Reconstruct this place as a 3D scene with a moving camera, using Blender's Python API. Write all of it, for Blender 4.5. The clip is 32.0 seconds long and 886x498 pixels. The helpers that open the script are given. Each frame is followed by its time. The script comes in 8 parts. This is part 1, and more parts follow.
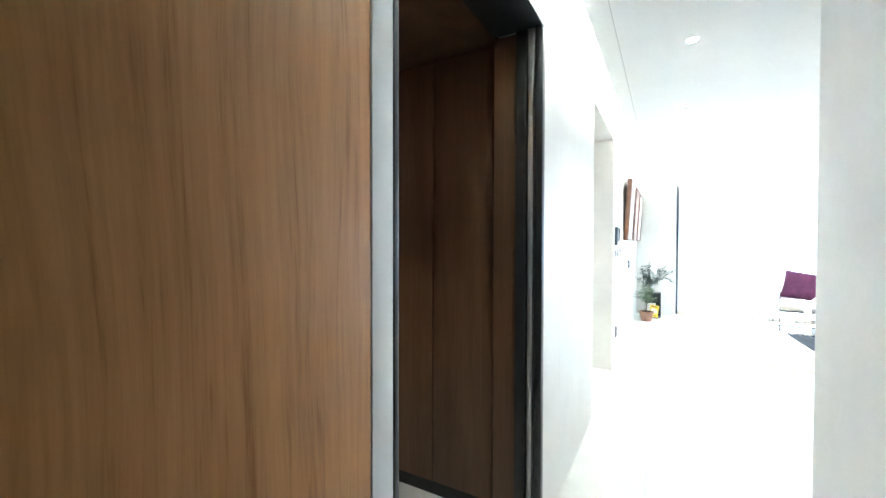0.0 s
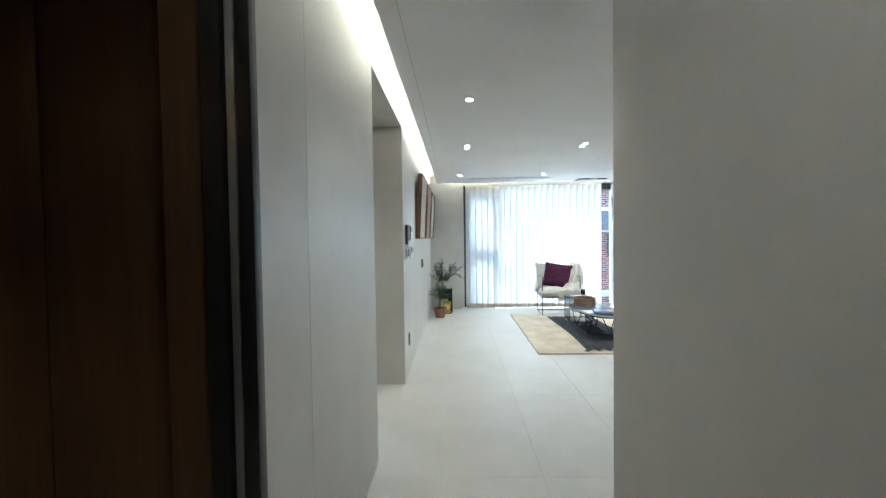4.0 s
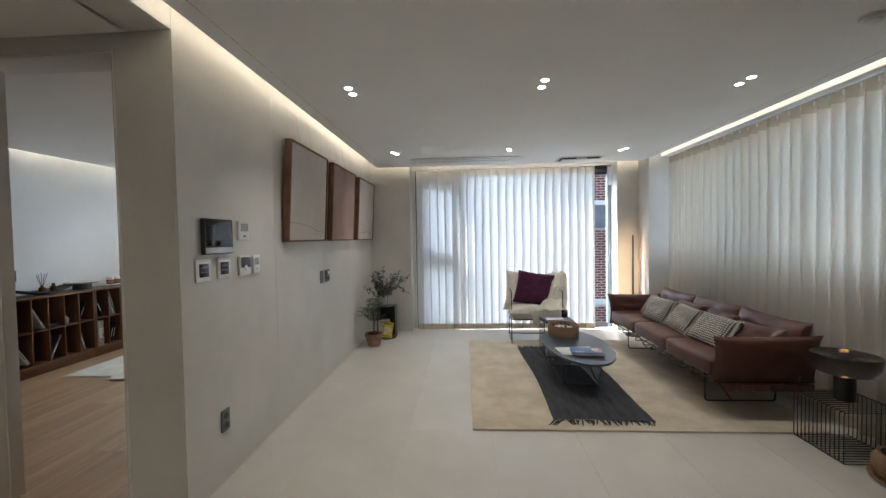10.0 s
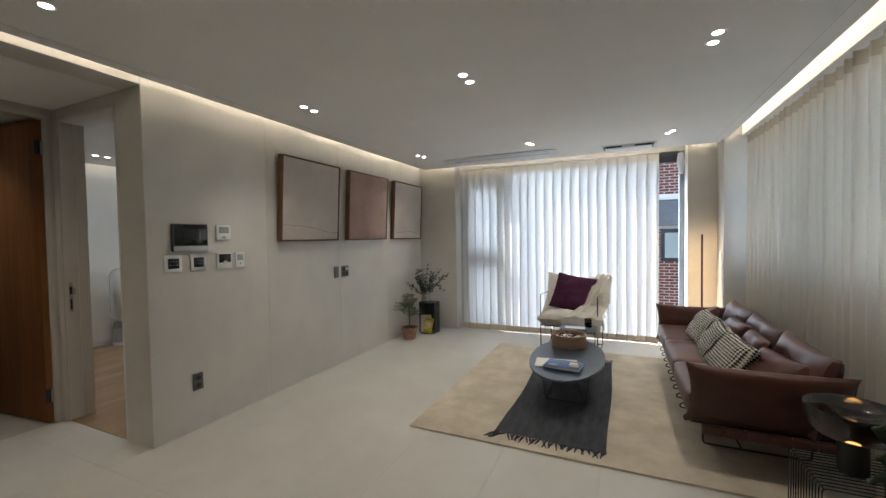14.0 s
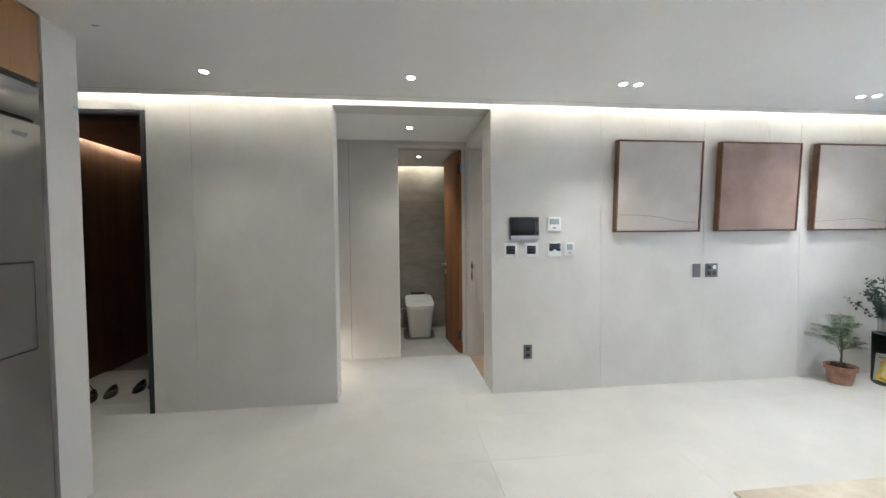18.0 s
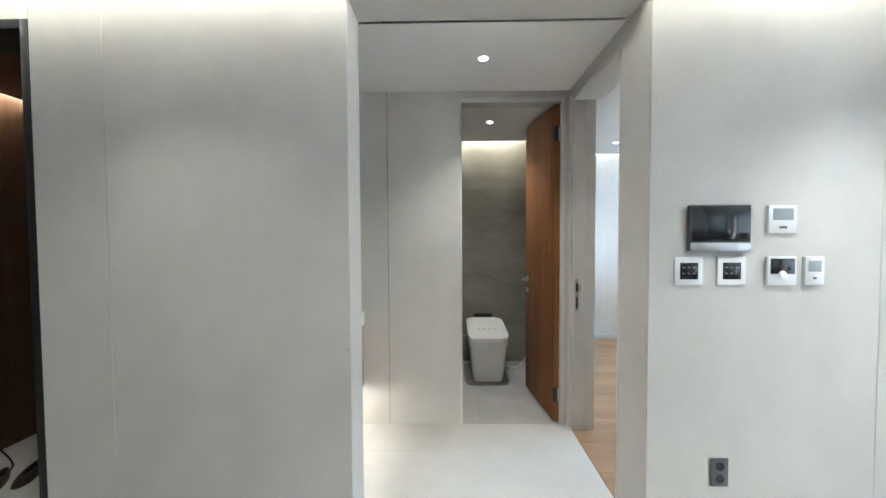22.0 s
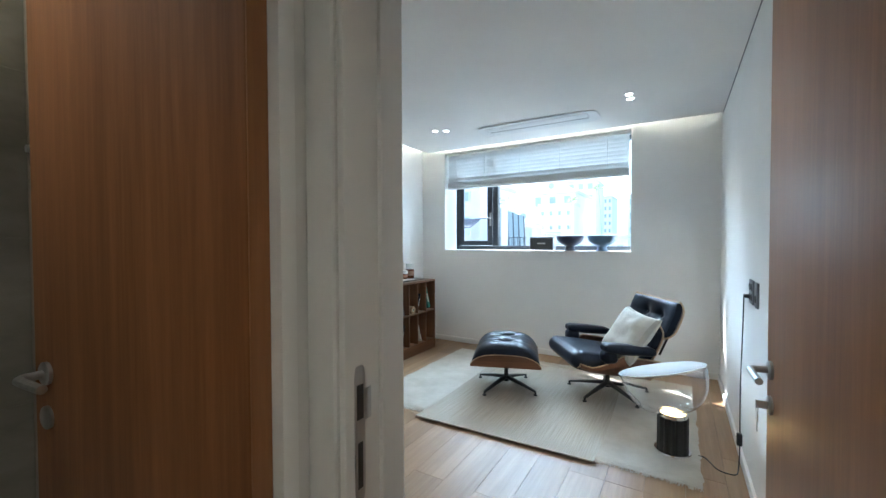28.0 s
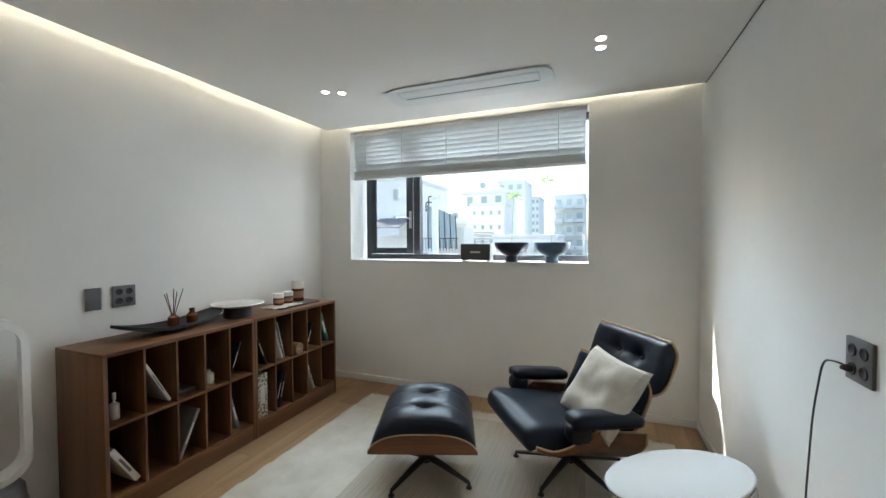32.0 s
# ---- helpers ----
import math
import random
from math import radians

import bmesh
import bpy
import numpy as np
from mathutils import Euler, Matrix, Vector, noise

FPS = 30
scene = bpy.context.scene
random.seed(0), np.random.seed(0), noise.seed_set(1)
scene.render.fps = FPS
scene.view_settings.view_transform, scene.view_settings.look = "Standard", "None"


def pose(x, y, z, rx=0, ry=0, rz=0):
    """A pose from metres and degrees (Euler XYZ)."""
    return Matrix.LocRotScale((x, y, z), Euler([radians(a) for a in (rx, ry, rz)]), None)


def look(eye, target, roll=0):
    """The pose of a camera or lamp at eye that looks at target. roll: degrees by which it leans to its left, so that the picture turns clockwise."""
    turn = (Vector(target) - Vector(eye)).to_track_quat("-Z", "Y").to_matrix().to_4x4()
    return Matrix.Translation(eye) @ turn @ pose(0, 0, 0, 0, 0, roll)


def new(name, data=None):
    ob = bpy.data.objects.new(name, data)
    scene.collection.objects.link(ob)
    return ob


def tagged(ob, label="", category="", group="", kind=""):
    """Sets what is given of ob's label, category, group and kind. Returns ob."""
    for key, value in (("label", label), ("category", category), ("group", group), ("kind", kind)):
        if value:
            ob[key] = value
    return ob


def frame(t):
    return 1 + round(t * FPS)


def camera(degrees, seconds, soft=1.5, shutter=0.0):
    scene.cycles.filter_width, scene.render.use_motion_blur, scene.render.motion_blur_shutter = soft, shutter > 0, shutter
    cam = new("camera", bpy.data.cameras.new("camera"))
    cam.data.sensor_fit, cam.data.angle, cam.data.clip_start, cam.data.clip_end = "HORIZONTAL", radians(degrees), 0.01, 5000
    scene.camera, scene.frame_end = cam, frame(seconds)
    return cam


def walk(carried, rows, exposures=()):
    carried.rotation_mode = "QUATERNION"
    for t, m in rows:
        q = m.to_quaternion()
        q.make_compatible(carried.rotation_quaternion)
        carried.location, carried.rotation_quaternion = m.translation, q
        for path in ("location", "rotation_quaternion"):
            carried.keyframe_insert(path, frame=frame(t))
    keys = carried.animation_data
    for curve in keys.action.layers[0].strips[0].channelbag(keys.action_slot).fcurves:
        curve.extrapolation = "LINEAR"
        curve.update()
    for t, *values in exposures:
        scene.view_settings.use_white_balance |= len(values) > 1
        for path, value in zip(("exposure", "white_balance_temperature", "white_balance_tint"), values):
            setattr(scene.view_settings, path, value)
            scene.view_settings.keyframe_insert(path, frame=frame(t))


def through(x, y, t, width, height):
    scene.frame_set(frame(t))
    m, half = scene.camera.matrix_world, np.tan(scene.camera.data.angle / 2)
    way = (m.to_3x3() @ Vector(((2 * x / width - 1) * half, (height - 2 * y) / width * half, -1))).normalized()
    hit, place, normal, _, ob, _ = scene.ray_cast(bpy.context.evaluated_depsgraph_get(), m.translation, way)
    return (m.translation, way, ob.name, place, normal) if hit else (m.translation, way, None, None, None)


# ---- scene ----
# World: x = 0 is the long panelled wall, y runs from the entrance to the living-room window.
cam = camera(96.9, 32.0)
PATH = [
    (0, (0.487, -4.536, 1.375), (-0.499, -2.796, 1.34), 0.1),
    (0.5, (0.473, -4.556, 1.386), (-0.177, -2.665, 1.352), -0.6),
    (1, (0.507, -4.513, 1.386), (0.146, -2.546, 1.349), -0.4),
    (1.5, (0.522, -4.525, 1.379), (0.391, -2.53, 1.34), -0.8),
    (2, (0.541, -4.467, 1.381), (0.486, -2.469, 1.336), -1.1),
    (2.5, (0.57, -4.378, 1.366), (0.514, -2.38, 1.318), -1.2),
    (3, (0.555, -4.22, 1.357), (0.496, -2.221, 1.306), -1.0),
    (3.5, (0.522, -3.987, 1.391), (0.456, -1.988, 1.338), -0.8),
    (5.5, (0.492, -3.048, 1.41), (0.42, -1.05, 1.356), -0.9),
    (6, (0.491, -2.841, 1.394), (0.414, -0.843, 1.337), -1.0),
    (6.5, (0.524, -2.602, 1.391), (0.445, -0.604, 1.338), -0.9),
    (7, (0.531, -2.398, 1.396), (0.45, -0.4, 1.341), -0.9),
    (7.5, (0.559, -2.225, 1.425), (0.475, -0.227, 1.37), -0.9),
    (8, (0.702, -2.132, 1.419), (0.612, -0.134, 1.364), -1.0),
    (8.5, (0.913, -2.074, 1.413), (0.817, -0.077, 1.357), -1.0),
    (9, (1.059, -2.016, 1.402), (0.958, -0.019, 1.343), -1.0),
    (9.5, (1.248, -1.943, 1.418), (1.142, 0.053, 1.36), -1.0),
    (10, (1.44, -1.894, 1.417), (1.324, 0.102, 1.358), -1.0),
    (10.5, (1.691, -1.902, 1.436), (1.565, 0.094, 1.376), -1.1),
    (11, (1.867, -1.88, 1.428), (1.737, 0.115, 1.37), -1.1),
    (11.5, (2.053, -1.811, 1.426), (1.898, 0.182, 1.366), -1.1),
    (12, (2.213, -1.753, 1.424), (1.975, 0.232, 1.366), -1.1),
    (12.5, (2.446, -1.739, 1.426), (2.094, 0.229, 1.37), -1.2),
    (13, (2.645, -1.724, 1.422), (2.139, 0.211, 1.366), -1.2),
    (13.5, (2.774, -1.663, 1.415), (2.119, 0.226, 1.36), -1.1),
    (15.5, (3.212, -1.307, 1.424), (1.84, 0.146, 1.356), -0.7),
    (16, (3.191, -1.182, 1.397), (1.659, 0.103, 1.339), -0.8),
    (16.5, (3.198, -1.046, 1.388), (1.514, 0.032, 1.327), -0.8),
    (17, (3.245, -0.919, 1.388), (1.412, -0.121, 1.328), -0.8),
    (17.5, (3.292, -0.837, 1.394), (1.358, -0.329, 1.328), -0.6),
    (18, (3.323, -0.81, 1.385), (1.338, -0.578, 1.32), -0.6),
    (18.5, (3.332, -0.786, 1.383), (1.333, -0.747, 1.317), -0.5),
    (19, (3.318, -0.76, 1.39), (1.319, -0.795, 1.323), -0.5),
    (19.5, (3.168, -0.755, 1.387), (1.17, -0.804, 1.315), -0.3),
    (20, (2.923, -0.807, 1.408), (0.925, -0.852, 1.335), -0.4),
    (20.5, (2.655, -0.812, 1.393), (0.657, -0.86, 1.323), -0.3),
    (21, (2.341, -0.797, 1.415), (0.343, -0.845, 1.345), -0.3),
    (21.5, (2.041, -0.836, 1.417), (0.043, -0.881, 1.346), -0.4),
    (22, (1.738, -0.871, 1.422), (-0.261, -0.909, 1.35), -0.3),
    (22.5, (1.418, -0.875, 1.414), (-0.581, -0.894, 1.349), -0.4),
    (23, (1.123, -0.873, 1.404), (-0.876, -0.885, 1.342), -0.3),
    (23.5, (0.845, -0.919, 1.389), (-1.154, -0.913, 1.338), -0.5),
    (24, (0.6, -0.925, 1.36), (-1.4, -0.904, 1.315), -0.4),
    (24.5, (0.353, -0.909, 1.374), (-1.645, -0.837, 1.315), 0.1),
    (26.5, (-0.407, -0.63, 1.342), (-2.127, 0.388, 1.284), -0.0),
    (27.5, (-0.587, -0.509, 1.313), (-1.841, 1.048, 1.272), -0.1),
    (28, (-0.621, -0.463, 1.317), (-1.651, 1.251, 1.273), -0.2),
    (28.5, (-0.645, -0.415, 1.319), (-1.487, 1.399, 1.273), -0.3),
    (29, (-0.645, -0.298, 1.311), (-1.383, 1.56, 1.258), -0.2),
    (29.5, (-0.638, -0.129, 1.306), (-1.359, 1.736, 1.254), -0.2),
    (30, (-0.692, -0.01, 1.303), (-1.404, 1.858, 1.254), -0.3),
    (30.5, (-0.775, 0.163, 1.335), (-1.496, 2.027, 1.274), -0.3),
    (31, (-0.865, 0.332, 1.372), (-1.589, 2.196, 1.318), -0.3),
    (31.5, (-0.935, 0.518, 1.391), (-1.659, 2.381, 1.338), -0.4),
    (32, (-0.989, 0.682, 1.394), (-1.716, 2.544, 1.343), -0.3),
]
EXPOSURES = [(0.0, 4.6, 5100, 0), (0.4, 3.7, 5300, 3), (1.0, 2.9, 5500, 4), (2.0, 2.85, 5500, 2), (3.5, 2.65, 5400, 0), (5.5, 2.15, 6000, 6), (7.0, 1.7, 6300, 9), (10.0, 1.52, 6300, 10), (13.5, 1.45, 6500, 10), (16.0, 1.5, 6600, 11),
             (17.0, 2.2, 6000, 10), (18.5, 2.95, 5600, 7), (20.0, 3.05, 5450, 6), (22.0, 3.15, 5400, 5), (24.5, 3.4, 5300, 4), (26.5, 3.15, 5550, 5), (27.0, 3.15, 5550, 5), (27.5, 2.65, 5600, 5), (28.5, 2.15, 5700, 2), (30.0, 1.93, 6150, 3), (32.0, 1.72, 6750, 7)]
walk(cam, [(t, look(eye, target, roll)) for t, eye, target, roll in PATH], EXPOSURES)

# ---- light ----
SUN_TRAVEL = Vector((0.80, -0.36, -0.88)).normalized()
world = bpy.data.worlds.new("sky")
scene.world = world
world.use_nodes = True
wn = world.node_tree
sky = wn.nodes.new("ShaderNodeTexSky")
sky.sky_type, sky.sun_disc = "NISHITA", False
sky.sun_elevation = math.asin(-SUN_TRAVEL.z)
sky.sun_rotation = math.atan2(-SUN_TRAVEL.x, -SUN_TRAVEL.y)
sky.dust_density = 2.0
wn.nodes["Background"].inputs[1].default_value = 0.15
wn.links.new(sky.outputs[0], wn.nodes["Background"].inputs[0])
sun = new("sun", bpy.data.lights.new("sun", "SUN"))
sun.data.energy, sun.data.angle, sun.data.color = 5.0, radians(0.5), (1.0, 0.96, 0.91)
sun.matrix_world = look((0, 0, 10), Vector((0, 0, 10)) + SUN_TRAVEL)


def area_lamp(name, centre, aim, width, height, power, color):
    lamp = new(name, bpy.data.lights.new(name, "AREA"))
    lamp.data.shape, lamp.data.size, lamp.data.size_y = "RECTANGLE", width, height
    lamp.data.energy, lamp.data.color = power, color
    lamp.matrix_world = look(centre, aim)
    return lamp


# Area lamps added outside, beyond curtains and blind, standing in for sky light.
area_lamp("added_sky_lamp", (1.55, 8.0, 1.9), (1.75, 0, 1.2), 3.4, 3.6, 36, (0.58, 0.78, 1.0))
area_lamp("added_sky_lamp", (5.5, 2.15, 1.95), (0, 2.15, 1.7), 3.6, 2.2, 22, (0.76, 0.88, 1.0))
area_lamp("added_sky_lamp", (-3.3, 6.4, 3.85), (-1.5, 2.2, 1.0), 3.2, 2.4, 132, (0.64, 0.83, 1.0))

# ---- materials ----
def material(name, color, rough=0.6, metal=0.0, spec=0.5, **kw):
    m = bpy.data.materials.new(name)
    m.use_nodes = True
    b = m.node_tree.nodes["Principled BSDF"]
    b.inputs["Base Color"].default_value = (*color, 1)
    b.inputs["Roughness"].default_value = rough
    b.inputs["Metallic"].default_value = metal
    b.inputs["Specular IOR Level"].default_value = spec
    for k, v in kw.items():
        b.inputs[k.replace("_", " ")].default_value = v
    return m


def node(m, kind, **values):
    n = m.node_tree.nodes.new(kind)
    for k, v in values.items():
        n.inputs[k].default_value = v
    return n


def link(m, a, b):
    m.node_tree.links.new(a, b)


def coords(m, scale=(1, 1, 1), rot=(0, 0, 0), world_space=False):
    n = m.node_tree.nodes
    tc = n.new("ShaderNodeNewGeometry") if world_space else n.new("ShaderNodeTexCoord")
    mp = n.new("ShaderNodeMapping")
    mp.inputs["Scale"].default_value = scale
    mp.inputs["Rotation"].default_value = rot
    link(m, tc.outputs["Position" if world_space else "Object"], mp.inputs["Vector"])
    return mp.outputs["Vector"]


def ramp(m, fac, stops):
    r = m.node_tree.nodes.new("ShaderNodeValToRGB")
    el = r.color_ramp.elements
    while len(el) < len(stops):
        el.new(0.5)
    for e, (p, c) in zip(el, stops):
        e.position, e.color = p, (*c, 1)
    link(m, fac, r.inputs["Fac"])
    return r.outputs["Color"]


def bump(m, height, strength=0.2, distance=0.002):
    b = node(m, "ShaderNodeBump", Strength=strength, Distance=distance)
    link(m, height, b.inputs["Height"])
    link(m, b.outputs["Normal"], m.node_tree.nodes["Principled BSDF"].inputs["Normal"])


def base(m):
    return m.node_tree.nodes["Principled BSDF"].inputs["Base Color"]


def mottled(name, c0, c1, rough=0.6, scale=(6, 6, 6), detail=6.0, bump_scale=60.0, bump_strength=0.1, spec=0.5, metal=0.0, world_space=True, lo=0.35, hi=0.65, rough_var=0.0, distance=0.002):
    """A plain surface with cloudy variation and fine grain."""
    m = material(name, c0, rough, metal, spec)
    v = coords(m, scale, world_space=world_space)
    n = node(m, "ShaderNodeTexNoise", Scale=1.0, Detail=detail, Roughness=0.6)
    link(m, v, n.inputs["Vector"])
    link(m, ramp(m, n.outputs["Fac"], [(lo, c0), (hi, c1)]), base(m))
    f = node(m, "ShaderNodeTexNoise", Scale=bump_scale, Detail=4.0)
    link(m, coords(m, world_space=world_space), f.inputs["Vector"])
    bump(m, f.outputs["Fac"], bump_strength, distance)
    if rough_var:
        mr = node(m, "ShaderNodeMapRange", **{"To Min": rough - rough_var, "To Max": rough + rough_var})
        link(m, n.outputs["Fac"], mr.inputs["Value"])
        link(m, mr.outputs["Result"], m.node_tree.nodes["Principled BSDF"].inputs["Roughness"])
    return m


def wood(name, dark, light, grain_axis="Z", rough=0.45, fine=1.0, per_piece=0.0, world_space=False, spec=0.5):
    """Straight-grained timber with cathedral figure along one axis."""
    m = material(name, light, rough, 0, spec)
    stretch = {"X": (0.35, 7, 7), "Y": (7, 0.35, 7), "Z": (7, 7, 0.35)}[grain_axis]
    v = coords(m, tuple(s * fine for s in stretch), world_space=world_space)
    if per_piece:
        info = m.node_tree.nodes.new("ShaderNodeObjectInfo")
        off = node(m, "ShaderNodeVectorMath")
        off.operation = "MULTIPLY_ADD"
        off.inputs[1].default_value = (31, 17, 23)
        comb = m.node_tree.nodes.new("ShaderNodeCombineXYZ")
        for i in range(3):
            link(m, info.outputs["Random"], comb.inputs[i])
        link(m, comb.outputs[0], off.inputs[0])
        link(m, v, off.inputs[2])
        v = off.outputs[0]
    n = node(m, "ShaderNodeTexNoise", Scale=1.0, Detail=5.0, Roughness=0.6, Distortion=0.6)
    link(m, v, n.inputs["Vector"])
    fi = node(m, "ShaderNodeTexNoise", Scale=9.0, Detail=3.0, Roughness=0.7)
    link(m, v, fi.inputs["Vector"])
    mix = node(m, "ShaderNodeMix", Factor=0.35)
    link(m, n.outputs["Fac"], mix.inputs["A"])
    link(m, fi.outputs["Fac"], mix.inputs["B"])
    c = ramp(m, mix.outputs["Result"], [(0.34, dark), (0.5, tuple((a + b) / 2 for a, b in zip(dark, light))), (0.64, light)])
    if per_piece:
        hsv = node(m, "ShaderNodeHueSaturation")
        mr = node(m, "ShaderNodeMapRange", **{"To Min": 1 - per_piece, "To Max": 1 + per_piece})
        link(m, info.outputs["Random"], mr.inputs["Value"])
        link(m, mr.outputs["Result"], hsv.inputs["Value"])
        link(m, c, hsv.inputs["Color"])
        c = hsv.outputs["Color"]
    link(m, c, base(m))
    bump(m, fi.outputs["Fac"], 0.15, 0.001)
    return m


def emitter(name, color, strength):
    m = bpy.data.materials.new(name)
    m.use_nodes = True
    t = m.node_tree
    t.nodes.remove(t.nodes["Principled BSDF"])
    e = t.nodes.new("ShaderNodeEmission")
    e.inputs[0].default_value, e.inputs[1].default_value = (*color, 1), strength
    t.links.new(e.outputs[0], t.nodes["Material Output"].inputs["Surface"])
    return m


def sheer(name, color, through, weave):
    """Woven curtain cloth that lets light through."""
    m = bpy.data.materials.new(name)
    m.use_nodes = True
    t = m.node_tree
    t.nodes.remove(t.nodes["Principled BSDF"])
    d = t.nodes.new("ShaderNodeBsdfDiffuse")
    tr = t.nodes.new("ShaderNodeBsdfTranslucent")
    cl = t.nodes.new("ShaderNodeBsdfTransparent")
    mix = t.nodes.new("ShaderNodeMixShader")
    mix.inputs[0].default_value = through
    mix2 = t.nodes.new("ShaderNodeMixShader")
    mix2.inputs[0].default_value = weave
    tc = t.nodes.new("ShaderNodeTexCoord")
    mp = t.nodes.new("ShaderNodeMapping")
    mp.inputs["Scale"].default_value = (40, 40, 500)
    n = t.nodes.new("ShaderNodeTexNoise")
    n.inputs["Scale"].default_value = 1.0
    r = t.nodes.new("ShaderNodeValToRGB")
    r.color_ramp.elements[0].position, r.color_ramp.elements[0].color = 0.3, (*(c * 0.94 for c in color), 1)
    r.color_ramp.elements[1].position, r.color_ramp.elements[1].color = 0.7, (*color, 1)
    t.links.new(tc.outputs["Object"], mp.inputs["Vector"])
    t.links.new(mp.outputs["Vector"], n.inputs["Vector"])
    t.links.new(n.outputs["Fac"], r.inputs["Fac"])
    t.links.new(r.outputs["Color"], d.inputs["Color"])
    t.links.new(r.outputs["Color"], tr.inputs["Color"])
    t.links.new(d.outputs[0], mix.inputs[1])
    t.links.new(tr.outputs[0], mix.inputs[2])
    t.links.new(mix.outputs[0], mix2.inputs[1])
    t.links.new(cl.outputs[0], mix2.inputs[2])
    t.links.new(mix2.outputs[0], t.nodes["Material Output"].inputs["Surface"])
    return m


WALL = mottled("wall_porcelain", (0.60, 0.58, 0.545), (0.66, 0.64, 0.605), 0.42, (2.4, 2.4, 2.0), 12.0, 90.0, 0.09, spec=0.4, rough_var=0.06)
PAINT = mottled("wall_paint", (0.80, 0.80, 0.785), (0.83, 0.83, 0.815), 0.75, (2, 2, 2), 4.0, 140.0, 0.08, spec=0.25)
CEIL = mottled("ceiling_paint", (0.84, 0.835, 0.82), (0.87, 0.865, 0.85), 0.8, (1.5, 1.5, 1.5), 3.0, 160.0, 0.06, spec=0.2)
TILE = mottled("floor_tile", (0.54, 0.525, 0.49), (0.61, 0.595, 0.56), 0.38, (1.6, 1.6, 1.6), 8.0, 120.0, 0.05, spec=0.45, rough_var=0.07)
GROUT = mottled("grout", (0.52, 0.51, 0.48), (0.57, 0.56, 0.53), 0.9)
GREYTILE = mottled("bathroom_tile", (0.185, 0.168, 0.135), (0.29, 0.265, 0.22), 0.45, (2.2, 2.2, 5.0), 9.0, 70.0, 0.15, rough_var=0.1)
BATHFLOOR = mottled("bathroom_floor_tile", (0.36, 0.35, 0.325), (0.46, 0.45, 0.42), 0.5, (3, 3, 3), 8.0)
OAK = wood("oak_plank", (0.23, 0.135, 0.068), (0.38, 0.245, 0.135), "Y", 0.42, 1.0, per_piece=0.10, world_space=True)
DOORWOOD = wood("door_veneer", (0.15, 0.058, 0.020), (0.28, 0.120, 0.046), "Z", 0.62, 1.0, spec=0.2)
PALEDOOR = wood("pale_door_veneer", (0.17, 0.075, 0.032), (0.29, 0.140, 0.062), "Z", 0.40, 1.0, spec=0.35)


def figured(name, dark, light, rough=0.5):
    """Crown-cut veneer: long drifting grain lines over fine pores, running up z."""
    m = material(name, light, rough, 0, 0.25)
    drift = node(m, "ShaderNodeTexNoise", Scale=1.0, Detail=2.0, Roughness=0.45)
    link(m, coords(m, (1.0, 2.6, 0.55)), drift.inputs["Vector"])
    warp = node(m, "ShaderNodeVectorMath")
    warp.operation = "MULTIPLY_ADD"
    warp.inputs[1].default_value = (0.0, 0.20, 0.0)
    link(m, drift.outputs["Color"], warp.inputs[0])
    link(m, coords(m, (1.0, 1.0, 0.035)), warp.inputs[2])
    layers = []
    for scale, detail, rgh in ((22.0, 4.0, 0.55), (95.0, 3.0, 0.6), (330.0, 2.0, 0.6)):
        n = node(m, "ShaderNodeTexNoise", Scale=scale, Detail=detail, Roughness=rgh)
        link(m, warp.outputs[0], n.inputs["Vector"])
        layers.append(n.outputs["Fac"])
    mix = node(m, "ShaderNodeMix", Factor=0.45)
    link(m, layers[0], mix.inputs["A"])
    link(m, layers[1], mix.inputs["B"])
    mix2 = node(m, "ShaderNodeMix", Factor=0.22)
    link(m, mix.outputs["Result"], mix2.inputs["A"])
    link(m, layers[2], mix2.inputs["B"])
    link(m, ramp(m, mix2.outputs["Result"], [(0.36, dark), (0.46, tuple(a * 0.35 + b * 0.65 for a, b in zip(dark, light))), (0.60, light)]), base(m))
    bump(m, layers[2], 0.12, 0.0008)
    return m


OAKDOOR = figured("oak_veneer", (0.25, 0.110, 0.036), (0.45, 0.225, 0.080))
DARKWOOD = wood("walnut_panel", (0.078, 0.040, 0.019), (0.155, 0.082, 0.041), "Z", 0.45, 1.0)
WALNUT = wood("walnut", (0.12, 0.052, 0.024), (0.25, 0.115, 0.055), "Y", 0.42, 1.6)
CABWOOD = wood("cabinet_oak", (0.26, 0.13, 0.05), (0.43, 0.24, 0.105), "Z", 0.4, 1.0)
BLACKMETAL = mottled("black_metal", (0.012, 0.013, 0.014), (0.02, 0.021, 0.023), 0.42, (8, 8, 8), 3.0, 200.0, 0.05)
CHARCOAL = mottled("charcoal_plastic", (0.04, 0.042, 0.046), (0.055, 0.058, 0.062), 0.45, (8, 8, 8))
WHITEPL = mottled("white_plastic", (0.76, 0.77, 0.77), (0.80, 0.81, 0.81), 0.35, (6, 6, 6), 3.0, 200.0, 0.02)
LED = emitter("led_strip", (1.0, 0.87, 0.68), 7.5)
LEDW = emitter("led_strip_warm", (1.0, 0.76, 0.50), 8.0)
LEDC = emitter("led_strip_cool", (1.0, 0.90, 0.74), 6.0)
DOWN = emitter("downlight_glow", (1.0, 0.95, 0.88), 9.0)
DOWNS = emitter("downlight_study", (1.0, 0.97, 0.92), 7.0)



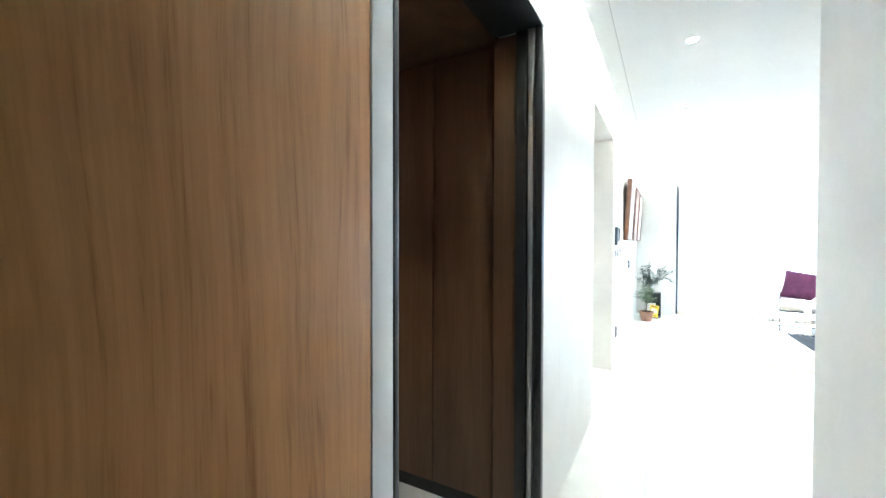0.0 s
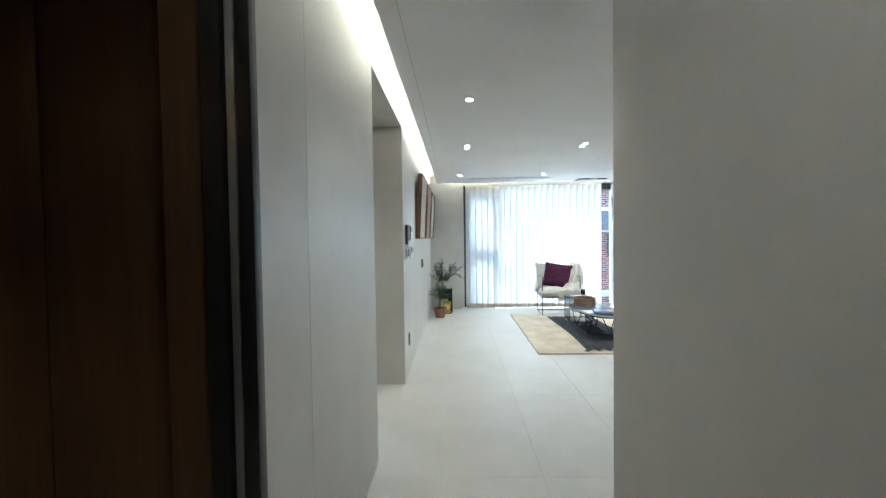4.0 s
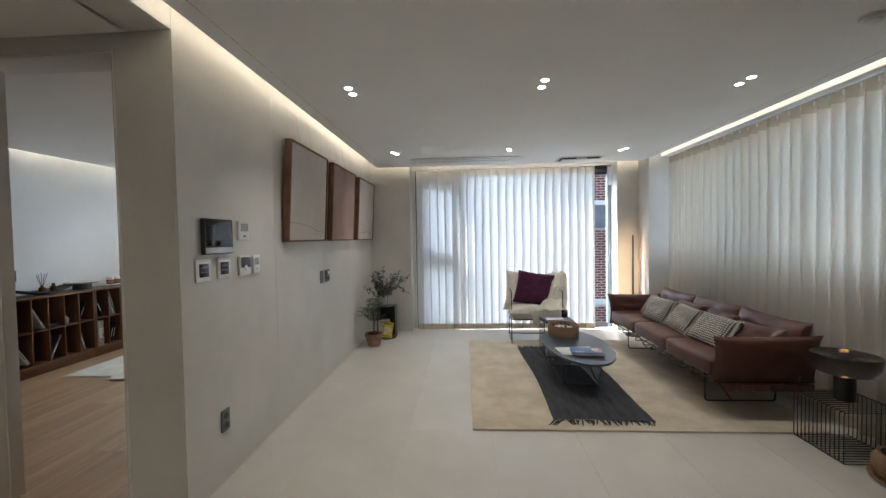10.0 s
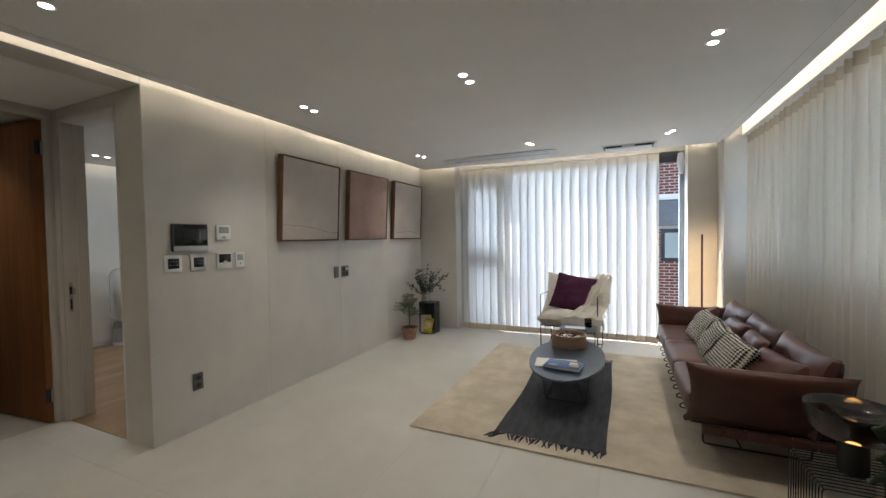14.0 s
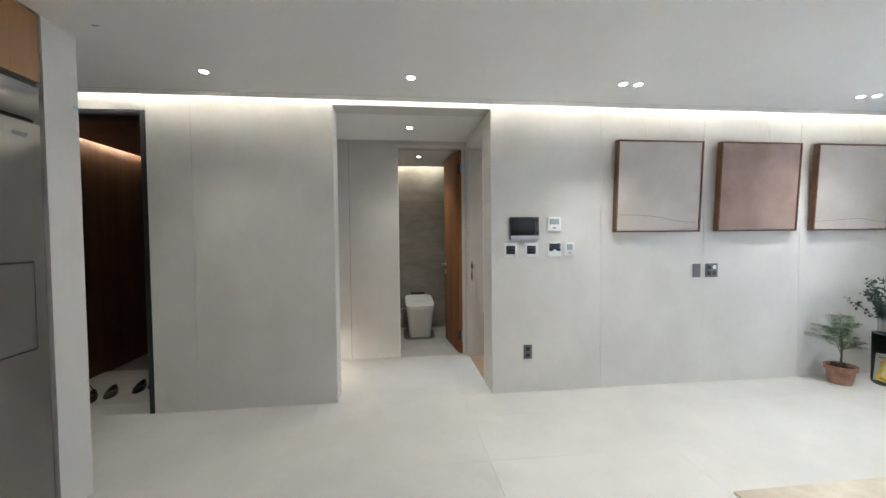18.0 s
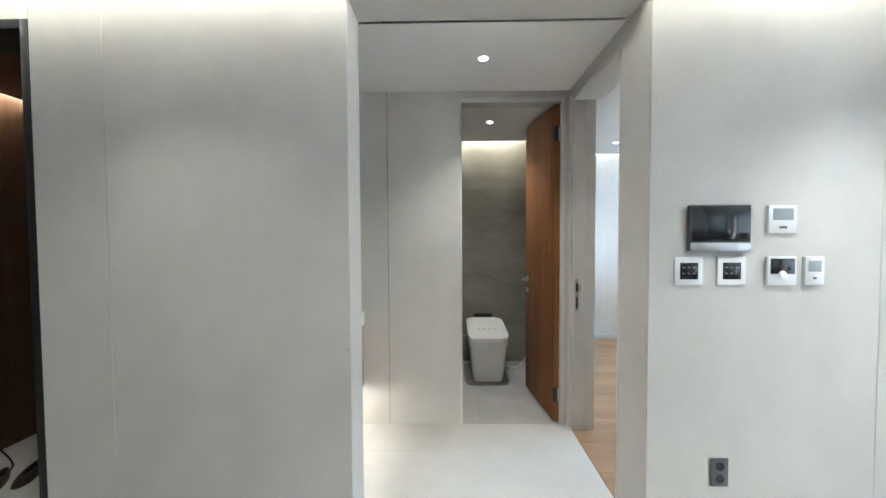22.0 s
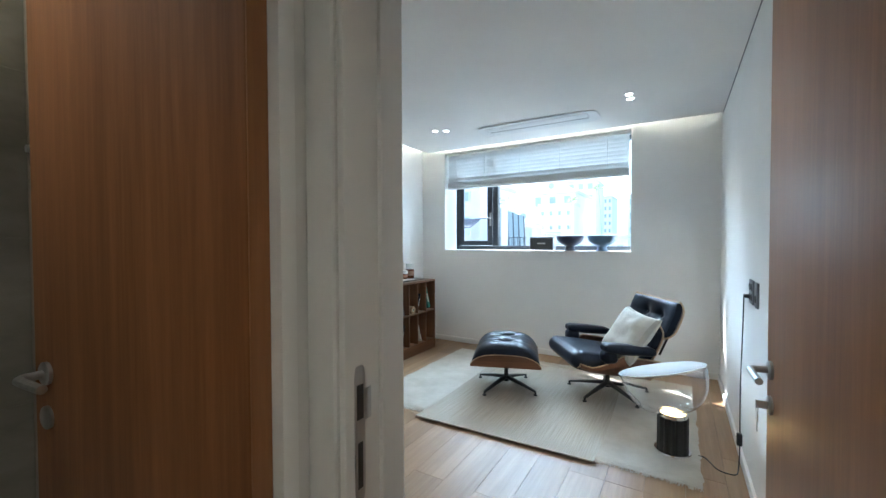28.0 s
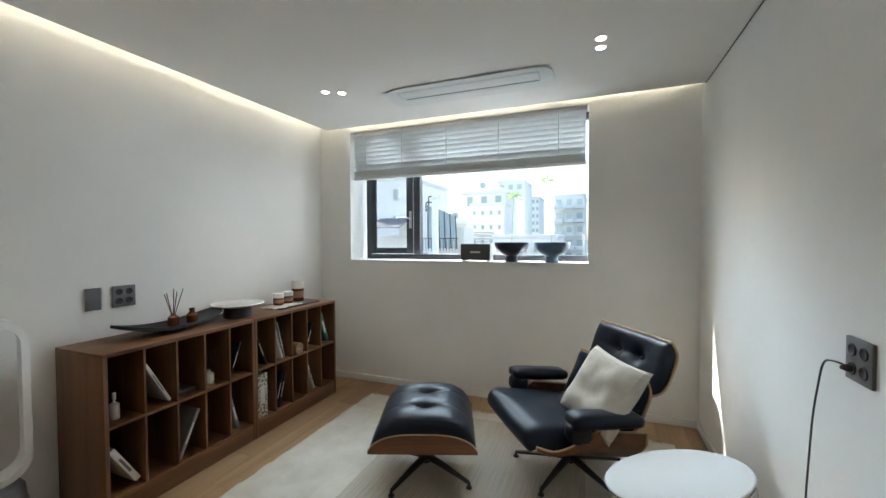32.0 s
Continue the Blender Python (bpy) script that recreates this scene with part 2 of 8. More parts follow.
# ---- builders ----
def finish(name, bm, mat, parent=None, label="", angle=35.0, smooth=True):
    me = bpy.data.meshes.new(name)
    bmesh.ops.recalc_face_normals(bm, faces=bm.faces)
    bm.to_mesh(me)
    bm.free()
    for m in (mat if isinstance(mat, (list, tuple)) else [mat]):
        me.materials.append(m)
    if smooth:
        me.polygons.foreach_set("use_smooth", [True] * len(me.polygons))
        me.set_sharp_from_angle(angle=radians(angle))
    ob = new(name, me)
    if parent:
        ob.parent = parent
    if label:
        ob["label"] = label
    return ob


def part(name, bm, mat, parent, label="", angle=35.0):
    return finish(name, bm, mat, parent, label, angle)


def structure(name, bm, mat, label="", category=""):
    return tagged(finish(name, bm, mat), label, category, "", "structure")


def thing(name, label, category, m=None, group=""):
    e = new(name)
    e.empty_display_size = 0.1
    if m is not None:
        e.matrix_world = m
    return tagged(e, label, category, group)


def box(bm, x0, x1, y0, y1, z0, z1, bevel=0.0, seg=2, mi=0, m=None):
    r = bmesh.ops.create_cube(bm, size=1.0)
    vs = r["verts"]
    for v in vs:
        v.co = Vector(((x0 + x1) / 2 + v.co.x * (x1 - x0), (y0 + y1) / 2 + v.co.y * (y1 - y0), (z0 + z1) / 2 + v.co.z * (z1 - z0)))
    if bevel > 0:
        es = list({e for v in vs for e in v.link_edges})
        res = bmesh.ops.bevel(bm, geom=es, offset=bevel, segments=seg, affect="EDGES", profile=0.5)
        vs = list({v for f in res["faces"] for v in f.verts} | {v for v in vs if v.is_valid})
    if m is not None:
        for v in vs:
            v.co = m @ v.co
    if mi:
        for f in {f for v in vs for f in v.link_faces}:
            f.material_index = mi
    return vs


def B(*a, **k):
    bm = bmesh.new()
    box(bm, *a, **k)
    return bm


def lathe(bm, profile, seg=32, m=None, cap=False):
    """Turns a profile of (radius, height) about z."""
    rings = []
    for r, z in profile:
        if r < 1e-5:
            rings.append([bm.verts.new((0, 0, z))])
        else:
            rings.append([bm.verts.new((r * math.cos(2 * math.pi * i / seg), r * math.sin(2 * math.pi * i / seg), z)) for i in range(seg)])
    for a, b in zip(rings, rings[1:]):
        for i in range(seg):
            j = (i + 1) % seg
            if len(a) == 1 and len(b) == 1:
                continue
            if len(a) == 1:
                bm.faces.new((a[0], b[i], b[j]))
            elif len(b) == 1:
                bm.faces.new((a[i], a[j], b[0]))
            else:
                bm.faces.new((a[i], a[j], b[j], b[i]))
    if m is not None:
        for ring in rings:
            for v in ring:
                v.co = m @ v.co
    return rings


def L(profile, seg=32, m=None):
    bm = bmesh.new()
    lathe(bm, profile, seg, m)
    return bm


def tube(bm, pts, r, seg=8, closed=False, radii=None, flat=1.0):
    """A round bar along a line of points."""
    pts = [Vector(p) for p in pts]
    n = len(pts)
    rings, up = [], None
    for i, p in enumerate(pts):
        a = pts[(i - 1) % n] if closed or i > 0 else p
        b = pts[(i + 1) % n] if closed or i < n - 1 else p
        d = (b - a).normalized()
        if up is None:
            up = Vector((0, 0, 1)) if abs(d.z) < 0.9 else Vector((1, 0, 0))
        s = d.cross(up).normalized()
        up = s.cross(d).normalized()
        k = 1.0
        if 0 < i < n - 1 or closed:
            c = (p - a).normalized().dot((b - p).normalized())
            k = min(1.0 / max(math.cos(math.acos(max(-1, min(1, c))) / 2), 0.5), 1.6)
        rr = radii[i] if radii else r
        rings.append([bm.verts.new(p + (s * math.cos(2 * math.pi * j / seg) * k + up * math.sin(2 * math.pi * j / seg) * flat) * rr) for j in range(seg)])
    for i in range(n if closed else n - 1):
        a, b = rings[i], rings[(i + 1) % n]
        for j in range(seg):
            bm.faces.new((a[j], a[(j + 1) % seg], b[(j + 1) % seg], b[j]))
    if not closed:
        bm.faces.new(rings[0][::-1])
        bm.faces.new(rings[-1])


def T(pts, r, seg=8, closed=False, radii=None, flat=1.0):
    bm = bmesh.new()
    tube(bm, pts, r, seg, closed, radii, flat)
    return bm


def rounded(pts, radius, steps=4, closed=False):
    """Rounds the corners of a line of points."""
    pts = [Vector(p) for p in pts]
    out = []
    n = len(pts)
    for i, p in enumerate(pts):
        if not closed and i in (0, n - 1):
            out.append(p)
            continue
        a, b = pts[(i - 1) % n], pts[(i + 1) % n]
        r = min(radius, (a - p).length * 0.45, (b - p).length * 0.45)
        s, e = p + (a - p).normalized() * r, p + (b - p).normalized() * r
        for k in range(steps + 1):
            t = k / steps
            out.append(s * (1 - t) ** 2 + p * 2 * t * (1 - t) + e * t * t)
    return out


def grid(bm, nu, nv, fn, closed_u=False, mi=0):
    vs = [[bm.verts.new(fn(i / (nu if closed_u else nu - 1), j / (nv - 1))) for j in range(nv)] for i in range(nu)]
    for i in range(nu if closed_u else nu - 1):
        k = (i + 1) % nu
        for j in range(nv - 1):
            f = bm.faces.new((vs[i][j], vs[k][j], vs[k][j + 1], vs[i][j + 1]))
            f.material_index = mi
    return vs


def cushion(w, h, t, puff=1.0, sag=0.0, seed=0, n=22, pinch=0.12):
    """A stuffed pillow lying in x, y; corners pulled out, faces puffed in z."""
    bm = bmesh.new()
    rnd = random.Random(seed)
    ox, oy = rnd.uniform(0, 50), rnd.uniform(0, 50)

    def pos(side):
        def fn(u, v):
            a, b = 2 * u - 1, 2 * v - 1
            edge = (1 - a ** 4) * (1 - b ** 4)
            x = a * w / 2 * (1 - pinch * (1 - b * b) ** 1 * abs(a) ** 3 * 0.5 - pinch * 0.0)
            y = b * h / 2 * (1 - pinch * (1 - a * a) * abs(b) ** 3 * 0.5)
            z = side * t / 2 * (max(edge, 0) ** 0.45) * puff
            wr = noise.noise((a * 2.2 + ox, b * 2.2 + oy, side * 3.1)) * t * 0.16 * max(edge, 0)
            return Vector((x, y, z + wr - sag * (1 - a * a) * (1 - b * b) * 0.5))
        return fn
    grid(bm, n, n, pos(1))
    grid(bm, n, n, pos(-1))
    bmesh.ops.remove_doubles(bm, verts=bm.verts, dist=0.0006)
    return bm


def plate(bm, outline, z0, z1):
    """A flat slab from an outline in x, y."""
    a = [bm.verts.new((x, y, z0)) for x, y in outline]
    b = [bm.verts.new((x, y, z1)) for x, y in outline]
    bm.faces.new(a[::-1])
    bm.faces.new(b)
    for i in range(len(a)):
        j = (i + 1) % len(a)
        bm.faces.new((a[i], a[j], b[j], b[i]))


def oval(rx, ry, n=48, power=2.0):
    out = []
    for i in range(n):
        c, s = math.cos(2 * math.pi * i / n), math.sin(2 * math.pi * i / n)
        out.append((rx * math.copysign(abs(c) ** (2 / power), c), ry * math.copysign(abs(s) ** (2 / power), s)))
    return out


def turned(ob, m):
    ob.matrix_basis = m
    return ob



# ---- large structure ----
H = 2.46       # ceiling
TOP = 2.62     # slab above the coves
# living room, corridor and kitchen floor bed; tiles are laid on it further down
structure("floor", B(-1.19, 5.6, -6.0, 4.32, -0.20, -0.012), GROUT, "pale beige porcelain tile floor with fine joints", "floor")
structure("floor_study", B(-3.75, -0.24, 0.0, 4.32, -0.20, -0.012), GROUT, "oak plank floor of the study", "floor")
structure("floor_bathroom", B(-2.9, -1.19, -2.2, 0.0, -0.20, -0.012), GROUT, "pale grey stone tile bathroom floor", "floor")
structure("floor_entrance", B(-2.2, -0.245, -4.4, -2.4, -0.20, -0.03), mottled("entrance_tile", (0.19, 0.185, 0.17), (0.26, 0.25, 0.235), 0.5, (2, 2, 2), 8.0), "grey tile floor of the entrance hall", "floor")

# main wall x = 0: core, the panels are set on it further down
bm = bmesh.new()
box(bm, -0.24, -0.012, -6.0, -4.62, 0, TOP)
box(bm, -0.24, -0.012, -4.62, -3.95, 2.40, TOP)
box(bm, -0.24, -0.012, -3.95, -3.88, 0, TOP)
box(bm, -0.24, -0.012, -3.88, -2.74, 2.385, TOP)
box(bm, -0.22, -0.012, -2.74, -1.32, 0, TOP)
box(bm, -0.24, -0.012, -1.32, 0.0, 2.468, TOP)
box(bm, -0.30, -0.012, 0.0, 0.2, 0, TOP)
box(bm, -0.27, -0.012, 0.2, 4.32, 0, TOP)
structure("wall_west", bm, WALL, "long wall clad in large warm grey porcelain panels", "wall")

# niche: back wall with the bathroom doorway, ceiling, vanity recess
bm = bmesh.new()
box(bm, -1.29, -1.17, -2.2, -0.785, 0, TOP)
box(bm, -1.29, -1.17, -0.785, -0.05, 2.385, TOP)
box(bm, -1.29, -1.17, -0.05, 0.0, 0, TOP)
structure("wall_niche_back", bm, WALL, "warm grey porcelain wall with the bathroom doorway", "wall")
structure("wall_niche_side", B(-1.17, -0.24, -2.2, -2.06, 0, TOP), WALL, "warm grey porcelain wall behind the vanity", "wall")
structure("ceiling_niche", B(-1.17, -0.22, -2.06, 0.0, 2.468, 2.60), CEIL, "white lowered ceiling of the niche", "ceiling")
# wall between niche and study, with the study doorway
bm = bmesh.new()
box(bm, -3.75, -1.17, 0.0, 0.15, 0, TOP)
box(bm, -1.17, -1.105, 0.0, 0.15, 0, TOP)
box(bm, -1.105, -0.30, 0.0, 0.15, 2.385, TOP)
structure("wall_study_south", bm, WALL, "wall with the study doorway", "wall")

# bathroom
structure("wall_bathroom_back", B(-2.9, -2.66, -2.2, 0.0, 0, TOP), GREYTILE, "dark grey stone tile bathroom wall", "wall")
structure("wall_bathroom_north", B(-2.66, -1.29, -0.012, -0.002, 0, TOP), GREYTILE, "dark grey stone tile bathroom wall", "wall")
structure("wall_bathroom_south", B(-2.66, -1.29, -2.2, -2.1, 0, TOP), GREYTILE, "dark grey stone tile bathroom wall", "wall")
structure("ceiling_bathroom", B(-2.46, -1.29, -2.1, -0.012, 2.41, 2.60), CEIL, "grey-white bathroom ceiling with a light gap", "ceiling")

# study
structure("wall_study_west", B(-3.75, -3.62, 0.15, 4.32, 0, TOP), PAINT, "white painted wall", "wall")
structure("wall_study_lining", B(-3.62, -1.105, 0.15, 0.16, 0, TOP), PAINT, "white painted wall", "wall")
structure("wall_study_east", B(-0.285, -0.27, 0.2, 4.0, 0, TOP), PAINT, "white painted wall", "wall")
bm = bmesh.new()
box(bm, -3.62, -3.27, 4.0, 4.32, 0, TOP)
box(bm, -1.047, -0.27, 4.0, 4.32, 0, TOP)
box(bm, -3.27, -1.047, 4.0, 4.32, 0, 1.185)
box(bm, -3.27, -1.047, 4.0, 4.32, 2.45, TOP)
structure("wall_study_north", bm, PAINT, "white painted wall with a deep window opening", "wall")
structure("ceiling_study", B(-3.47, -0.287, 0.16, 3.90, H + 0.005, H + 0.035), CEIL, "white ceiling with lit edges", "ceiling")

# living room north wall: pilasters either side of the tall window
bm = bmesh.new()
box(bm, -0.012, 0.612, 4.0, 4.32, 0, TOP)
box(bm, 0.612, 0.665, 4.2, 4.32, 0, TOP)
box(bm, 3.66, 3.98, 4.0, 4.32, 0, TOP)
box(bm, 0.612, 3.66, 4.19, 4.2, 2.47, TOP)
box(bm, 0.665, 3.66, 4.2, 4.32, 2.47, TOP)
box(bm, 3.98, 4.62, 4.0, 4.32, 0, TOP)
structure("wall_north", bm, WALL, "warm grey porcelain wall round the tall window", "wall")
structure("wall_column", B(3.96, 4.44, 3.67, 4.0, 0, TOP), mottled("matt_wall_paint", (0.56, 0.54, 0.505), (0.62, 0.60, 0.565), 0.9, (2.4, 2.4, 2.0)), "matt warm grey column at the end of the side curtain", "wall")
# east wall behind the long curtain, window above a solid breast
bm = bmesh.new()
box(bm, 4.44, 4.62, 0.22, 4.0, 0, 1.12)
box(bm, 4.44, 4.62, 0.22, 0.50, 1.12, TOP)
box(bm, 4.44, 4.62, 3.62, 4.0, 1.12, TOP)
box(bm, 4.44, 4.62, 0.50, 3.62, 2.38, TOP)
structure("wall_east", bm, PAINT, "pale wall with a wide window behind the curtain", "wall")
structure("ceiling_soffit", B(4.12, 4.44, 0.22, 3.668, 2.465, TOP), CEIL, "white soffit above the side curtain", "ceiling")
structure("wall_pier", B(3.80, 5.6, 0.09, 0.22, 0, TOP), WALL, "warm grey porcelain pier at the end of the curtain", "wall")
structure("wall_kitchen_east", B(5.45, 5.6, -3.0, 0.09, 0, TOP), WALL, "warm grey porcelain kitchen wall", "wall")
bm = bmesh.new()
box(bm, 1.0, 1.205, -6.0, -2.485, 0, TOP)
box(bm, 1.205, 5.6, -3.25, -3.10, 0, TOP)
box(bm, 3.2, 5.45, -3.10, -2.485, 0, TOP)
structure("wall_south", bm, WALL, "warm grey porcelain wall beside the refrigerator", "wall")
structure("wall_corridor_end", B(-0.012, 1.0, -6.0, -5.85, 0, TOP), WALL, "warm grey porcelain wall at the corridor end", "wall")

# ceilings: lowered sheet with cove gaps along the walls, slab above
bm = bmesh.new()
box(bm, 0.15, 1.0, -5.85, -2.485, H, H + 0.03)
box(bm, 0.15, 3.99, -2.485, 3.87, H, H + 0.03)
box(bm, 3.99, 5.45, -2.485, 0.09, H, H + 0.03)
structure("ceiling", bm, CEIL, "white ceiling with lit coves along the walls", "ceiling")
structure("ceiling_slab", B(-3.75, 5.6, -6.0, 4.32, TOP, TOP + 0.2), CEIL, "white slab above the coves", "ceiling")

# entrance hall, dark wood lined
bm = bmesh.new()
box(bm, -2.2, -2.05, -4.4, -2.4, -0.03, TOP)
structure("wall_entrance_west", bm, DARKWOOD, "dark walnut panelled wall", "wall")
structure("wall_entrance_north", B(-2.05, -0.24, -2.68, -2.40, -0.03, TOP), DARKWOOD, "dark walnut panelled wall", "wall")
structure("wall_entrance_south", B(-2.05, -0.24, -4.05, -3.90, -0.03, TOP), DARKWOOD, "dark walnut panelled wall", "wall")
structure("ceiling_entrance", B(-2.05, -0.24, -3.80, -2.68, 2.36, 2.40), DARKWOOD, "dark walnut ceiling with a lit edge", "ceiling")


def led(name, x0, x1, y0, y1, z0, z1, mat):
    ob = tagged(finish(name, B(x0, x1, y0, y1, z0, z1), mat, smooth=False), "glowing strip light hidden in the ceiling cove", "strip light")
    return ob


led("cove_light", 0.20, 0.215, -3.86, 3.85, H + 0.032, H + 0.042, LED)
led("cove_light", 0.25, 3.95, 3.82, 3.835, H + 0.032, H + 0.042, LED)
led("cove_light", 3.94, 3.955, 0.25, 3.64, H + 0.032, H + 0.042, LED)
led("cove_light", -3.42, -3.405, 0.3, 3.85, H + 0.037, H + 0.047, LEDC)
led("cove_light", -3.35, -0.40, 3.85, 3.865, H + 0.037, H + 0.047, LEDC)
led("cove_light", -2.478, -2.466, -2.0, -0.1, 2.50, 2.52, LED)
led("cove_light", -2.0, -0.3, -3.845, -3.835, 2.402, 2.412, LEDW)


def downlight(x, y, z=H, power=DOWN, watts=6.5, color=(1.0, 0.91, 0.78)):
    d = thing("downlight", "small round recessed ceiling spotlight, lit", "downlight", pose(x, y, z), "recessed ceiling spotlights")
    part("trim_ring", L([(0.0245, -0.001), (0.031, -0.004), (0.035, -0.003), (0.036, 0.0)], 24), WHITEPL, d)
    spot = new("downlight_beam", bpy.data.lights.new("downlight_beam", "SPOT"))
    spot.data.energy, spot.data.color = watts, color
    spot.data.spot_size, spot.data.spot_blend, spot.data.shadow_soft_size = radians(108), 1.0, 0.03
    spot.matrix_world = pose(x, y, z - 0.012)
    part("lamp", L([(0.0, -0.0015), (0.0245, -0.0015), (0.0245, 0.0005), (0, 0.0005)], 24), power, d, "bright glowing lamp face")
    return d


for x, y in [(0.60, -2.03), (0.62, -0.70)]:
    downlight(x, y, watts=4.2, color=(1.0, 0.86, 0.69))
for x, y in [(0.645, 0.815), (0.645, 0.93), (1.99, 0.81), (1.99, 0.935), (3.38, 0.90), (3.38, 1.02),
             (0.57, 2.87), (0.60, 2.98), (1.97, 2.88), (1.99, 2.96), (3.37, 3.12), (3.40, 3.03)]:
    downlight(x, y)
# The three kitchen spotlights are unseen, added to brighten that side.
for x, y in [(0.60, -3.4), (2.0, -1.0), (4.2, -0.45), (2.0, -2.0)]:
    downlight(x, y, watts=4.0 if x > 4 else 2.2)
downlight(-0.64, -0.67, 2.468, watts=6.0, color=(1.0, 0.86, 0.69))
downlight(-1.76, -0.52, 2.41)
for x, y in [(-2.83, 3.06), (-2.73, 3.12), (-0.97, 2.98), (-0.97, 3.09), (-2.83, 1.03), (-2.83, 1.15), (-0.97, 0.98), (-0.97, 1.09)]:
    downlight(x, y, H + 0.005, DOWNS, 3.5)



# ---- more materials ----
LEATHER = mottled("cognac_leather", (0.082, 0.032, 0.024), (0.12, 0.048, 0.036), 0.40, (5, 5, 5), 6.0, 260.0, 0.22, world_space=False, rough_var=0.06)
BLACKLEATHER = mottled("black_leather", (0.005, 0.008, 0.017), (0.010, 0.014, 0.026), 0.34, (6, 6, 6), 6.0, 240.0, 0.18, spec=0.2, world_space=False, rough_var=0.05)
LINEN = mottled("white_linen", (0.62, 0.59, 0.54), (0.72, 0.69, 0.64), 0.9, (14, 14, 14), 5.0, 420.0, 0.45, spec=0.15, world_space=False)
OATLINEN = mottled("oat_linen", (0.46, 0.43, 0.38), (0.58, 0.55, 0.49), 0.9, (9, 9, 9), 6.0, 420.0, 0.45, spec=0.15, world_space=False)
PURPLE = mottled("plum_velvet", (0.050, 0.012, 0.036), (0.085, 0.022, 0.060), 0.85, (8, 8, 8), 5.0, 300.0, 0.3, spec=0.2, world_space=False)
RUG = mottled("wool_rug", (0.51, 0.445, 0.35), (0.68, 0.61, 0.50), 0.95, (3.6, 3.6, 3.6), 12.0, 130.0, 1.0, spec=0.1, distance=0.006)
THROW = mottled("charcoal_throw", (0.050, 0.053, 0.061), (0.082, 0.086, 0.096), 0.95, (20, 4, 4), 5.0, 320.0, 0.5, spec=0.1)
TERRA = mottled("terracotta", (0.26, 0.13, 0.08), (0.38, 0.22, 0.15), 0.85, (14, 14, 14), 5.0, 90.0, 0.3, world_space=False)
SOIL = mottled("soil", (0.02, 0.015, 0.01), (0.05, 0.035, 0.025), 0.95, (40, 40, 40), 4.0, 80.0, 1.0, distance=0.01, world_space=False)
LEAF = mottled("leaf_green", (0.030, 0.060, 0.026), (0.060, 0.105, 0.045), 0.45, (30, 30, 30), 3.0, 120.0, 0.2, world_space=False)
PALM = mottled("palm_leaf", (0.055, 0.085, 0.035), (0.10, 0.145, 0.065), 0.5, (30, 30, 30), 3.0, 120.0, 0.2, world_space=False)
LEAFBLUE = mottled("eucalyptus_leaf", (0.022, 0.042, 0.034), (0.05, 0.08, 0.064), 0.55, (30, 30, 30), 3.0, 120.0, 0.2, world_space=False)
STEM = mottled("twig", (0.06, 0.045, 0.03), (0.10, 0.08, 0.055), 0.8, (20, 20, 20))
FRIDGESTEEL = mottled("satin_steel", (0.26, 0.255, 0.245), (0.285, 0.28, 0.27), 0.25, (3, 3, 0.5), 3.0, 400.0, 0.008, metal=1.0)
STEEL = mottled("brushed_steel", (0.46, 0.46, 0.45), (0.55, 0.55, 0.54), 0.30, (60, 60, 1.2), 4.0, 300.0, 0.03, metal=1.0, rough_var=0.06)
CHROME = material("chrome", (0.75, 0.75, 0.74), 0.12, 1.0)
DARKGREEN = mottled("dark_green_steel", (0.014, 0.026, 0.024), (0.022, 0.036, 0.033), 0.38, (6, 6, 6))
TABLETOP = mottled("blue_black_table", (0.018, 0.028, 0.046), (0.030, 0.043, 0.066), 0.30, (3, 3, 3), 5.0, 300.0, 0.03)
BENTWOOD = wood("bent_beech", (0.24, 0.148, 0.092), (0.37, 0.245, 0.16), "X", 0.5, 1.4)
PAPER = material("paper", (0.72, 0.71, 0.68), 0.8)
BLUEBOOK = mottled("blue_cover", (0.035, 0.10, 0.27), (0.05, 0.13, 0.33), 0.4, (9, 9, 9))
YELLOW = mottled("yellow_cover", (0.72, 0.52, 0.03), (0.80, 0.60, 0.05), 0.5, (9, 9, 9))
WINFRAME = mottled("window_aluminium", (0.030, 0.036, 0.046), (0.040, 0.047, 0.058), 0.42, (8, 8, 8))
CURTAIN = sheer("curtain_cloth", (0.84, 0.85, 0.86), 0.42, 0.012)
HEADING = sheer("curtain_heading", (0.82, 0.79, 0.72), 0.20, 0.0)
SIDECURTAIN = sheer("side_curtain_cloth", (0.76, 0.72, 0.65), 0.36, 0.0)
SIDEHEADING = sheer("side_curtain_heading", (0.58, 0.53, 0.45), 0.16, 0.0)
HEM = mottled("curtain_hem", (0.60, 0.53, 0.42), (0.66, 0.59, 0.48), 0.9, (40, 40, 40))
CANVAS = mottled("pale_canvas", (0.525, 0.475, 0.435), (0.595, 0.54, 0.50), 0.9, (3, 3, 3), 6.0, 380.0, 0.4, spec=0.15)
CANVASR = mottled("clay_canvas", (0.31, 0.22, 0.19), (0.40, 0.29, 0.255), 0.9, (3, 3, 3), 6.0, 380.0, 0.4, spec=0.15)
FRAMEWOOD = wood("frame_walnut", (0.10, 0.045, 0.02), (0.20, 0.095, 0.045), "Y", 0.45, 2.0)
GLASS = material("clear_glass", (1, 1, 1), 0.0, 0, 0.5, Transmission_Weight=1.0, IOR=1.45)
PANE = material("window_glass", (0.97, 0.99, 1.0), 0.0, 0, 0.5, Transmission_Weight=1.0, IOR=1.1)
SMOKE = material("smoked_glass", (0.36, 0.34, 0.36), 0.02, 0, 0.5, Transmission_Weight=1.0, IOR=1.35)
THREAD = material("brown_thread", (0.10, 0.075, 0.06), 0.8)
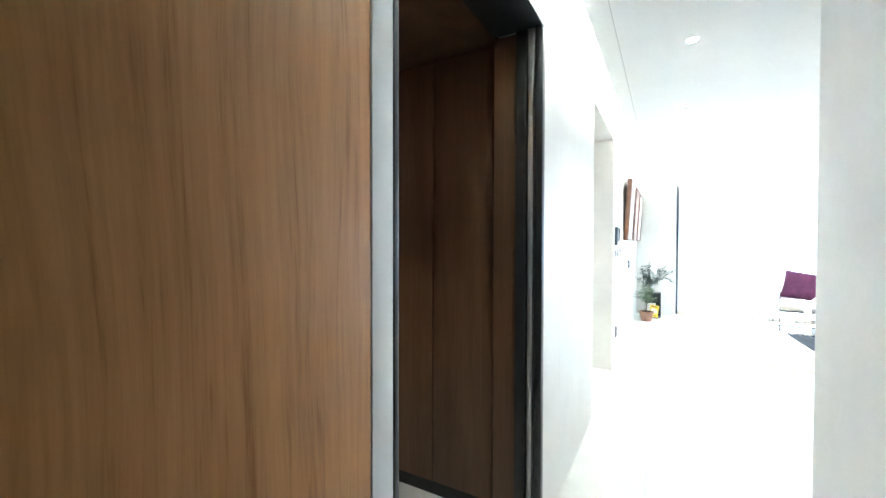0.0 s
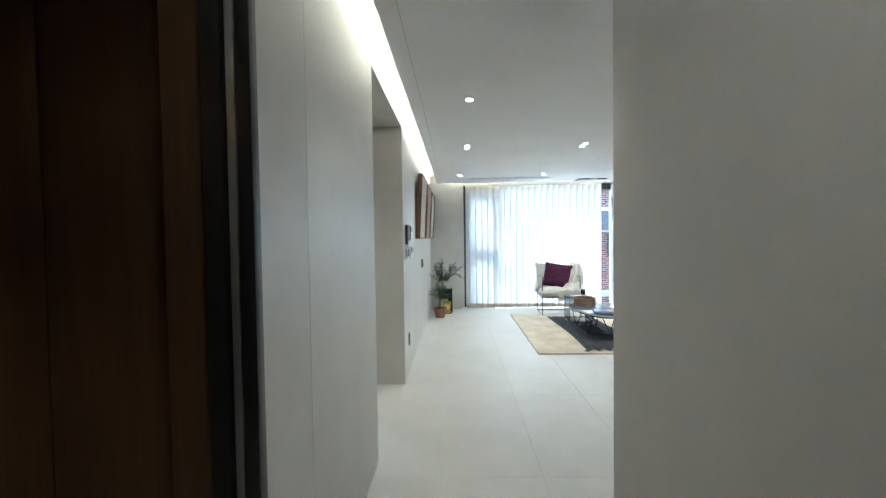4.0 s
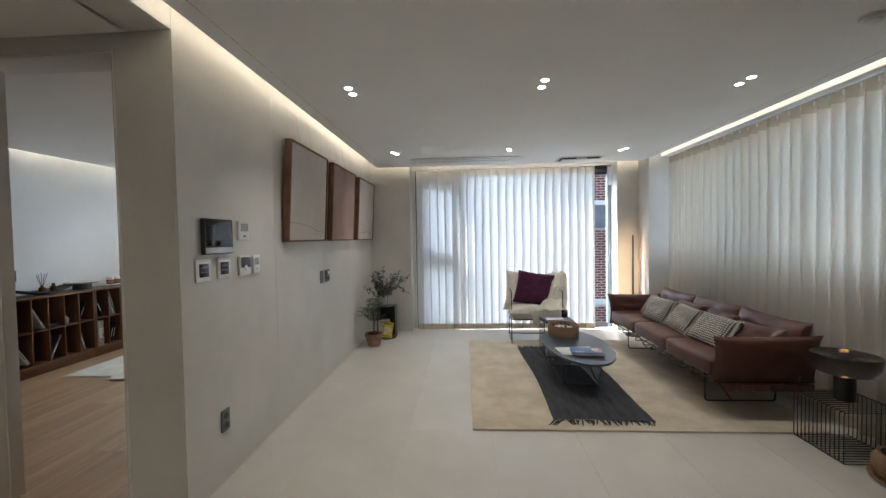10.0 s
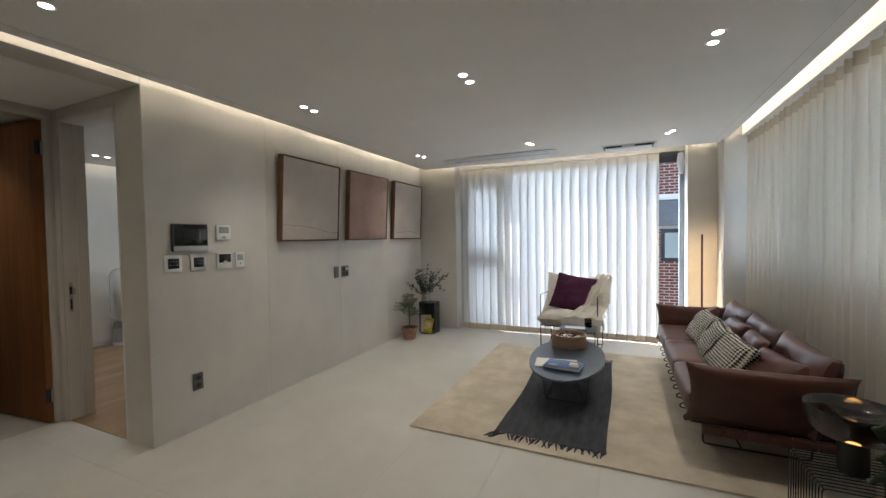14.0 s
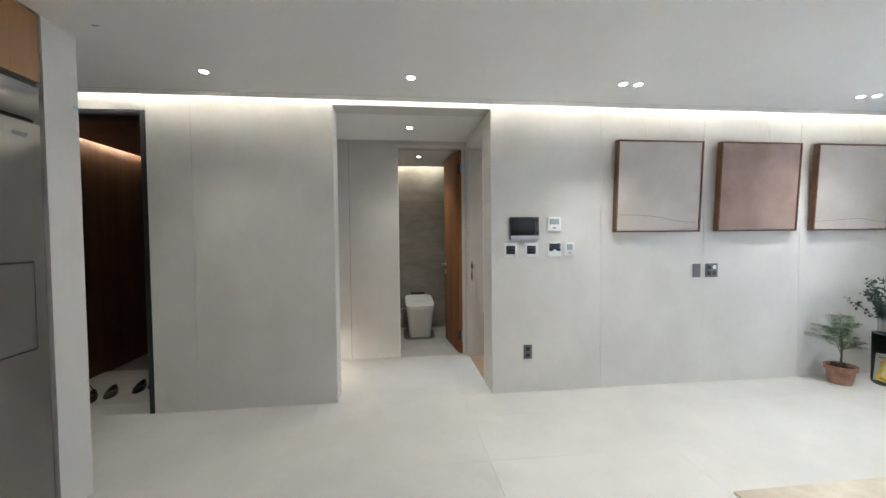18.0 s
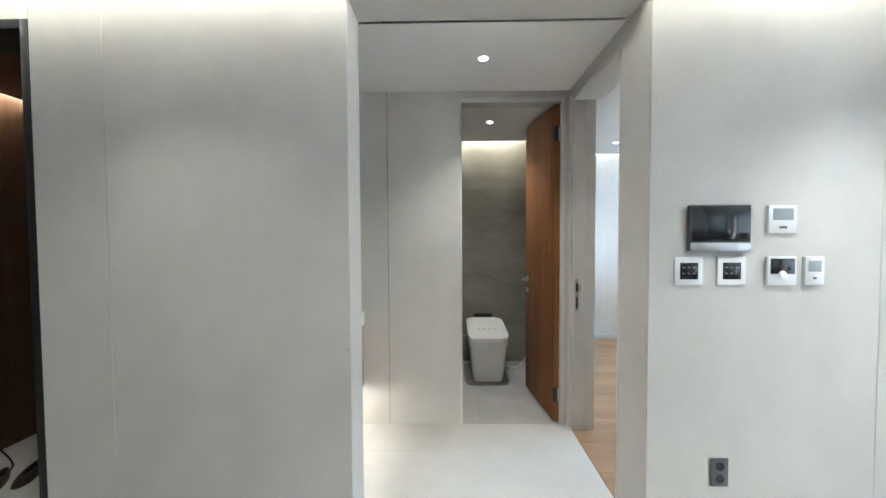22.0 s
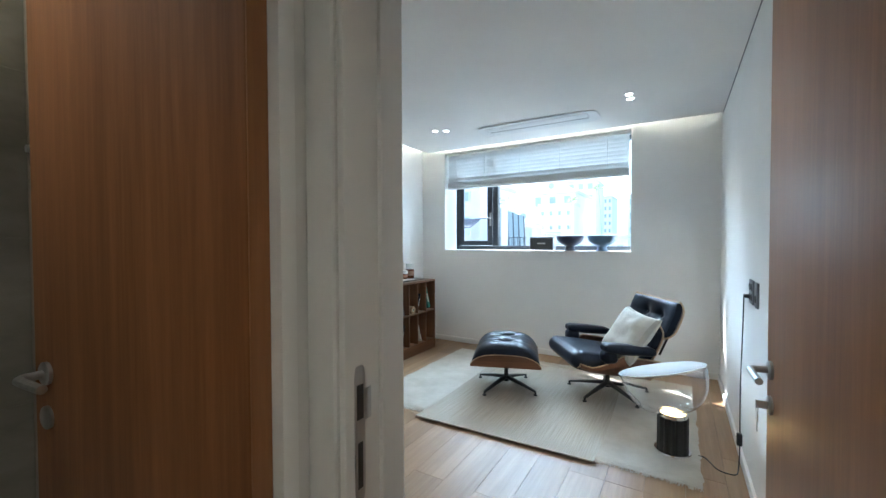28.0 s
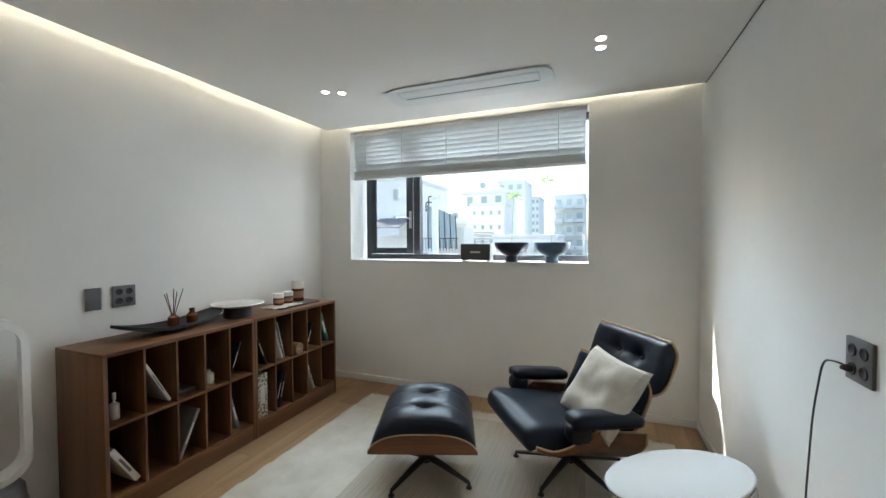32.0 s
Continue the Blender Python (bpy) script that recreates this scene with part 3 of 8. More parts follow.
INK = material("dark_ink", (0.02, 0.02, 0.02), 0.7)
SCREEN = material("black_screen", (0.012, 0.014, 0.017), 0.08)
LCD = mottled("lcd_grey", (0.30, 0.34, 0.35), (0.36, 0.40, 0.41), 0.25, (9, 9, 9))
GREYPL = mottled("grey_plastic", (0.11, 0.115, 0.125), (0.14, 0.145, 0.155), 0.45, (9, 9, 9))
SILVER = mottled("silver_trim", (0.42, 0.43, 0.44), (0.5, 0.51, 0.52), 0.35, (9, 9, 9), metal=0.7)


def knit_material():
    m = material("houndstooth_knit", (0.4, 0.4, 0.38), 0.95, 0, 0.15)
    v = coords(m, (1, 1, 1))
    c = node(m, "ShaderNodeTexChecker", Scale=72.0)
    c.inputs["Color1"].default_value = (0.60, 0.58, 0.52, 1)
    c.inputs["Color2"].default_value = (0.022, 0.022, 0.024, 1)
    mp = m.node_tree.nodes.new("ShaderNodeMapping")
    mp.inputs["Rotation"].default_value = (0, 0, radians(45))
    mp.inputs["Scale"].default_value = (1, 1, 0.001)
    link(m, v, mp.inputs["Vector"])
    link(m, mp.outputs["Vector"], c.inputs["Vector"])
    link(m, c.outputs["Color"], base(m))
    n = node(m, "ShaderNodeTexNoise", Scale=300.0)
    link(m, v, n.inputs["Vector"])
    bump(m, n.outputs["Fac"], 0.5, 0.002)
    return m


KNIT = knit_material()


def throw_knit():
    m = material("cream_waffle_knit", (0.66, 0.63, 0.57), 0.95, 0, 0.1)
    w = node(m, "ShaderNodeTexVoronoi", Scale=110.0)
    link(m, coords(m), w.inputs["Vector"])
    link(m, ramp(m, w.outputs["Distance"], [(0.1, (0.70, 0.67, 0.61)), (0.8, (0.52, 0.49, 0.43))]), base(m))
    bump(m, w.outputs["Distance"], 0.6, 0.004)
    return m


WAFFLE = throw_knit()


ACGAP0 = mottled("joint_grey", (0.30, 0.30, 0.29), (0.36, 0.36, 0.35), 0.8)

# ---- entrance side of the corridor ----
d = thing("room_door", "closed oak veneer door flush in the corridor wall", "door", pose(0, 0, 0))
part("door_leaf", B(-0.045, -0.002, -4.62, -3.952, 0.005, 2.395, 0.002), OAKDOOR, d)
part("door_handle", T(rounded([(-0.01, -4.55, 1.0), (0.05, -4.55, 1.0), (0.05, -4.43, 1.0)], 0.02), 0.009), STEEL, d)
tagged(finish("trim", B(-0.06, 0.0, -3.950, -3.884, 0, 2.46, 0.002), PAINT), "white painted door casing", "trim", "", "structure")
ef = thing("entrance_frame", "black metal frame of the open sliding entrance door", "door frame")
for y0, y1, nm in ((-2.775, -2.738, "jamb"), (-3.882, -3.866, "jamb")):
    part(nm, B(-0.035, 0.002, y0, y1, 0, 2.387, 0.002), BLACKMETAL, ef)
part("jamb", B(-0.125, -0.075, -2.775, -2.742, 0, 2.36, 0.002), BLACKMETAL, ef)
part("reveal_board", B(-0.238, -0.128, -2.760, -2.742, 0, 2.345, 0.001), DARKWOOD, ef, "dark walnut reveal board")
part("guide_rail", B(-0.066, -0.044, -2.766, -2.745, 0, 2.36, 0.002), SILVER, ef)
part("jamb", B(-0.235, -0.045, -3.880, -3.868, 0, 2.36, 0.002), BLACKMETAL, ef)
part("head", B(-0.235, 0.002, -3.866, -2.775, 2.345, 2.387, 0.002), BLACKMETAL, ef)
sc = thing("shoe_cabinet", "tall dark walnut shoe cabinet lining the entrance hall", "cabinet", pose(0, 0, 0))
part("plinth", B(-2.0, -0.26, -2.70, -2.685, -0.03, 0.06), BLACKMETAL, sc)
for i, (x0, x1) in enumerate(((-0.606, -0.262), (-1.06, -0.612), (-1.52, -1.066), (-1.98, -1.526))):
    part("cabinet_door", B(x0, x1, -2.712, -2.692, 0.065, 2.335, 0.002), DARKWOOD, sc)
sw = thing("light_switch", "pale plastic light switch on the walnut wall", "light switch")
part("plate", B(-0.62, -0.54, -3.90, -3.892, 1.06, 1.18, 0.002), GREYPL, sw)
part("rocker", B(-0.60, -0.56, -3.892, -3.888, 1.09, 1.15, 0.001), SILVER, sw)


def shoe(x, y, rz, mat, label, size=0.27, heel=0.025):
    s = thing("shoe", label, "shoe", pose(x, y, -0.03, 0, 0, rz), "shoes by the entrance wall")
    bm = bmesh.new()
    plate(bm, [(size / 2 * px, py * (0.045 + 0.012 * px)) for px, py in oval(1, 1, 20)], 0.0, 0.018)
    part("sole", bm, BLACKMETAL, s)
    bm = bmesh.new()

    def fn(u, v):
        a = u * 2 * math.pi
        t = v
        cx, cy = math.cos(a), math.sin(a)
        toe = 0.5 + 0.5 * cx
        h = 0.018 + math.sin(t * math.pi / 2) * (0.052 - 0.020 * toe)
        k = 1 - 0.42 * t * t
        return Vector((size / 2 * 0.97 * cx * k - 0.035 * t, cy * (0.045 + 0.012 * cx) * (1 - 0.45 * t * t), h))
    grid(bm, 20, 6, fn, closed_u=True)
    part("upper", bm, mat, s)
    return s


TAN = mottled("dark_brown_leather", (0.030, 0.017, 0.010), (0.06, 0.034, 0.02), 0.5, (9, 9, 9), world_space=False)
shoe(-0.42, -3.50, 25, TAN, "brown leather slip-on shoe on the entrance floor")
shoe(-0.52, -3.40, 20, TAN, "brown leather slip-on shoe on the entrance floor")
shoe(-0.62, -3.22, 15, BLACKLEATHER, "black leather shoe on the entrance floor")
shoe(-0.72, -3.14, 12, BLACKLEATHER, "black leather shoe on the entrance floor")
bg = thing("bag", "black soft bag slumped against the walnut wall", "bag", pose(-0.45, -3.76, -0.03, 0, 0, 0))
part("bag_body", (lambda bm: (bmesh.ops.rotate(bm, verts=bm.verts, cent=(0, 0, 0), matrix=Matrix.Rotation(radians(80), 3, "X")), bmesh.ops.translate(bm, verts=bm.verts, vec=(0, 0, 0.12)), bm)[2])(cushion(0.36, 0.24, 0.16, 1.0, 0, 4)), BLACKLEATHER, bg)
part("strap", T(rounded([(-0.14, 0.06, 0.18), (-0.2, 0.12, 0.02), (-0.1, 0.2, 0.012), (0.1, 0.16, 0.012)], 0.06), 0.010, flat=0.5), BLACKLEATHER, bg)

# right corridor wall: door casing
for y0, y1 in ((-3.985, -3.90),):
    tagged(finish("trim", B(0.975, 1.0, y0, y1, 0, 2.44, 0.004), WALL), "warm grey door casing in the corridor", "trim", "", "structure")
# The leaf's dark grey has the weak light of this corner put into it.
dk = thing("side_room_door", "closed door flush in the corridor wall, its grey darkened for dim light", "door")
part("door_leaf", B(0.99, 1.0, -4.85, -3.99, 0.005, 2.4, 0.002), mottled("dimmed_door_grey", (0.27, 0.265, 0.255), (0.32, 0.315, 0.30), 0.5, (3, 3, 3)), dk)
part("door_handle", T(rounded([(0.99, -4.78, 1.0), (0.94, -4.78, 1.0), (0.94, -4.66, 1.0)], 0.02), 0.009), STEEL, dk)
tagged(finish("trim", B(0.9992, 1.0005, -3.5008, -3.4992, 0, 2.46), ACGAP0), "fine panel joint in the corridor wall", "trim", "", "structure")

# ---- main wall fittings ----
def picture(y0, y1, canvas, label, line=None):
    p = thing("wall_picture", label, "picture", pose(0.004, (y0 + y1) / 2, 1.405, 0, 0, 0) @ pose(0, 0, 0, 0, 3.2, 0), "framed canvases on the long wall")
    w, h = (y1 - y0) / 2, 0.805
    for a, b, c, e in ((-w, w, 0, 0.012), (-w, w, h - 0.012, h)):
        part("frame_rail", B(0.0, 0.058, a, b, c, e, 0.0015), FRAMEWOOD, p)
    for a, b in ((-w, -w + 0.012), (w - 0.012, w)):
        part("frame_rail", B(0.0, 0.058, a, b, 0.012, h - 0.012, 0.0015), FRAMEWOOD, p)
    part("canvas", B(0.01, 0.050, -w + 0.015, w - 0.015, 0.015, h - 0.015, 0.002), canvas, p)
    if line:
        part("stitched_line", T([(0.051, -w + 0.016 + (2 * w - 0.032) * s, z) for s, z in line], 0.0014, 5), THREAD, p)
    for s in (-0.3, 0.3):
        part("hanging_wire", T([(0.012, s * w, h - 0.01), (0.012 - 0.065, s * w, h + 0.28)], 0.0008, 4), STEEL, p)
    return p


picture(1.105, 1.915, CANVAS, "pale sand canvas with a fine stitched horizon in a walnut frame", [(0, 0.155), (0.25, 0.152), (0.5, 0.135), (0.72, 0.098), (0.86, 0.088), (1, 0.085)])
picture(2.09, 2.90, CANVASR, "clay-brown canvas in a walnut frame")
picture(3.075, 3.885, CANVAS, "pale sand canvas with a faint stitched line in a walnut frame", [(0, 0.085), (0.35, 0.10), (0.6, 0.115), (0.8, 0.09), (1, 0.08)])

mo = thing("door_monitor", "black glass video door monitor with a silver lower edge", "intercom")
part("body", B(0.0, 0.028, 0.16, 0.42, 1.345, 1.545, 0.006), CHARCOAL, mo)
part("screen", B(0.028, 0.0295, 0.168, 0.412, 1.39, 1.538, 0.0006), SCREEN, mo)
part("lower_trim", B(0.028, 0.031, 0.162, 0.418, 1.347, 1.382, 0.001), SILVER, mo)
for y0 in (0.108, 0.292):
    s = thing("light_switch", "white wall switch with a black touch panel", "light switch", None, "touch switches on the long wall")
    part("plate", B(0.0, 0.010, y0, y0 + 0.122, 1.197, 1.320, 0.003), WHITEPL, s)
    part("touch_panel", B(0.010, 0.0115, y0 + 0.022, y0 + 0.100, 1.222, 1.295, 0.0005), SCREEN, s)
    for i in range(6):
        part("button_mark", B(0.0115, 0.0119, y0 + 0.032 + 0.022 * (i % 3), y0 + 0.044 + 0.022 * (i % 3), 1.245 + 0.026 * (i // 3), 1.251 + 0.026 * (i // 3)), GREYPL, s)
th = thing("thermostat", "white air-conditioner controller with a grey display", "thermostat")
part("body", B(0.0, 0.018, 0.500, 0.622, 1.422, 1.542, 0.004), WHITEPL, th)
part("display", B(0.018, 0.0192, 0.518, 0.604, 1.478, 1.528, 0.0004), LCD, th)
part("button", B(0.018, 0.0195, 0.545, 0.577, 1.442, 1.452, 0.0005), GREYPL, th)
hc = thing("heating_controller", "white heating controller with a dark display and round dial", "thermostat")
part("body", B(0.0, 0.018, 0.502, 0.626, 1.197, 1.320, 0.004), WHITEPL, hc)
part("display", B(0.018, 0.0192, 0.512, 0.616, 1.245, 1.312, 0.0004), SCREEN, hc)
part("dial", L([(0.0, 0.008), (0.013, 0.008), (0.016, 0.004), (0.016, 0.0)], 24, pose(0.0192, 0.562, 1.243, 0, 90, 0)), WHITEPL, hc)
vc = thing("ventilation_controller", "small white ventilation controller with a green-grey display", "thermostat")
part("body", B(0.0, 0.016, 0.662, 0.745, 1.197, 1.320, 0.004), WHITEPL, vc)
part("display", B(0.016, 0.0172, 0.676, 0.731, 1.255, 1.303, 0.0004), LCD, vc)
part("button", B(0.016, 0.0175, 0.696, 0.711, 1.222, 1.232, 0.0005), GREYPL, vc)


def wall_socket(cy, cz, w, h, holes, label, face=1, x=0.0, plugged=()):
    """A dark socket plate on a wall that faces x."""
    s = thing("wall_socket", label, "socket", pose(x, cy, cz) @ pose(0, 0, 0, 0, 0, 0 if face > 0 else 180))
    part("plate", B(0.0, 0.010, -w / 2, w / 2, -h / 2, h / 2, 0.002), GREYPL, s)
    for i, (a, b) in enumerate(holes):
        part("socket_cup", L([(0.0, 0.0015), (0.013, 0.0015), (0.0165, 0.0035), (0.0185, 0.0025), (0.019, 0.0)], 20, pose(0.010, a, b, 0, 90, 0)), WHITEPL if i in plugged else BLACKMETAL, s)
    return s


wall_socket(0.32, 0.36, 0.075, 0.125, [(0, 0.028), (0, -0.028)], "dark grey double wall socket low on the wall")
wall_socket(1.93, 1.045, 0.075, 0.125, [], "dark grey blank wall plate")
wall_socket(2.08, 1.045, 0.122, 0.125, [(-0.027, 0.027), (0.027, 0.027), (-0.027, -0.027), (0.027, -0.027)], "dark grey four-way wall socket with one white plug", plugged=(1,))

# ---- tall window, curtains ----
def framed_window(name, label, x0, x1, y, z0, z1, posts, rails, w=0.06, d=0.07, end=None):
    wnd = thing(name, label, "window")
    wnd["kind"] = "structure"
    part("frame_side", B(x0, x0 + w, y, y + d, z0, z1, 0.003), WINFRAME, wnd)
    part("frame_side", B(x1 - w, x1, y, y + d, z0, z1, 0.003), end or WINFRAME, wnd)
    part("frame_head", B(x0 + w, x1 - w, y, y + d, z1 - w, z1, 0.003), WINFRAME, wnd)
    part("frame_sill", B(x0 + w, x1 - w, y, y + d, z0, z0 + w, 0.003), WINFRAME, wnd)
    for p0, p1 in posts:
        part("mullion", B(p0, p1, y, y + d, z0 + w, z1 - w, 0.003), WINFRAME, wnd)
    for a, b, c0, c1 in rails:
        part("transom", B(a, b, y, y + d, c0, c1, 0.003), WINFRAME, wnd)
    g = part("pane", B(x0 + w, x1 - w, y + d * 0.45, y + d * 0.45 + 0.006, z0 + w, z1 - w), PANE, wnd)
    g.visible_shadow = False
    return wnd


# Right frame side: dark aluminium with the sky's wash of light put into its colour.
framed_window("window_1", "tall dark aluminium window behind the curtain", 0.665, 3.66, 4.235, 0.0, 2.47, [(0.725, 0.85), (1.25, 1.44)], [(0.85, 1.25, 0.99, 1.20), (0.85, 1.25, 2.15, 2.41), (0.85, 1.25, 0.06, 0.14), (1.44, 3.60, 2.335, 2.41)], end=mottled("skylit_aluminium", (0.24, 0.29, 0.34), (0.30, 0.35, 0.40), 0.35, (8, 8, 8)))


def curtain(name, label, length, z0, z1, folds, depth, mat, m, seed, hem=0.085, ridged=False):
    """A pleated curtain hanging along local x, folds in local y."""
    c = thing(name, label, "curtain", m)
    rnd = random.Random(seed)
    ph = [0.0]
    for i in range(folds):
        ph.append(ph[-1] + rnd.uniform(0.93, 1.07))
    scale = length / ph[-1]
    amp = [rnd.uniform(0.88, 1.12) for _ in ph]
    ns = folds * (22 if ridged else 24)

    def at(s):
        x = s * length
        k = 0
        while k < folds - 1 and ph[k + 1] * scale < x:
            k += 1
        f = (x / scale - ph[k]) / (ph[k + 1] - ph[k])
        return x, k, f

    def fn(z_of, low=0.0):
        def f2(u, v):
            x, k, f = at(u)
            z = z_of(v)
            h = (z1 - z) / (z1 - z0)
            if ridged:
                fold = math.exp(-abs((f - 0.5) / (0.06 + 0.05 * min(1, h * 6))) ** 1.8)
                wave = depth * (fold * amp[k] + 0.35 * (f - 0.5) * (1 if f < 0.5 else -0.6)) + 0.006 * math.sin(x * 2.3 + h)
                return Vector((x + 0.010 * fold, wave, z))
            # flat panel, then a fold laid back over itself: three layers of cloth
            over = (0.10 + 0.24 * min(1, h * 7)) * amp[k]
            step = (ph[k + 1] - ph[k]) * scale
            if f < 0.56:
                g = f / 0.56
                px, py = g, -0.034 * (1 - g) - 0.010 * math.sin(math.pi * g)
            elif f < 0.78:
                g = (f - 0.56) / 0.22
                px, py = 1 - over * g, -0.017 * g + 0.006 * math.sin(math.pi * g)
            else:
                g = (f - 0.78) / 0.22
                px, py = 1 - over * (1 - g), -0.017 - 0.017 * g - 0.010 * math.sin(math.pi * g)
            sway = 0.006 * h * math.sin(ph[k] * 1.7 + seed + 2.5 * h)
            return Vector((ph[k] * scale + px * step + sway, py + 0.008 * math.sin(x * 3.1 + seed) * h, z + (0.006 * math.cos(2 * math.pi * f) if z < z0 + hem else 0)))
        return f2
    bm = bmesh.new()
    grid(bm, ns, 14, fn(lambda v: z0 + hem + (z1 - 0.085 - z0 - hem) * v ** 0.8))
    part("cloth", bm, mat, c, angle=180)
    bm = bmesh.new()
    grid(bm, ns, 3, fn(lambda v: z1 - 0.085 + 0.085 * v))
    part("heading", bm, SIDEHEADING if ridged else HEADING, c, "double-folded pleated heading", angle=180)
    bm = bmesh.new()
    grid(bm, ns, 3, fn(lambda v: z0 + hem * v))
    part("hem", bm, HEM, c, "opaque beige hem band", angle=180)
    part("curtain_rail", B(-0.01, length + 0.01, -0.012, 0.012, z1 + 0.004, z1 + 0.022, 0.002), SILVER, c)
    for k in range(folds):
        part("glider", B((ph[k] + 0.25) * scale - 0.004, (ph[k] + 0.25) * scale + 0.004, depth * 0.6 - 0.03, depth * 0.6 - 0.022, z1 - 0.03, z1 + 0.004), WHITEPL, c)
    return c


curtain("curtain", "white sheer pleated curtain drawn across the tall window", 2.66, 0.012, 2.425, 23, 0.042, CURTAIN, pose(0.70, 4.105, 0), 3)
curtain("curtain", "oatmeal pleated curtain along the side wall", 3.23, 0.012, 2.425, 27, 0.072, SIDECURTAIN, pose(4.188, 0.25, 0, 0, 0, 90), 8, ridged=True)
tb = thing("tieback_curtain", "white curtain bunched at the window's end", "curtain", pose(3.60, 4.10, 0))
part("cloth", T([(0, 0.02, 2.42), (0.0, 0.02, 2.3), (0.01, 0.03, 2.16)], 0.035, 10, radii=[0.03, 0.045, 0.02]), CURTAIN, tb)
framed_window("window_2", "wide window behind the side curtain", 0, 3.12, 0, 1.12, 2.38, [(1.70, 1.75)], []).matrix_world = pose(4.53, 0.50, 0, 0, 0, 90)

# ---- ceiling fittings ----
ACGAP = mottled("panel_gap_grey", (0.60, 0.60, 0.60), (0.66, 0.66, 0.66), 0.7)


def ac_cassette(cx, cy, z, w, d, label):
    a = thing("ceiling_air_conditioner", label, "air conditioner", pose(cx, cy, z))
    bm = bmesh.new()
    plate(bm, oval(w / 2 - 0.012, d / 2 - 0.012, 48, 7), -0.012, 0.0)
    part("recess", bm, ACGAP, a, "dark gap above the panel")
    bm = bmesh.new()
    plate(bm, oval(w / 2, d / 2, 48, 7), -0.028, -0.012)
    bmesh.ops.bevel(bm, geom=[e for e in bm.edges if any(len(f.verts) > 10 for f in e.link_faces)], offset=0.005, segments=2, affect="EDGES")
    part("panel", bm, WHITEPL, a)
    part("flap_gap", B(-w * 0.43, w * 0.43, -d * 0.33, d * 0.05, -0.0295, -0.028), ACGAP, a)
    part("flap", B(-w * 0.42, w * 0.42, -d * 0.30, d * 0.02, -0.036, -0.0295, 0.003), WHITEPL, a)
    part("air_slot", B(-w * 0.42, w * 0.42, d * 0.08, d * 0.13, -0.0295, -0.028), GREYPL, a)
    part("grille", B(-w * 0.40, w * 0.40, d * 0.17, d * 0.38, -0.032, -0.028, 0.002), WHITEPL, a)
    bm = bmesh.new()
    rnd = random.Random(int(w * 100))
    ph = rnd.uniform(0, 9)
    grid(bm, 40, 10, lambda u, v: Vector(((u - 0.5) * w * 1.02, (v - 0.5) * d * 1.02, -0.042 - 0.007 * noise.noise((u * 6 + ph, v * 3, 2.0)))))
    part("protective_film", bm, FILM, a, "clear creased protective film")
    a.scale = (1, 1, 0.5)
    return a


def film_material():
    m = bpy.data.materials.new("plastic_film")
    m.use_nodes = True
    t = m.node_tree
    t.nodes.remove(t.nodes["Principled BSDF"])
    g = t.nodes.new("ShaderNodeBsdfGlossy")
    g.inputs["Roughness"].default_value = 0.12
    c = t.nodes.new("ShaderNodeBsdfTransparent")
    mx = t.nodes.new("ShaderNodeMixShader")
    mx.inputs[0].default_value = 0.10
    t.links.new(c.outputs[0], mx.inputs[1])
    t.links.new(g.outputs[0], mx.inputs[2])
    t.links.new(mx.outputs[0], t.nodes["Material Output"].inputs["Surface"])
    return m


FILM = film_material()
ac_cassette(1.47, 3.44, H, 1.50, 0.34, "long white ceiling air conditioner wrapped in clear film")
cv = thing("ceiling_vent", "slim white ceiling vent with a dark slot", "vent", pose(3.0, 3.60, H))
for y0, y1 in ((-0.16, -0.14), (0.14, 0.16)):
    part("frame_rail", B(-0.29, 0.29, y0, y1, -0.010, 0, 0.002), WHITEPL, cv)
for x0, x1 in ((-0.29, -0.27), (0.27, 0.29)):
    part("frame_rail", B(x0, x1, -0.14, 0.14, -0.010, 0, 0.002), WHITEPL, cv)
part("backing", B(-0.27, 0.27, -0.14, 0.14, -0.003, 0), BLACKMETAL, cv)
part("slot_shadow", B(-0.235, 0.235, -0.115, 0.115, -0.026, -0.003), BLACKMETAL, cv)
part("face_panel", B(-0.25, 0.25, -0.125, 0.125, -0.036, -0.026, 0.003), WHITEPL, cv)
part("slot_bridge", B(-0.07, 0.07, -0.128, -0.115, -0.028, -0.008, 0.004), WHITEPL, cv)
sv = thing("ceiling_slot", "slim black air slot in the ceiling", "vent", pose(2.145, -0.42, H))
part("slot", B(-0.085, 0.085, -0.014, 0.014, -0.003, 0), BLACKMETAL, sv)
part("vane", B(-0.082, 0.082, -0.003, 0.003, -0.006, -0.003), CHARCOAL, sv)
sd = thing("smoke_detector", "round white smoke detector on the ceiling", "smoke detector", pose(3.44, 0.17, H))
part("base", L([(0, -0.018), (0.05, -0.018), (0.055, -0.008), (0.055, 0)], 32), WHITEPL, sd)
part("sensor_head", L([(0, -0.045), (0.018, -0.043), (0.034, -0.03), (0.036, -0.018)], 32), WHITEPL, sd)
for x in (0.252, 3.888):
    tagged(finish("trim", B(x, x + 0.0015, -5.8 if x < 1 else 0.25, 3.85, H - 0.0006, H + 0.001), GREYPL), "fine joint line in the ceiling", "trim", "", "structure")

# ---- floor lamp ----
fl = thing("floor_lamp", "slim black floor lamp with a warm strip facing the wall", "lamp", pose(3.765, 3.72, 0))
part("base", L([(0, 0.012), (0.10, 0.012), (0.105, 0.006), (0.105, 0)], 40), BLACKMETAL, fl)
part("pole", B(-0.009, 0.009, -0.009, 0.009, 0.012, 1.405, 0.001), BLACKMETAL, fl)
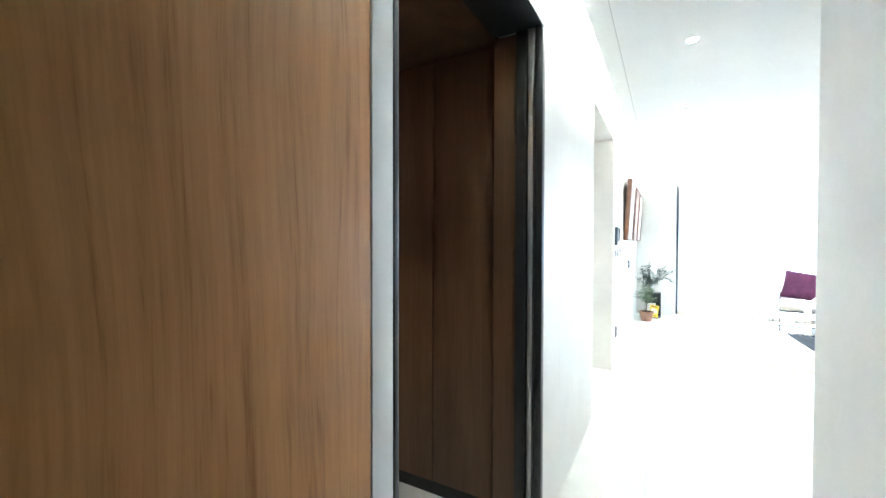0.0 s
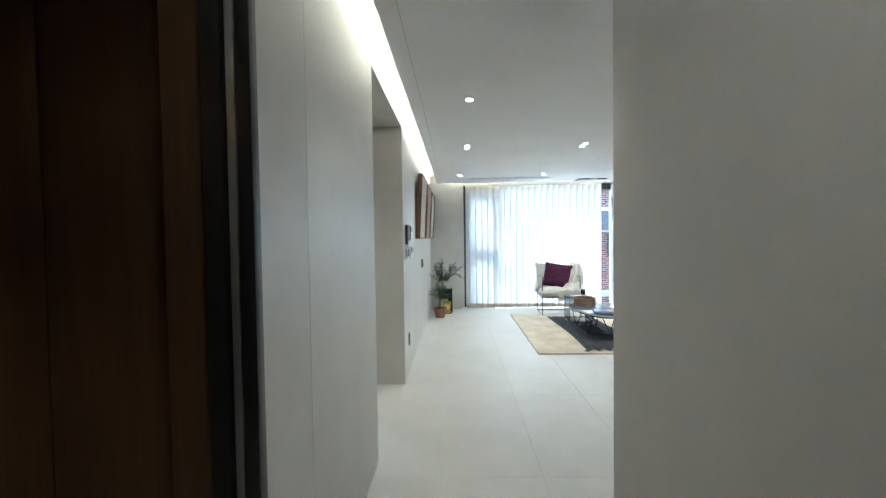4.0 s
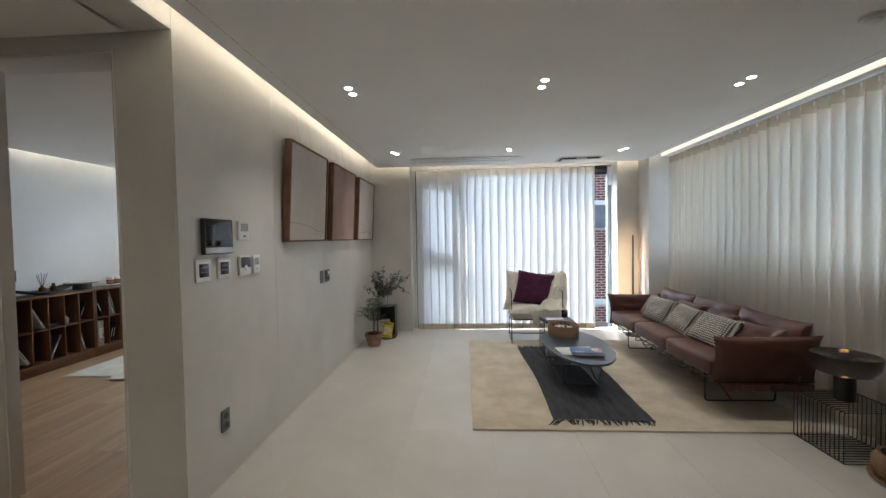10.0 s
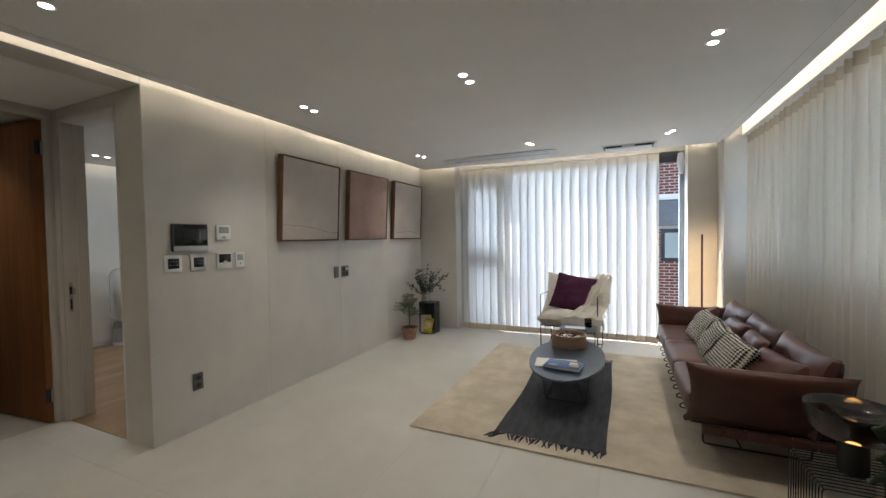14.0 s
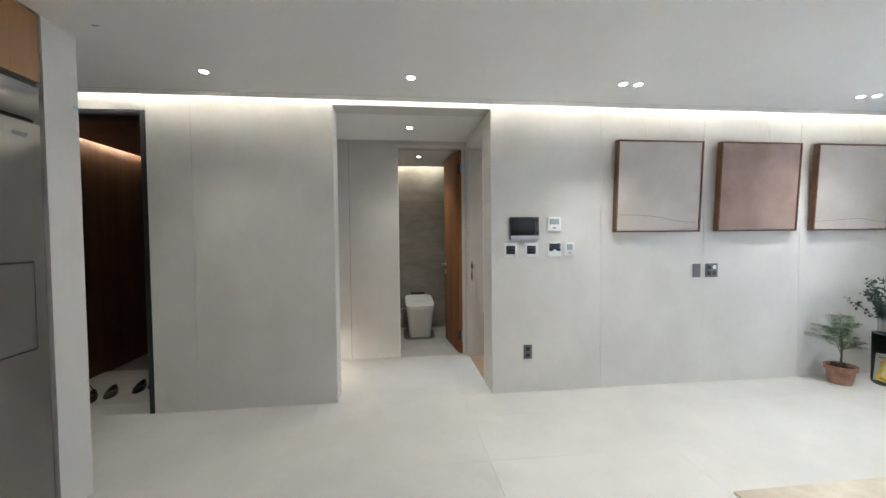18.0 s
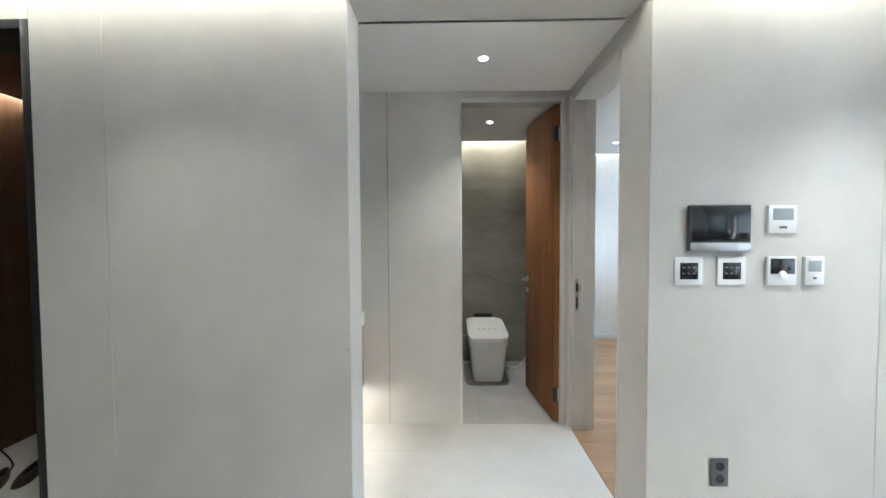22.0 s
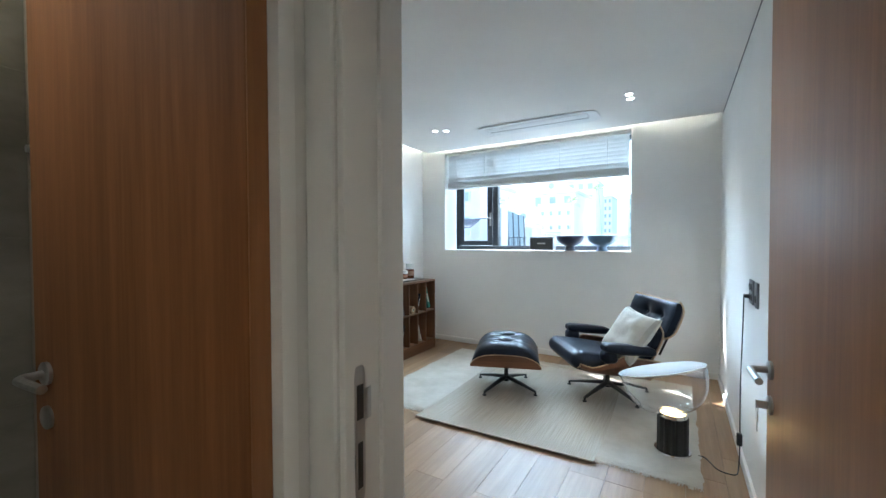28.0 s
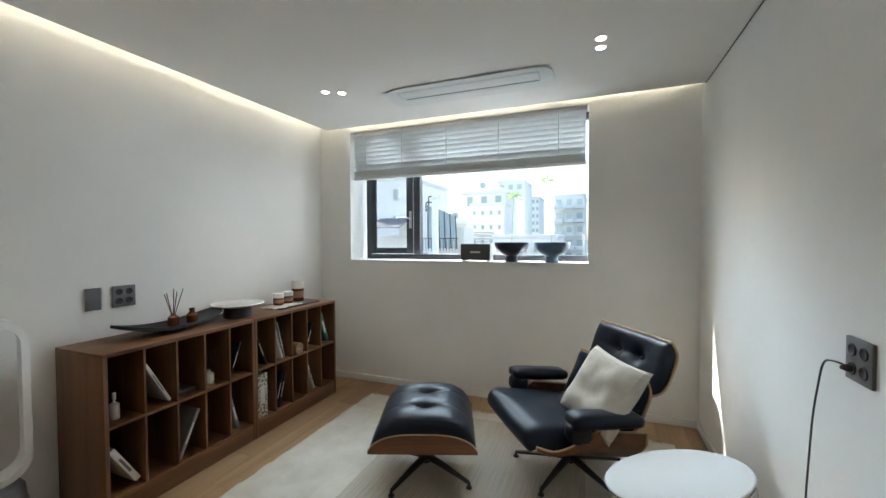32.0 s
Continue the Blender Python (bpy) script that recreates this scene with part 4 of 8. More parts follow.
part("light_strip", B(-0.005, 0.005, 0.0095, 0.0115, 0.25, 1.39), emitter("lamp_strip", (1.0, 0.66, 0.34), 20.0), fl, "warm glowing strip")


# ---- rug and throw ----
bm = bmesh.new()
box(bm, 1.47, 3.96, 0.945, 3.42, 0.0, 0.016, 0.006, 2)
rug = tagged(finish("rug", bm, RUG), "sand-beige wool rug under the seating", "rug")
th = thing("throw_blanket", "charcoal woven throw with fringed ends laid across the rug", "blanket")
bm = bmesh.new()
grid(bm, 40, 90, lambda u, v: Vector((2.09 + 0.745 * u + 0.014 * math.sin(v * 5.2) * (1 - u) - 0.008 * math.sin(v * 7 + 1), 1.08 + 1.96 * v + 0.015 * math.sin(u * 6), 0.021 + 0.006 * max(0, noise.noise((u * 5, v * 9, 0.3))) + 0.004 * noise.noise((u * 14, v * 20, 1.3)))))
part("cloth", bm, THROW, th)
rnd = random.Random(5)
for end in (0, 1):
    for i in range(34):
        u = (i + 0.5) / 34
        x = 2.085 + 0.755 * u
        y = 1.083 if end == 0 else 3.035
        s = -1 if end == 0 else 1
        dx = rnd.uniform(-0.035, 0.035) - (0.07 if (i < 4 and end == 0) else 0)
        ln = rnd.uniform(0.055, 0.085)
        part("fringe_strand", T([(x, y, 0.022), (x + dx * 0.4, y + s * ln * 0.5, 0.027), (x + dx, y + s * ln, 0.0195)], 0.005, 5, radii=[0.0045, 0.0065, 0.003]), THROW, th)

# ---- sofa ----
sofa = thing("sofa", "three-seat cognac leather sofa on a black wire frame", "sofa")


def pad(x0, x1, y0, y1, z0, z1, r, puff, seed, m=None, n=18):
    """A soft leather block: rounded box with a slight swell and creases."""
    bm = bmesh.new()
    bmesh.ops.create_cube(bm, size=2.0)
    bmesh.ops.subdivide_edges(bm, edges=list(bm.edges), cuts=n, use_grid_fill=True)
    sx, sy, sz = (x1 - x0) / 2, (y1 - y0) / 2, (z1 - z0) / 2
    c = Vector(((x0 + x1) / 2, (y0 + y1) / 2, (z0 + z1) / 2))
    for v in bm.verts:
        a = v.co.copy()
        p = Vector((a.x * sx, a.y * sy, a.z * sz))
        q = Vector((max(-(sx - r), min(sx - r, p.x)), max(-(sy - r), min(sy - r, p.y)), max(-(sz - r), min(sz - r, p.z))))
        o = p - q
        if o.length > 1e-6:
            p = q + o.normalized() * r if (abs(o.x) > 1e-6) + (abs(o.y) > 1e-6) + (abs(o.z) > 1e-6) > 1 else p
        sw = Vector(((1 - a.y ** 2) * (1 - a.z ** 2) * a.x * puff[0], (1 - a.x ** 2) * (1 - a.z ** 2) * a.y * puff[1], (1 - a.x ** 2) * (1 - a.y ** 2) * a.z * puff[2]))
        w = noise.noise((p.x * 5 + seed, p.y * 5, p.z * 5)) * 0.006
        v.co = p + sw + p.normalized() * w
        v.co = (m @ v.co) if m is not None else v.co + c
    return bm


for k in range(3):
    y0 = 1.19 + k * 0.678
    part("seat_cushion", pad(3.285, 3.93, y0 + 0.004, y0 + 0.674, 0.315, 0.448, 0.028, (0.010, 0.003, 0.012), k), LEATHER, sofa)
    part("back_cushion", (lambda bm, m: (bmesh.ops.transform(bm, matrix=m, verts=bm.verts), bm)[1])(cushion(0.745, 0.47, 0.17, 0.9, 0, k + 9, 28, 0.13), pose(3.91, 1.47 + k * 0.70, 0.512) @ pose(0, 0, 0, 0, 13, 0) @ pose(0, 0, 0, 90, 0, 90)), LEATHER, sofa)
for k, (y0, y1, lean) in enumerate(((1.100, 1.190, 10), (3.230, 3.320, -10))):
    bm = cushion(0.78, 0.385, 0.105, 0.95, 0, k + 4, 30, 0.16)
    bmesh.ops.transform(bm, matrix=pose(3.655, (y0 + y1) / 2, 0.462) @ pose(0, 0, 0, 90 + lean, 0, 0), verts=bm.verts)
    part("arm_cushion", bm, LEATHER, sofa)
for y0, y1 in ((1.098, 1.128), (3.292, 3.322)):
    for i in range(6):
        part("side_strap", B(3.35 + i * 0.105, 3.4545 + i * 0.105, y0, y1, 0.236, 0.292, 0.010), LEATHER, sofa)
# wire frame
R = 0.0065
for x in (3.30, 3.98):
    part("frame_rail", T([(x, 1.13, 0.295), (x, 3.29, 0.295)], R), BLACKMETAL, sofa)
for y in (1.13, 3.29):
    part("frame_rail", T(rounded([(3.30, y, 0.295), (3.98, y, 0.295), (4.03, y, 0.60)], 0.04), R), BLACKMETAL, sofa)
part("frame_rail", T([(4.03, 1.13, 0.60), (4.03, 3.29, 0.60)], R), BLACKMETAL, sofa)
for y in (1.46, 3.0):
    part("sled_leg", T(rounded([(3.41, y, 0.295), (3.41, y, 0.022), (3.97, y, 0.022), (3.97, y, 0.295)], 0.03), 0.007), BLACKMETAL, sofa)
    part("brace", T([(3.41, y, 0.27), (3.60, y, 0.295)], 0.005), BLACKMETAL, sofa)
    part("brace", T([(3.62, y, 0.03), (3.48, y + 0.12, 0.29)], 0.005), BLACKMETAL, sofa)
for i in range(12):
    y = 1.24 + i * 0.176
    part("frame_loop", T(rounded([(3.30, y, 0.295), (3.275, y, 0.28), (3.272, y, 0.262), (3.31, y, 0.256), (3.96, y, 0.262)], 0.02), 0.0045, 6), BLACKMETAL, sofa)
for i in range(7):
    x = 3.38 + i * 0.095
    for y in (1.11, 3.31):
        part("frame_loop", T(rounded([(x, y + 0.02, 0.295), (x, y, 0.275), (x, y + 0.03, 0.24)], 0.015), 0.004, 6), LEATHER, sofa)


def loose_pillow(label, w, h, t, mat, m, seed, piping=None):
    p = thing("pillow", label, "pillow", m, "pillows on the sofa")
    part("cover", cushion(w, h, t, 1.0, 0, seed), mat, p)
    if piping:
        o = [(px * (1 - 0.05 * (1 - abs(py / (h / 2)) ** 2)), py * (1 - 0.05 * (1 - abs(px / (w / 2)) ** 2)), 0) for px, py in oval(w / 2, h / 2, 64, 14)]
        part("piping", T(o, 0.003, 5, closed=True), piping, p)
    return p


for k, (y, tilt, yaw) in enumerate(((2.62, 58, 4), (2.13, 55, -5), (1.66, 52, 3))):
    loose_pillow("black and cream houndstooth knit cushion", 0.47, 0.31, 0.14, KNIT, pose(3.60, y, 0.555) @ pose(0, 0, 0, 0, 0, 90 + yaw) @ pose(0, 0, 0, -tilt, 0, 0), 20 + k)
for k, (x, y, tilt, yaw) in enumerate(((3.66, 2.98, 62, -22), (3.76, 2.38, 66, 3), (3.76, 1.88, 66, -3), (3.73, 1.40, 50, 14))):
    loose_pillow("cognac leather cushion with a stitched edge", 0.44, 0.36, 0.13, LEATHER, pose(x, y, 0.52) @ pose(0, 0, 0, 0, 0, 90 + yaw) @ pose(0, 0, 0, -tilt, 0, 0), 30 + k, LEATHER)

# ---- coffee table and what stands on it ----
ct = thing("coffee_table", "long oval blue-black coffee table on a wire base", "table", pose(2.49, 1.955, 0))
bm = bmesh.new()
o = oval(0.305, 0.63, 72)
plate(bm, o, 0.345, 0.362)
bmesh.ops.bevel(bm, geom=[e for e in bm.edges if abs(e.verts[0].co.z - e.verts[1].co.z) < 1e-5 and len(e.link_faces) == 2 and any(len(f.verts) > 10 for f in e.link_faces)], offset=0.005, segments=2, affect="EDGES")
part("tabletop", bm, TABLETOP, ct)
for yb in (-0.16, 0.37):
    f = 1 if yb > 0 else -1
    for sx in (-1, 1):
        part("leg", T([(sx * 0.155, yb, 0.028), (sx * 0.21, yb + f * 0.05, 0.345)], 0.005, 6), BLACKMETAL, ct)
        part("leg", T([(sx * 0.155, yb, 0.028), (sx * 0.03, yb - f * 0.06, 0.345)], 0.005, 6), BLACKMETAL, ct)
        part("foot", L([(0, 0.008), (0.011, 0.006), (0.011, 0)], 12, pose(sx * 0.155, yb, 0.020)), BLACKMETAL, ct)
    part("stretcher", T([(-0.155, yb, 0.03), (0.155, yb, 0.03)], 0.005, 6), BLACKMETAL, ct)
for sx in (-1, 1):
    part("stretcher", T([(sx * 0.155, -0.16, 0.03), (sx * 0.155, 0.37, 0.03)], 0.005, 6), BLACKMETAL, ct)
bw = thing("bentwood_box", "round pale bentwood box with an open top", "box", pose(2.46, 2.32, 0.362))
part("wall", L([(0.150, 0.002), (0.158, 0.0), (0.160, 0.002), (0.160, 0.112), (0.157, 0.114), (0.150, 0.112), (0.150, 0.008)], 56), BENTWOOD, bw)
part("bottom", L([(0, 0.004), (0.150, 0.004), (0.150, 0.010), (0, 0.010)], 40), BENTWOOD, bw)
part("liner", L([(0, 0.074), (0.1495, 0.070)], 40), PAPER, bw, "pale paper liner")
rnd = random.Random(2)
dp = thing("dried_petals", "dark dried petals heaped in the bentwood box", "potpourri", pose(2.46, 2.32, 0.436))
for i in range(60):
    a, r = rnd.uniform(0, 6.28), 0.13 * math.sqrt(rnd.random())
    bm = bmesh.new()
    plate(bm, oval(0.014, 0.008, 8), -0.001, 0.001)
    part("petal", bm, STEM, dp).matrix_basis = pose(r * math.cos(a), r * math.sin(a), 0.004 + 0.06 * (1 - r / 0.15) * rnd.random(), rnd.uniform(-60, 60), rnd.uniform(-60, 60), rnd.uniform(0, 360))


def book(name, label, m, w, h, t, cover, pages=PAPER, bars=()):
    b = thing(name, label, "book", m)
    part("pages", B(-w / 2 + 0.004, w / 2 - 0.004, -h / 2 + 0.004, h / 2 - 0.004, 0.003, t - 0.003), pages, b)
    part("cover", B(-w / 2, w / 2, -h / 2, h / 2, 0, 0.003, 0.001), cover, b)
    part("cover", B(-w / 2, w / 2, -h / 2, h / 2, t - 0.003, t, 0.001), cover, b)
    part("spine", B(-w / 2, -w / 2 + 0.003, -h / 2, h / 2, 0.003, t - 0.003), cover, b)
    for x0, x1, y0, y1, mt in bars:
        part("print", B(x0, x1, y0, y1, t, t + 0.0004), mt, b)
    return b


TAWNY = material("print_tawny", (0.55, 0.36, 0.22), 0.6)
book("magazine", "white folded sheet of paper on the table", pose(2.43, 1.71, 0.3625, 0, 0, 6), 0.33, 0.23, 0.006, PAPER)
book("book", "blue hardback book with a pale picture on its cover", pose(2.50, 1.63, 0.369, 0, 0, -8), 0.27, 0.18, 0.026, BLUEBOOK, PAPER, [(0.04, 0.10, -0.01, 0.06, PAPER), (0.055, 0.12, -0.045, 0.02, TAWNY), (-0.11, -0.03, -0.05, -0.043, PAPER), (-0.11, -0.05, -0.065, -0.06, PAPER)])

# ---- side table behind it ----
st = thing("side_table", "black folded steel side table with smoked sides", "table", pose(2.50, 2.78, 0.022))
part("tabletop", B(-0.18, 0.18, -0.17, 0.17, 0.395, 0.405, 0.002), BLACKMETAL, st)
part("side_panel", B(-0.18, -0.174, -0.17, 0.17, 0.012, 0.395), SMOKE, st, "smoked clear side panel")
part("side_panel", B(0.174, 0.18, -0.17, 0.17, 0.012, 0.395), SMOKE, st, "smoked clear side panel")
part("base_plate", B(-0.18, 0.18, -0.17, 0.17, 0.0, 0.010, 0.002), BLACKMETAL, st)
book("book", "pale blue picture book lying on the side table", pose(2.47, 2.78, 0.4275, 0, 0, 4), 0.26, 0.21, 0.012, BLUEBOOK, PAPER, [(-0.1, 0.1, -0.08, 0.03, PAPER)])
cn = thing("candle", "dark glass candle jar on the side table", "candle", pose(2.60, 2.82, 0.440))
part("jar", L([(0, 0.0), (0.036, 0.0), (0.038, 0.003), (0.038, 0.088), (0.035, 0.088), (0.035, 0.006), (0, 0.006)], 32), SMOKE, cn)
part("wax", L([(0, 0.008), (0.034, 0.008), (0.034, 0.055), (0, 0.055)], 24), BLACKLEATHER, cn)

# ---- wire-frame armchair ----
ac = thing("armchair", "thin black wire-frame armchair with loose white cushions", "chair", pose(2.365, 3.53, 0, 0, 0, -3))
W2, YF, YB, ZA = 0.325, -0.30, 0.29, 0.70
for sx in (-1, 1):
    x = sx * W2
    part("side_frame", T(rounded([(x, YF, 0.008), (x, YF, ZA), (x, YB, ZA - 0.02), (x, YB, 0.008)], 0.02), 0.0065, closed=False), BLACKMETAL, ac)
    part("floor_rail", T([(x, YF, 0.008), (x, YB, 0.008)], 0.0065), BLACKMETAL, ac)
    part("seat_rail", T([(x, YF, 0.33), (x, YB, 0.27)], 0.0065), BLACKMETAL, ac)
part("floor_rail", T([(-W2, YB, 0.008), (W2, YB, 0.008)], 0.0065), BLACKMETAL, ac)
part("seat_rail", T([(-W2, YF, 0.33), (W2, YF, 0.33)], 0.0065), BLACKMETAL, ac)
part("seat_rail", T([(-W2, YB, 0.27), (W2, YB, 0.27)], 0.0065), BLACKMETAL, ac)
part("back_rail", T([(-W2, YB, ZA - 0.02), (W2, YB, ZA - 0.02)], 0.0065), BLACKMETAL, ac)
part("sling", B(-W2 + 0.02, W2 - 0.02, YF + 0.02, YB - 0.02, 0.31, 0.318), LINEN, ac)
part("seat_cushion", cushion(0.74, 0.66, 0.21, 1.0, 0, 41, 26, 0.18), LINEN, ac).matrix_basis = pose(0, -0.02, 0.39, -4, 0, 0)
part("back_cushion", cushion(0.70, 0.60, 0.22, 1.0, 0, 42, 26, 0.22), LINEN, ac).matrix_basis = pose(-0.05, 0.22, 0.625, 68, 0, 0) @ pose(0, 0, 0, 0, 0, -5)
pp = thing("pillow", "square plum velvet cushion propped on the armchair", "pillow", pose(2.365, 3.550, 0.695, 0, 0, -3) @ pose(0, 0, 0, 66, 0, -9) @ pose(0, 0, 0, 0, 0, -9))
part("cover", cushion(0.50, 0.47, 0.15, 1.0, 0, 50), PURPLE, pp)
kb = thing("knitted_blanket", "cream waffle-knit blanket draped over the armchair", "blanket", pose(2.365, 3.53, 0, 0, 0, -3))


def drape(u, v):
    """Down the back, over the seat, hanging past the front edge."""
    w = 0.10 + 0.24 * min(1.0, v * 1.3) ** 2
    s_ = min(1.0, max(0.0, (v - 0.30) / 0.6))
    cx = 0.35 - 0.20 * s_ * s_ * (3 - 2 * s_)
    x = cx + (u - 0.5) * w * 1.25 + 0.035 * noise.noise((v * 5, u * 2, 7.0))
    path = [(0.36, 0.52), (0.34, 0.76), (0.24, 0.905), (0.10, 0.875), (-0.07, 0.72), (-0.14, 0.56), (-0.24, 0.505), (-0.36, 0.46), (-0.385, 0.35), (-0.385, 0.26)]
    t = v * (len(path) - 1)
    i = min(int(t), len(path) - 2)
    f = t - i
    f = f * f * (3 - 2 * f)
    y = path[i][0] * (1 - f) + path[i + 1][0] * f
    z = path[i][1] * (1 - f) + path[i + 1][1] * f
    fold = 0.013 * math.sin(u * 15 + v * 5) + 0.014 * noise.noise((u * 4, v * 6, 0.5))
    return Vector((x, y - abs(fold) * 0.5, z + fold * 0.7 + 0.012 - 0.05 * max(0, u - 0.75)))


bm = bmesh.new()
grid(bm, 44, 70, drape)
part("cloth", bm, WAFFLE, kb, angle=180)
part("tassel", T([(0.36, -0.10, 0.42), (0.375, -0.12, 0.36), (0.372, -0.12, 0.28)], 0.012, 8, radii=[0.004, 0.012, 0.018]), LINEN, kb)

# ---- corner: palm pot, dark box, vase with eucalyptus ----
pot = thing("palm_plant", "small parlour palm in a terracotta pot", "plant", pose(0.205, 3.215, 0))
part("pot", L([(0, 0.0), (0.078, 0.0), (0.082, 0.004), (0.105, 0.125), (0.118, 0.127), (0.121, 0.165), (0.116, 0.170), (0.108, 0.166), (0.102, 0.13), (0, 0.13)], 40), TERRA, pot)
part("soil", L([(0, 0.146), (0.05, 0.150), (0.106, 0.143)], 24), SOIL, pot)
rnd = random.Random(12)
for i in range(4):
    part("pebble", L([(0, -0.022), (0.02, -0.016), (0.03, 0), (0.02, 0.016), (0, 0.022)], 10, pose(0.05 * math.cos(i * 1.3 + 2), 0.05 * math.sin(i * 1.3 + 2), 0.16)), SOIL, pot)
part("trunk", T([(0, 0, 0.14), (0.004, 0.003, 0.26), (0.0, 0.0, 0.47)], 0.008, 8), STEM, pot)


def frond(length, lean, az, z0, leaflets, mat, parent):
    """An arching palm frond with narrow leaflets."""
    bm = bmesh.new()
    pts = []
    for i in range(9):
        t = i / 8
        r = length * math.sin(lean) * t
        z = z0 + length * (math.cos(lean) * t - 0.36 * t * t)
        pts.append(Vector((r * math.cos(az), r * math.sin(az), z)))
    tube(bm, pts, 0.002, 5, radii=[0.003 - 0.0022 * i / 8 for i in range(9)])
    side = Vector((-math.sin(az), math.cos(az), 0))
    for k in range(leaflets):
        t = 0.25 + 0.75 * k / leaflets
        i = min(int(t * 8), 7)
        p = pts[i].lerp(pts[i + 1], t * 8 - i)
        d = (pts[i + 1] - pts[i]).normalized()
        ll = length * 0.42 * math.sin(math.pi * (0.15 + 0.8 * t)) + 0.015
        for s in (-1, 1):
            tip = p + (side * s * 0.8 + d * 0.75 + Vector((0, 0, -0.25))).normalized() * ll
            mid = p.lerp(tip, 0.5) + Vector((0, 0, 0.006))
            w = d * 0.0034
            a, b, c, e = bm.verts.new(p), bm.verts.new(mid + w), bm.verts.new(tip), bm.verts.new(mid - w)
            bm.faces.new((a, b, c, e))
    return part("frond", bm, mat, parent)


for i in range(26):
    frond(rnd.uniform(0.20, 0.32), rnd.uniform(0.10, 0.90), i * 2.4 + rnd.uniform(-0.3, 0.3), rnd.uniform(0.26, 0.46), 11, PALM, pot)

bx = thing("side_cube", "dark green folded steel cube table with a rounded front", "table", pose(0.295, 3.64, 0) @ Matrix.Diagonal((0.86, 0.86, 1.0, 1.0)))


def dshape(k=1.0):
    pts = [(-0.15, 0.14), (-0.15, -0.06)]
    pts += [(-0.15 + 0.0 + 0.30 * t, -0.06 - 0.10 * math.sin(math.pi * t)) for t in [i / 12 for i in range(1, 12)]]
    pts += [(0.15, -0.06), (0.15, 0.14)]
    return [(x * k, y * k) for x, y in pts]


for z0, z1 in ((0.0, 0.008), (0.452, 0.46)):
    bm = bmesh.new()
    plate(bm, dshape(), z0, z1)
    part("top_plate" if z0 else "base_plate", bm, DARKGREEN, bx)
part("back_panel", B(-0.15, 0.15, 0.134, 0.14, 0.008, 0.452), DARKGREEN, bx)
part("side_panel", B(0.144, 0.15, -0.07, 0.134, 0.008, 0.452), DARKGREEN, bx)
part("side_panel", B(-0.15, -0.144, -0.06, 0.134, 0.008, 0.452), DARKGREEN, bx)
book("book", "white paperback leaning inside the dark cube", pose(0.262, 3.60, 0.012) @ pose(0, 0, 0, 78, 0, 0) @ pose(0, 0.125, 0, 0, 0, 4), 0.17, 0.25, 0.012, PAPER, PAPER, [(-0.06, 0.06, 0.08, 0.095, LCD), (-0.05, 0.03, 0.04, 0.05, LCD)])
book("book", "yellow paperback with a drawing leaning in the cube", pose(0.315, 3.568, 0.012) @ pose(0, 0, 0, 76, 0, 0) @ pose(0, 0.11, 0, 0, 0, -7), 0.145, 0.215, 0.016, YELLOW, PAPER, [(-0.055, 0.055, 0.078, 0.088, INK), (-0.045, -0.02, 0.0, 0.045, PAPER), (-0.01, 0.015, -0.04, 0.05, PAPER), (0.025, 0.05, -0.03, 0.03, PAPER), (-0.045, -0.02, -0.06, -0.015, PAPER), (-0.05, 0.05, -0.09, -0.082, INK)])
vs = thing("vase", "clear mirrored glass cylinder vase with eucalyptus", "vase", pose(0.25, 3.64, 0.46))
part("glass", L([(0, 0.0), (0.058, 0.0), (0.062, 0.004), (0.062, 0.215), (0.058, 0.215), (0.058, 0.010), (0, 0.010)], 40), GLASS, vs)
part("metal_sleeve", L([(0.054, 0.012), (0.054, 0.16)], 40), STEEL, vs)
rnd = random.Random(77)
for b in range(17):
    az = b * 2.4 + rnd.uniform(-0.4, 0.4)
    reach = rnd.uniform(0.14, 0.42)
    hgt = rnd.uniform(0.30, 0.55)
    if b == 0:
        az, reach, hgt = -0.55, 0.44, 0.24
    if az % 6.283 > 1.6 and az % 6.283 < 2.9:
        reach *= 0.6
    pts = []
    for i in range(8):
        t = i / 7
        pts.append(Vector((reach * t ** 1.4 * math.cos(az), reach * t ** 1.4 * math.sin(az) * 0.7 - 0.02 * t, 0.02 + hgt * (t if b else math.sin(t * 2.3) * 1.05))))
    bm = bmesh.new()
    tube(bm, pts, 0.002, 5)
    part("stem", bm, STEM, vs)
    bm = bmesh.new()
    for k in range(46):
        t = 0.30 + 0.70 * k / 46
        i = min(int(t * 7), 6)
        p = pts[i].lerp(pts[i + 1], t * 7 - i)
        m = Matrix.Translation(p + Vector((rnd.uniform(-0.03, 0.03), rnd.uniform(-0.03, 0.03), rnd.uniform(-0.025, 0.03)))) @ Euler((rnd.uniform(-1.2, 1.2), rnd.uniform(-1.2, 1.2), rnd.uniform(0, 6.28))).to_matrix().to_4x4()
        s = rnd.uniform(0.009, 0.016)
        vsx = [bm.verts.new(m @ Vector((s * math.cos(q * math.pi / 4), s * 0.8 * math.sin(q * math.pi / 4), 0.0025 * math.cos(q * math.pi / 2)))) for q in range(8)]
        bm.faces.new(vsx)
    part("leaves", bm, LEAFBLUE, vs)

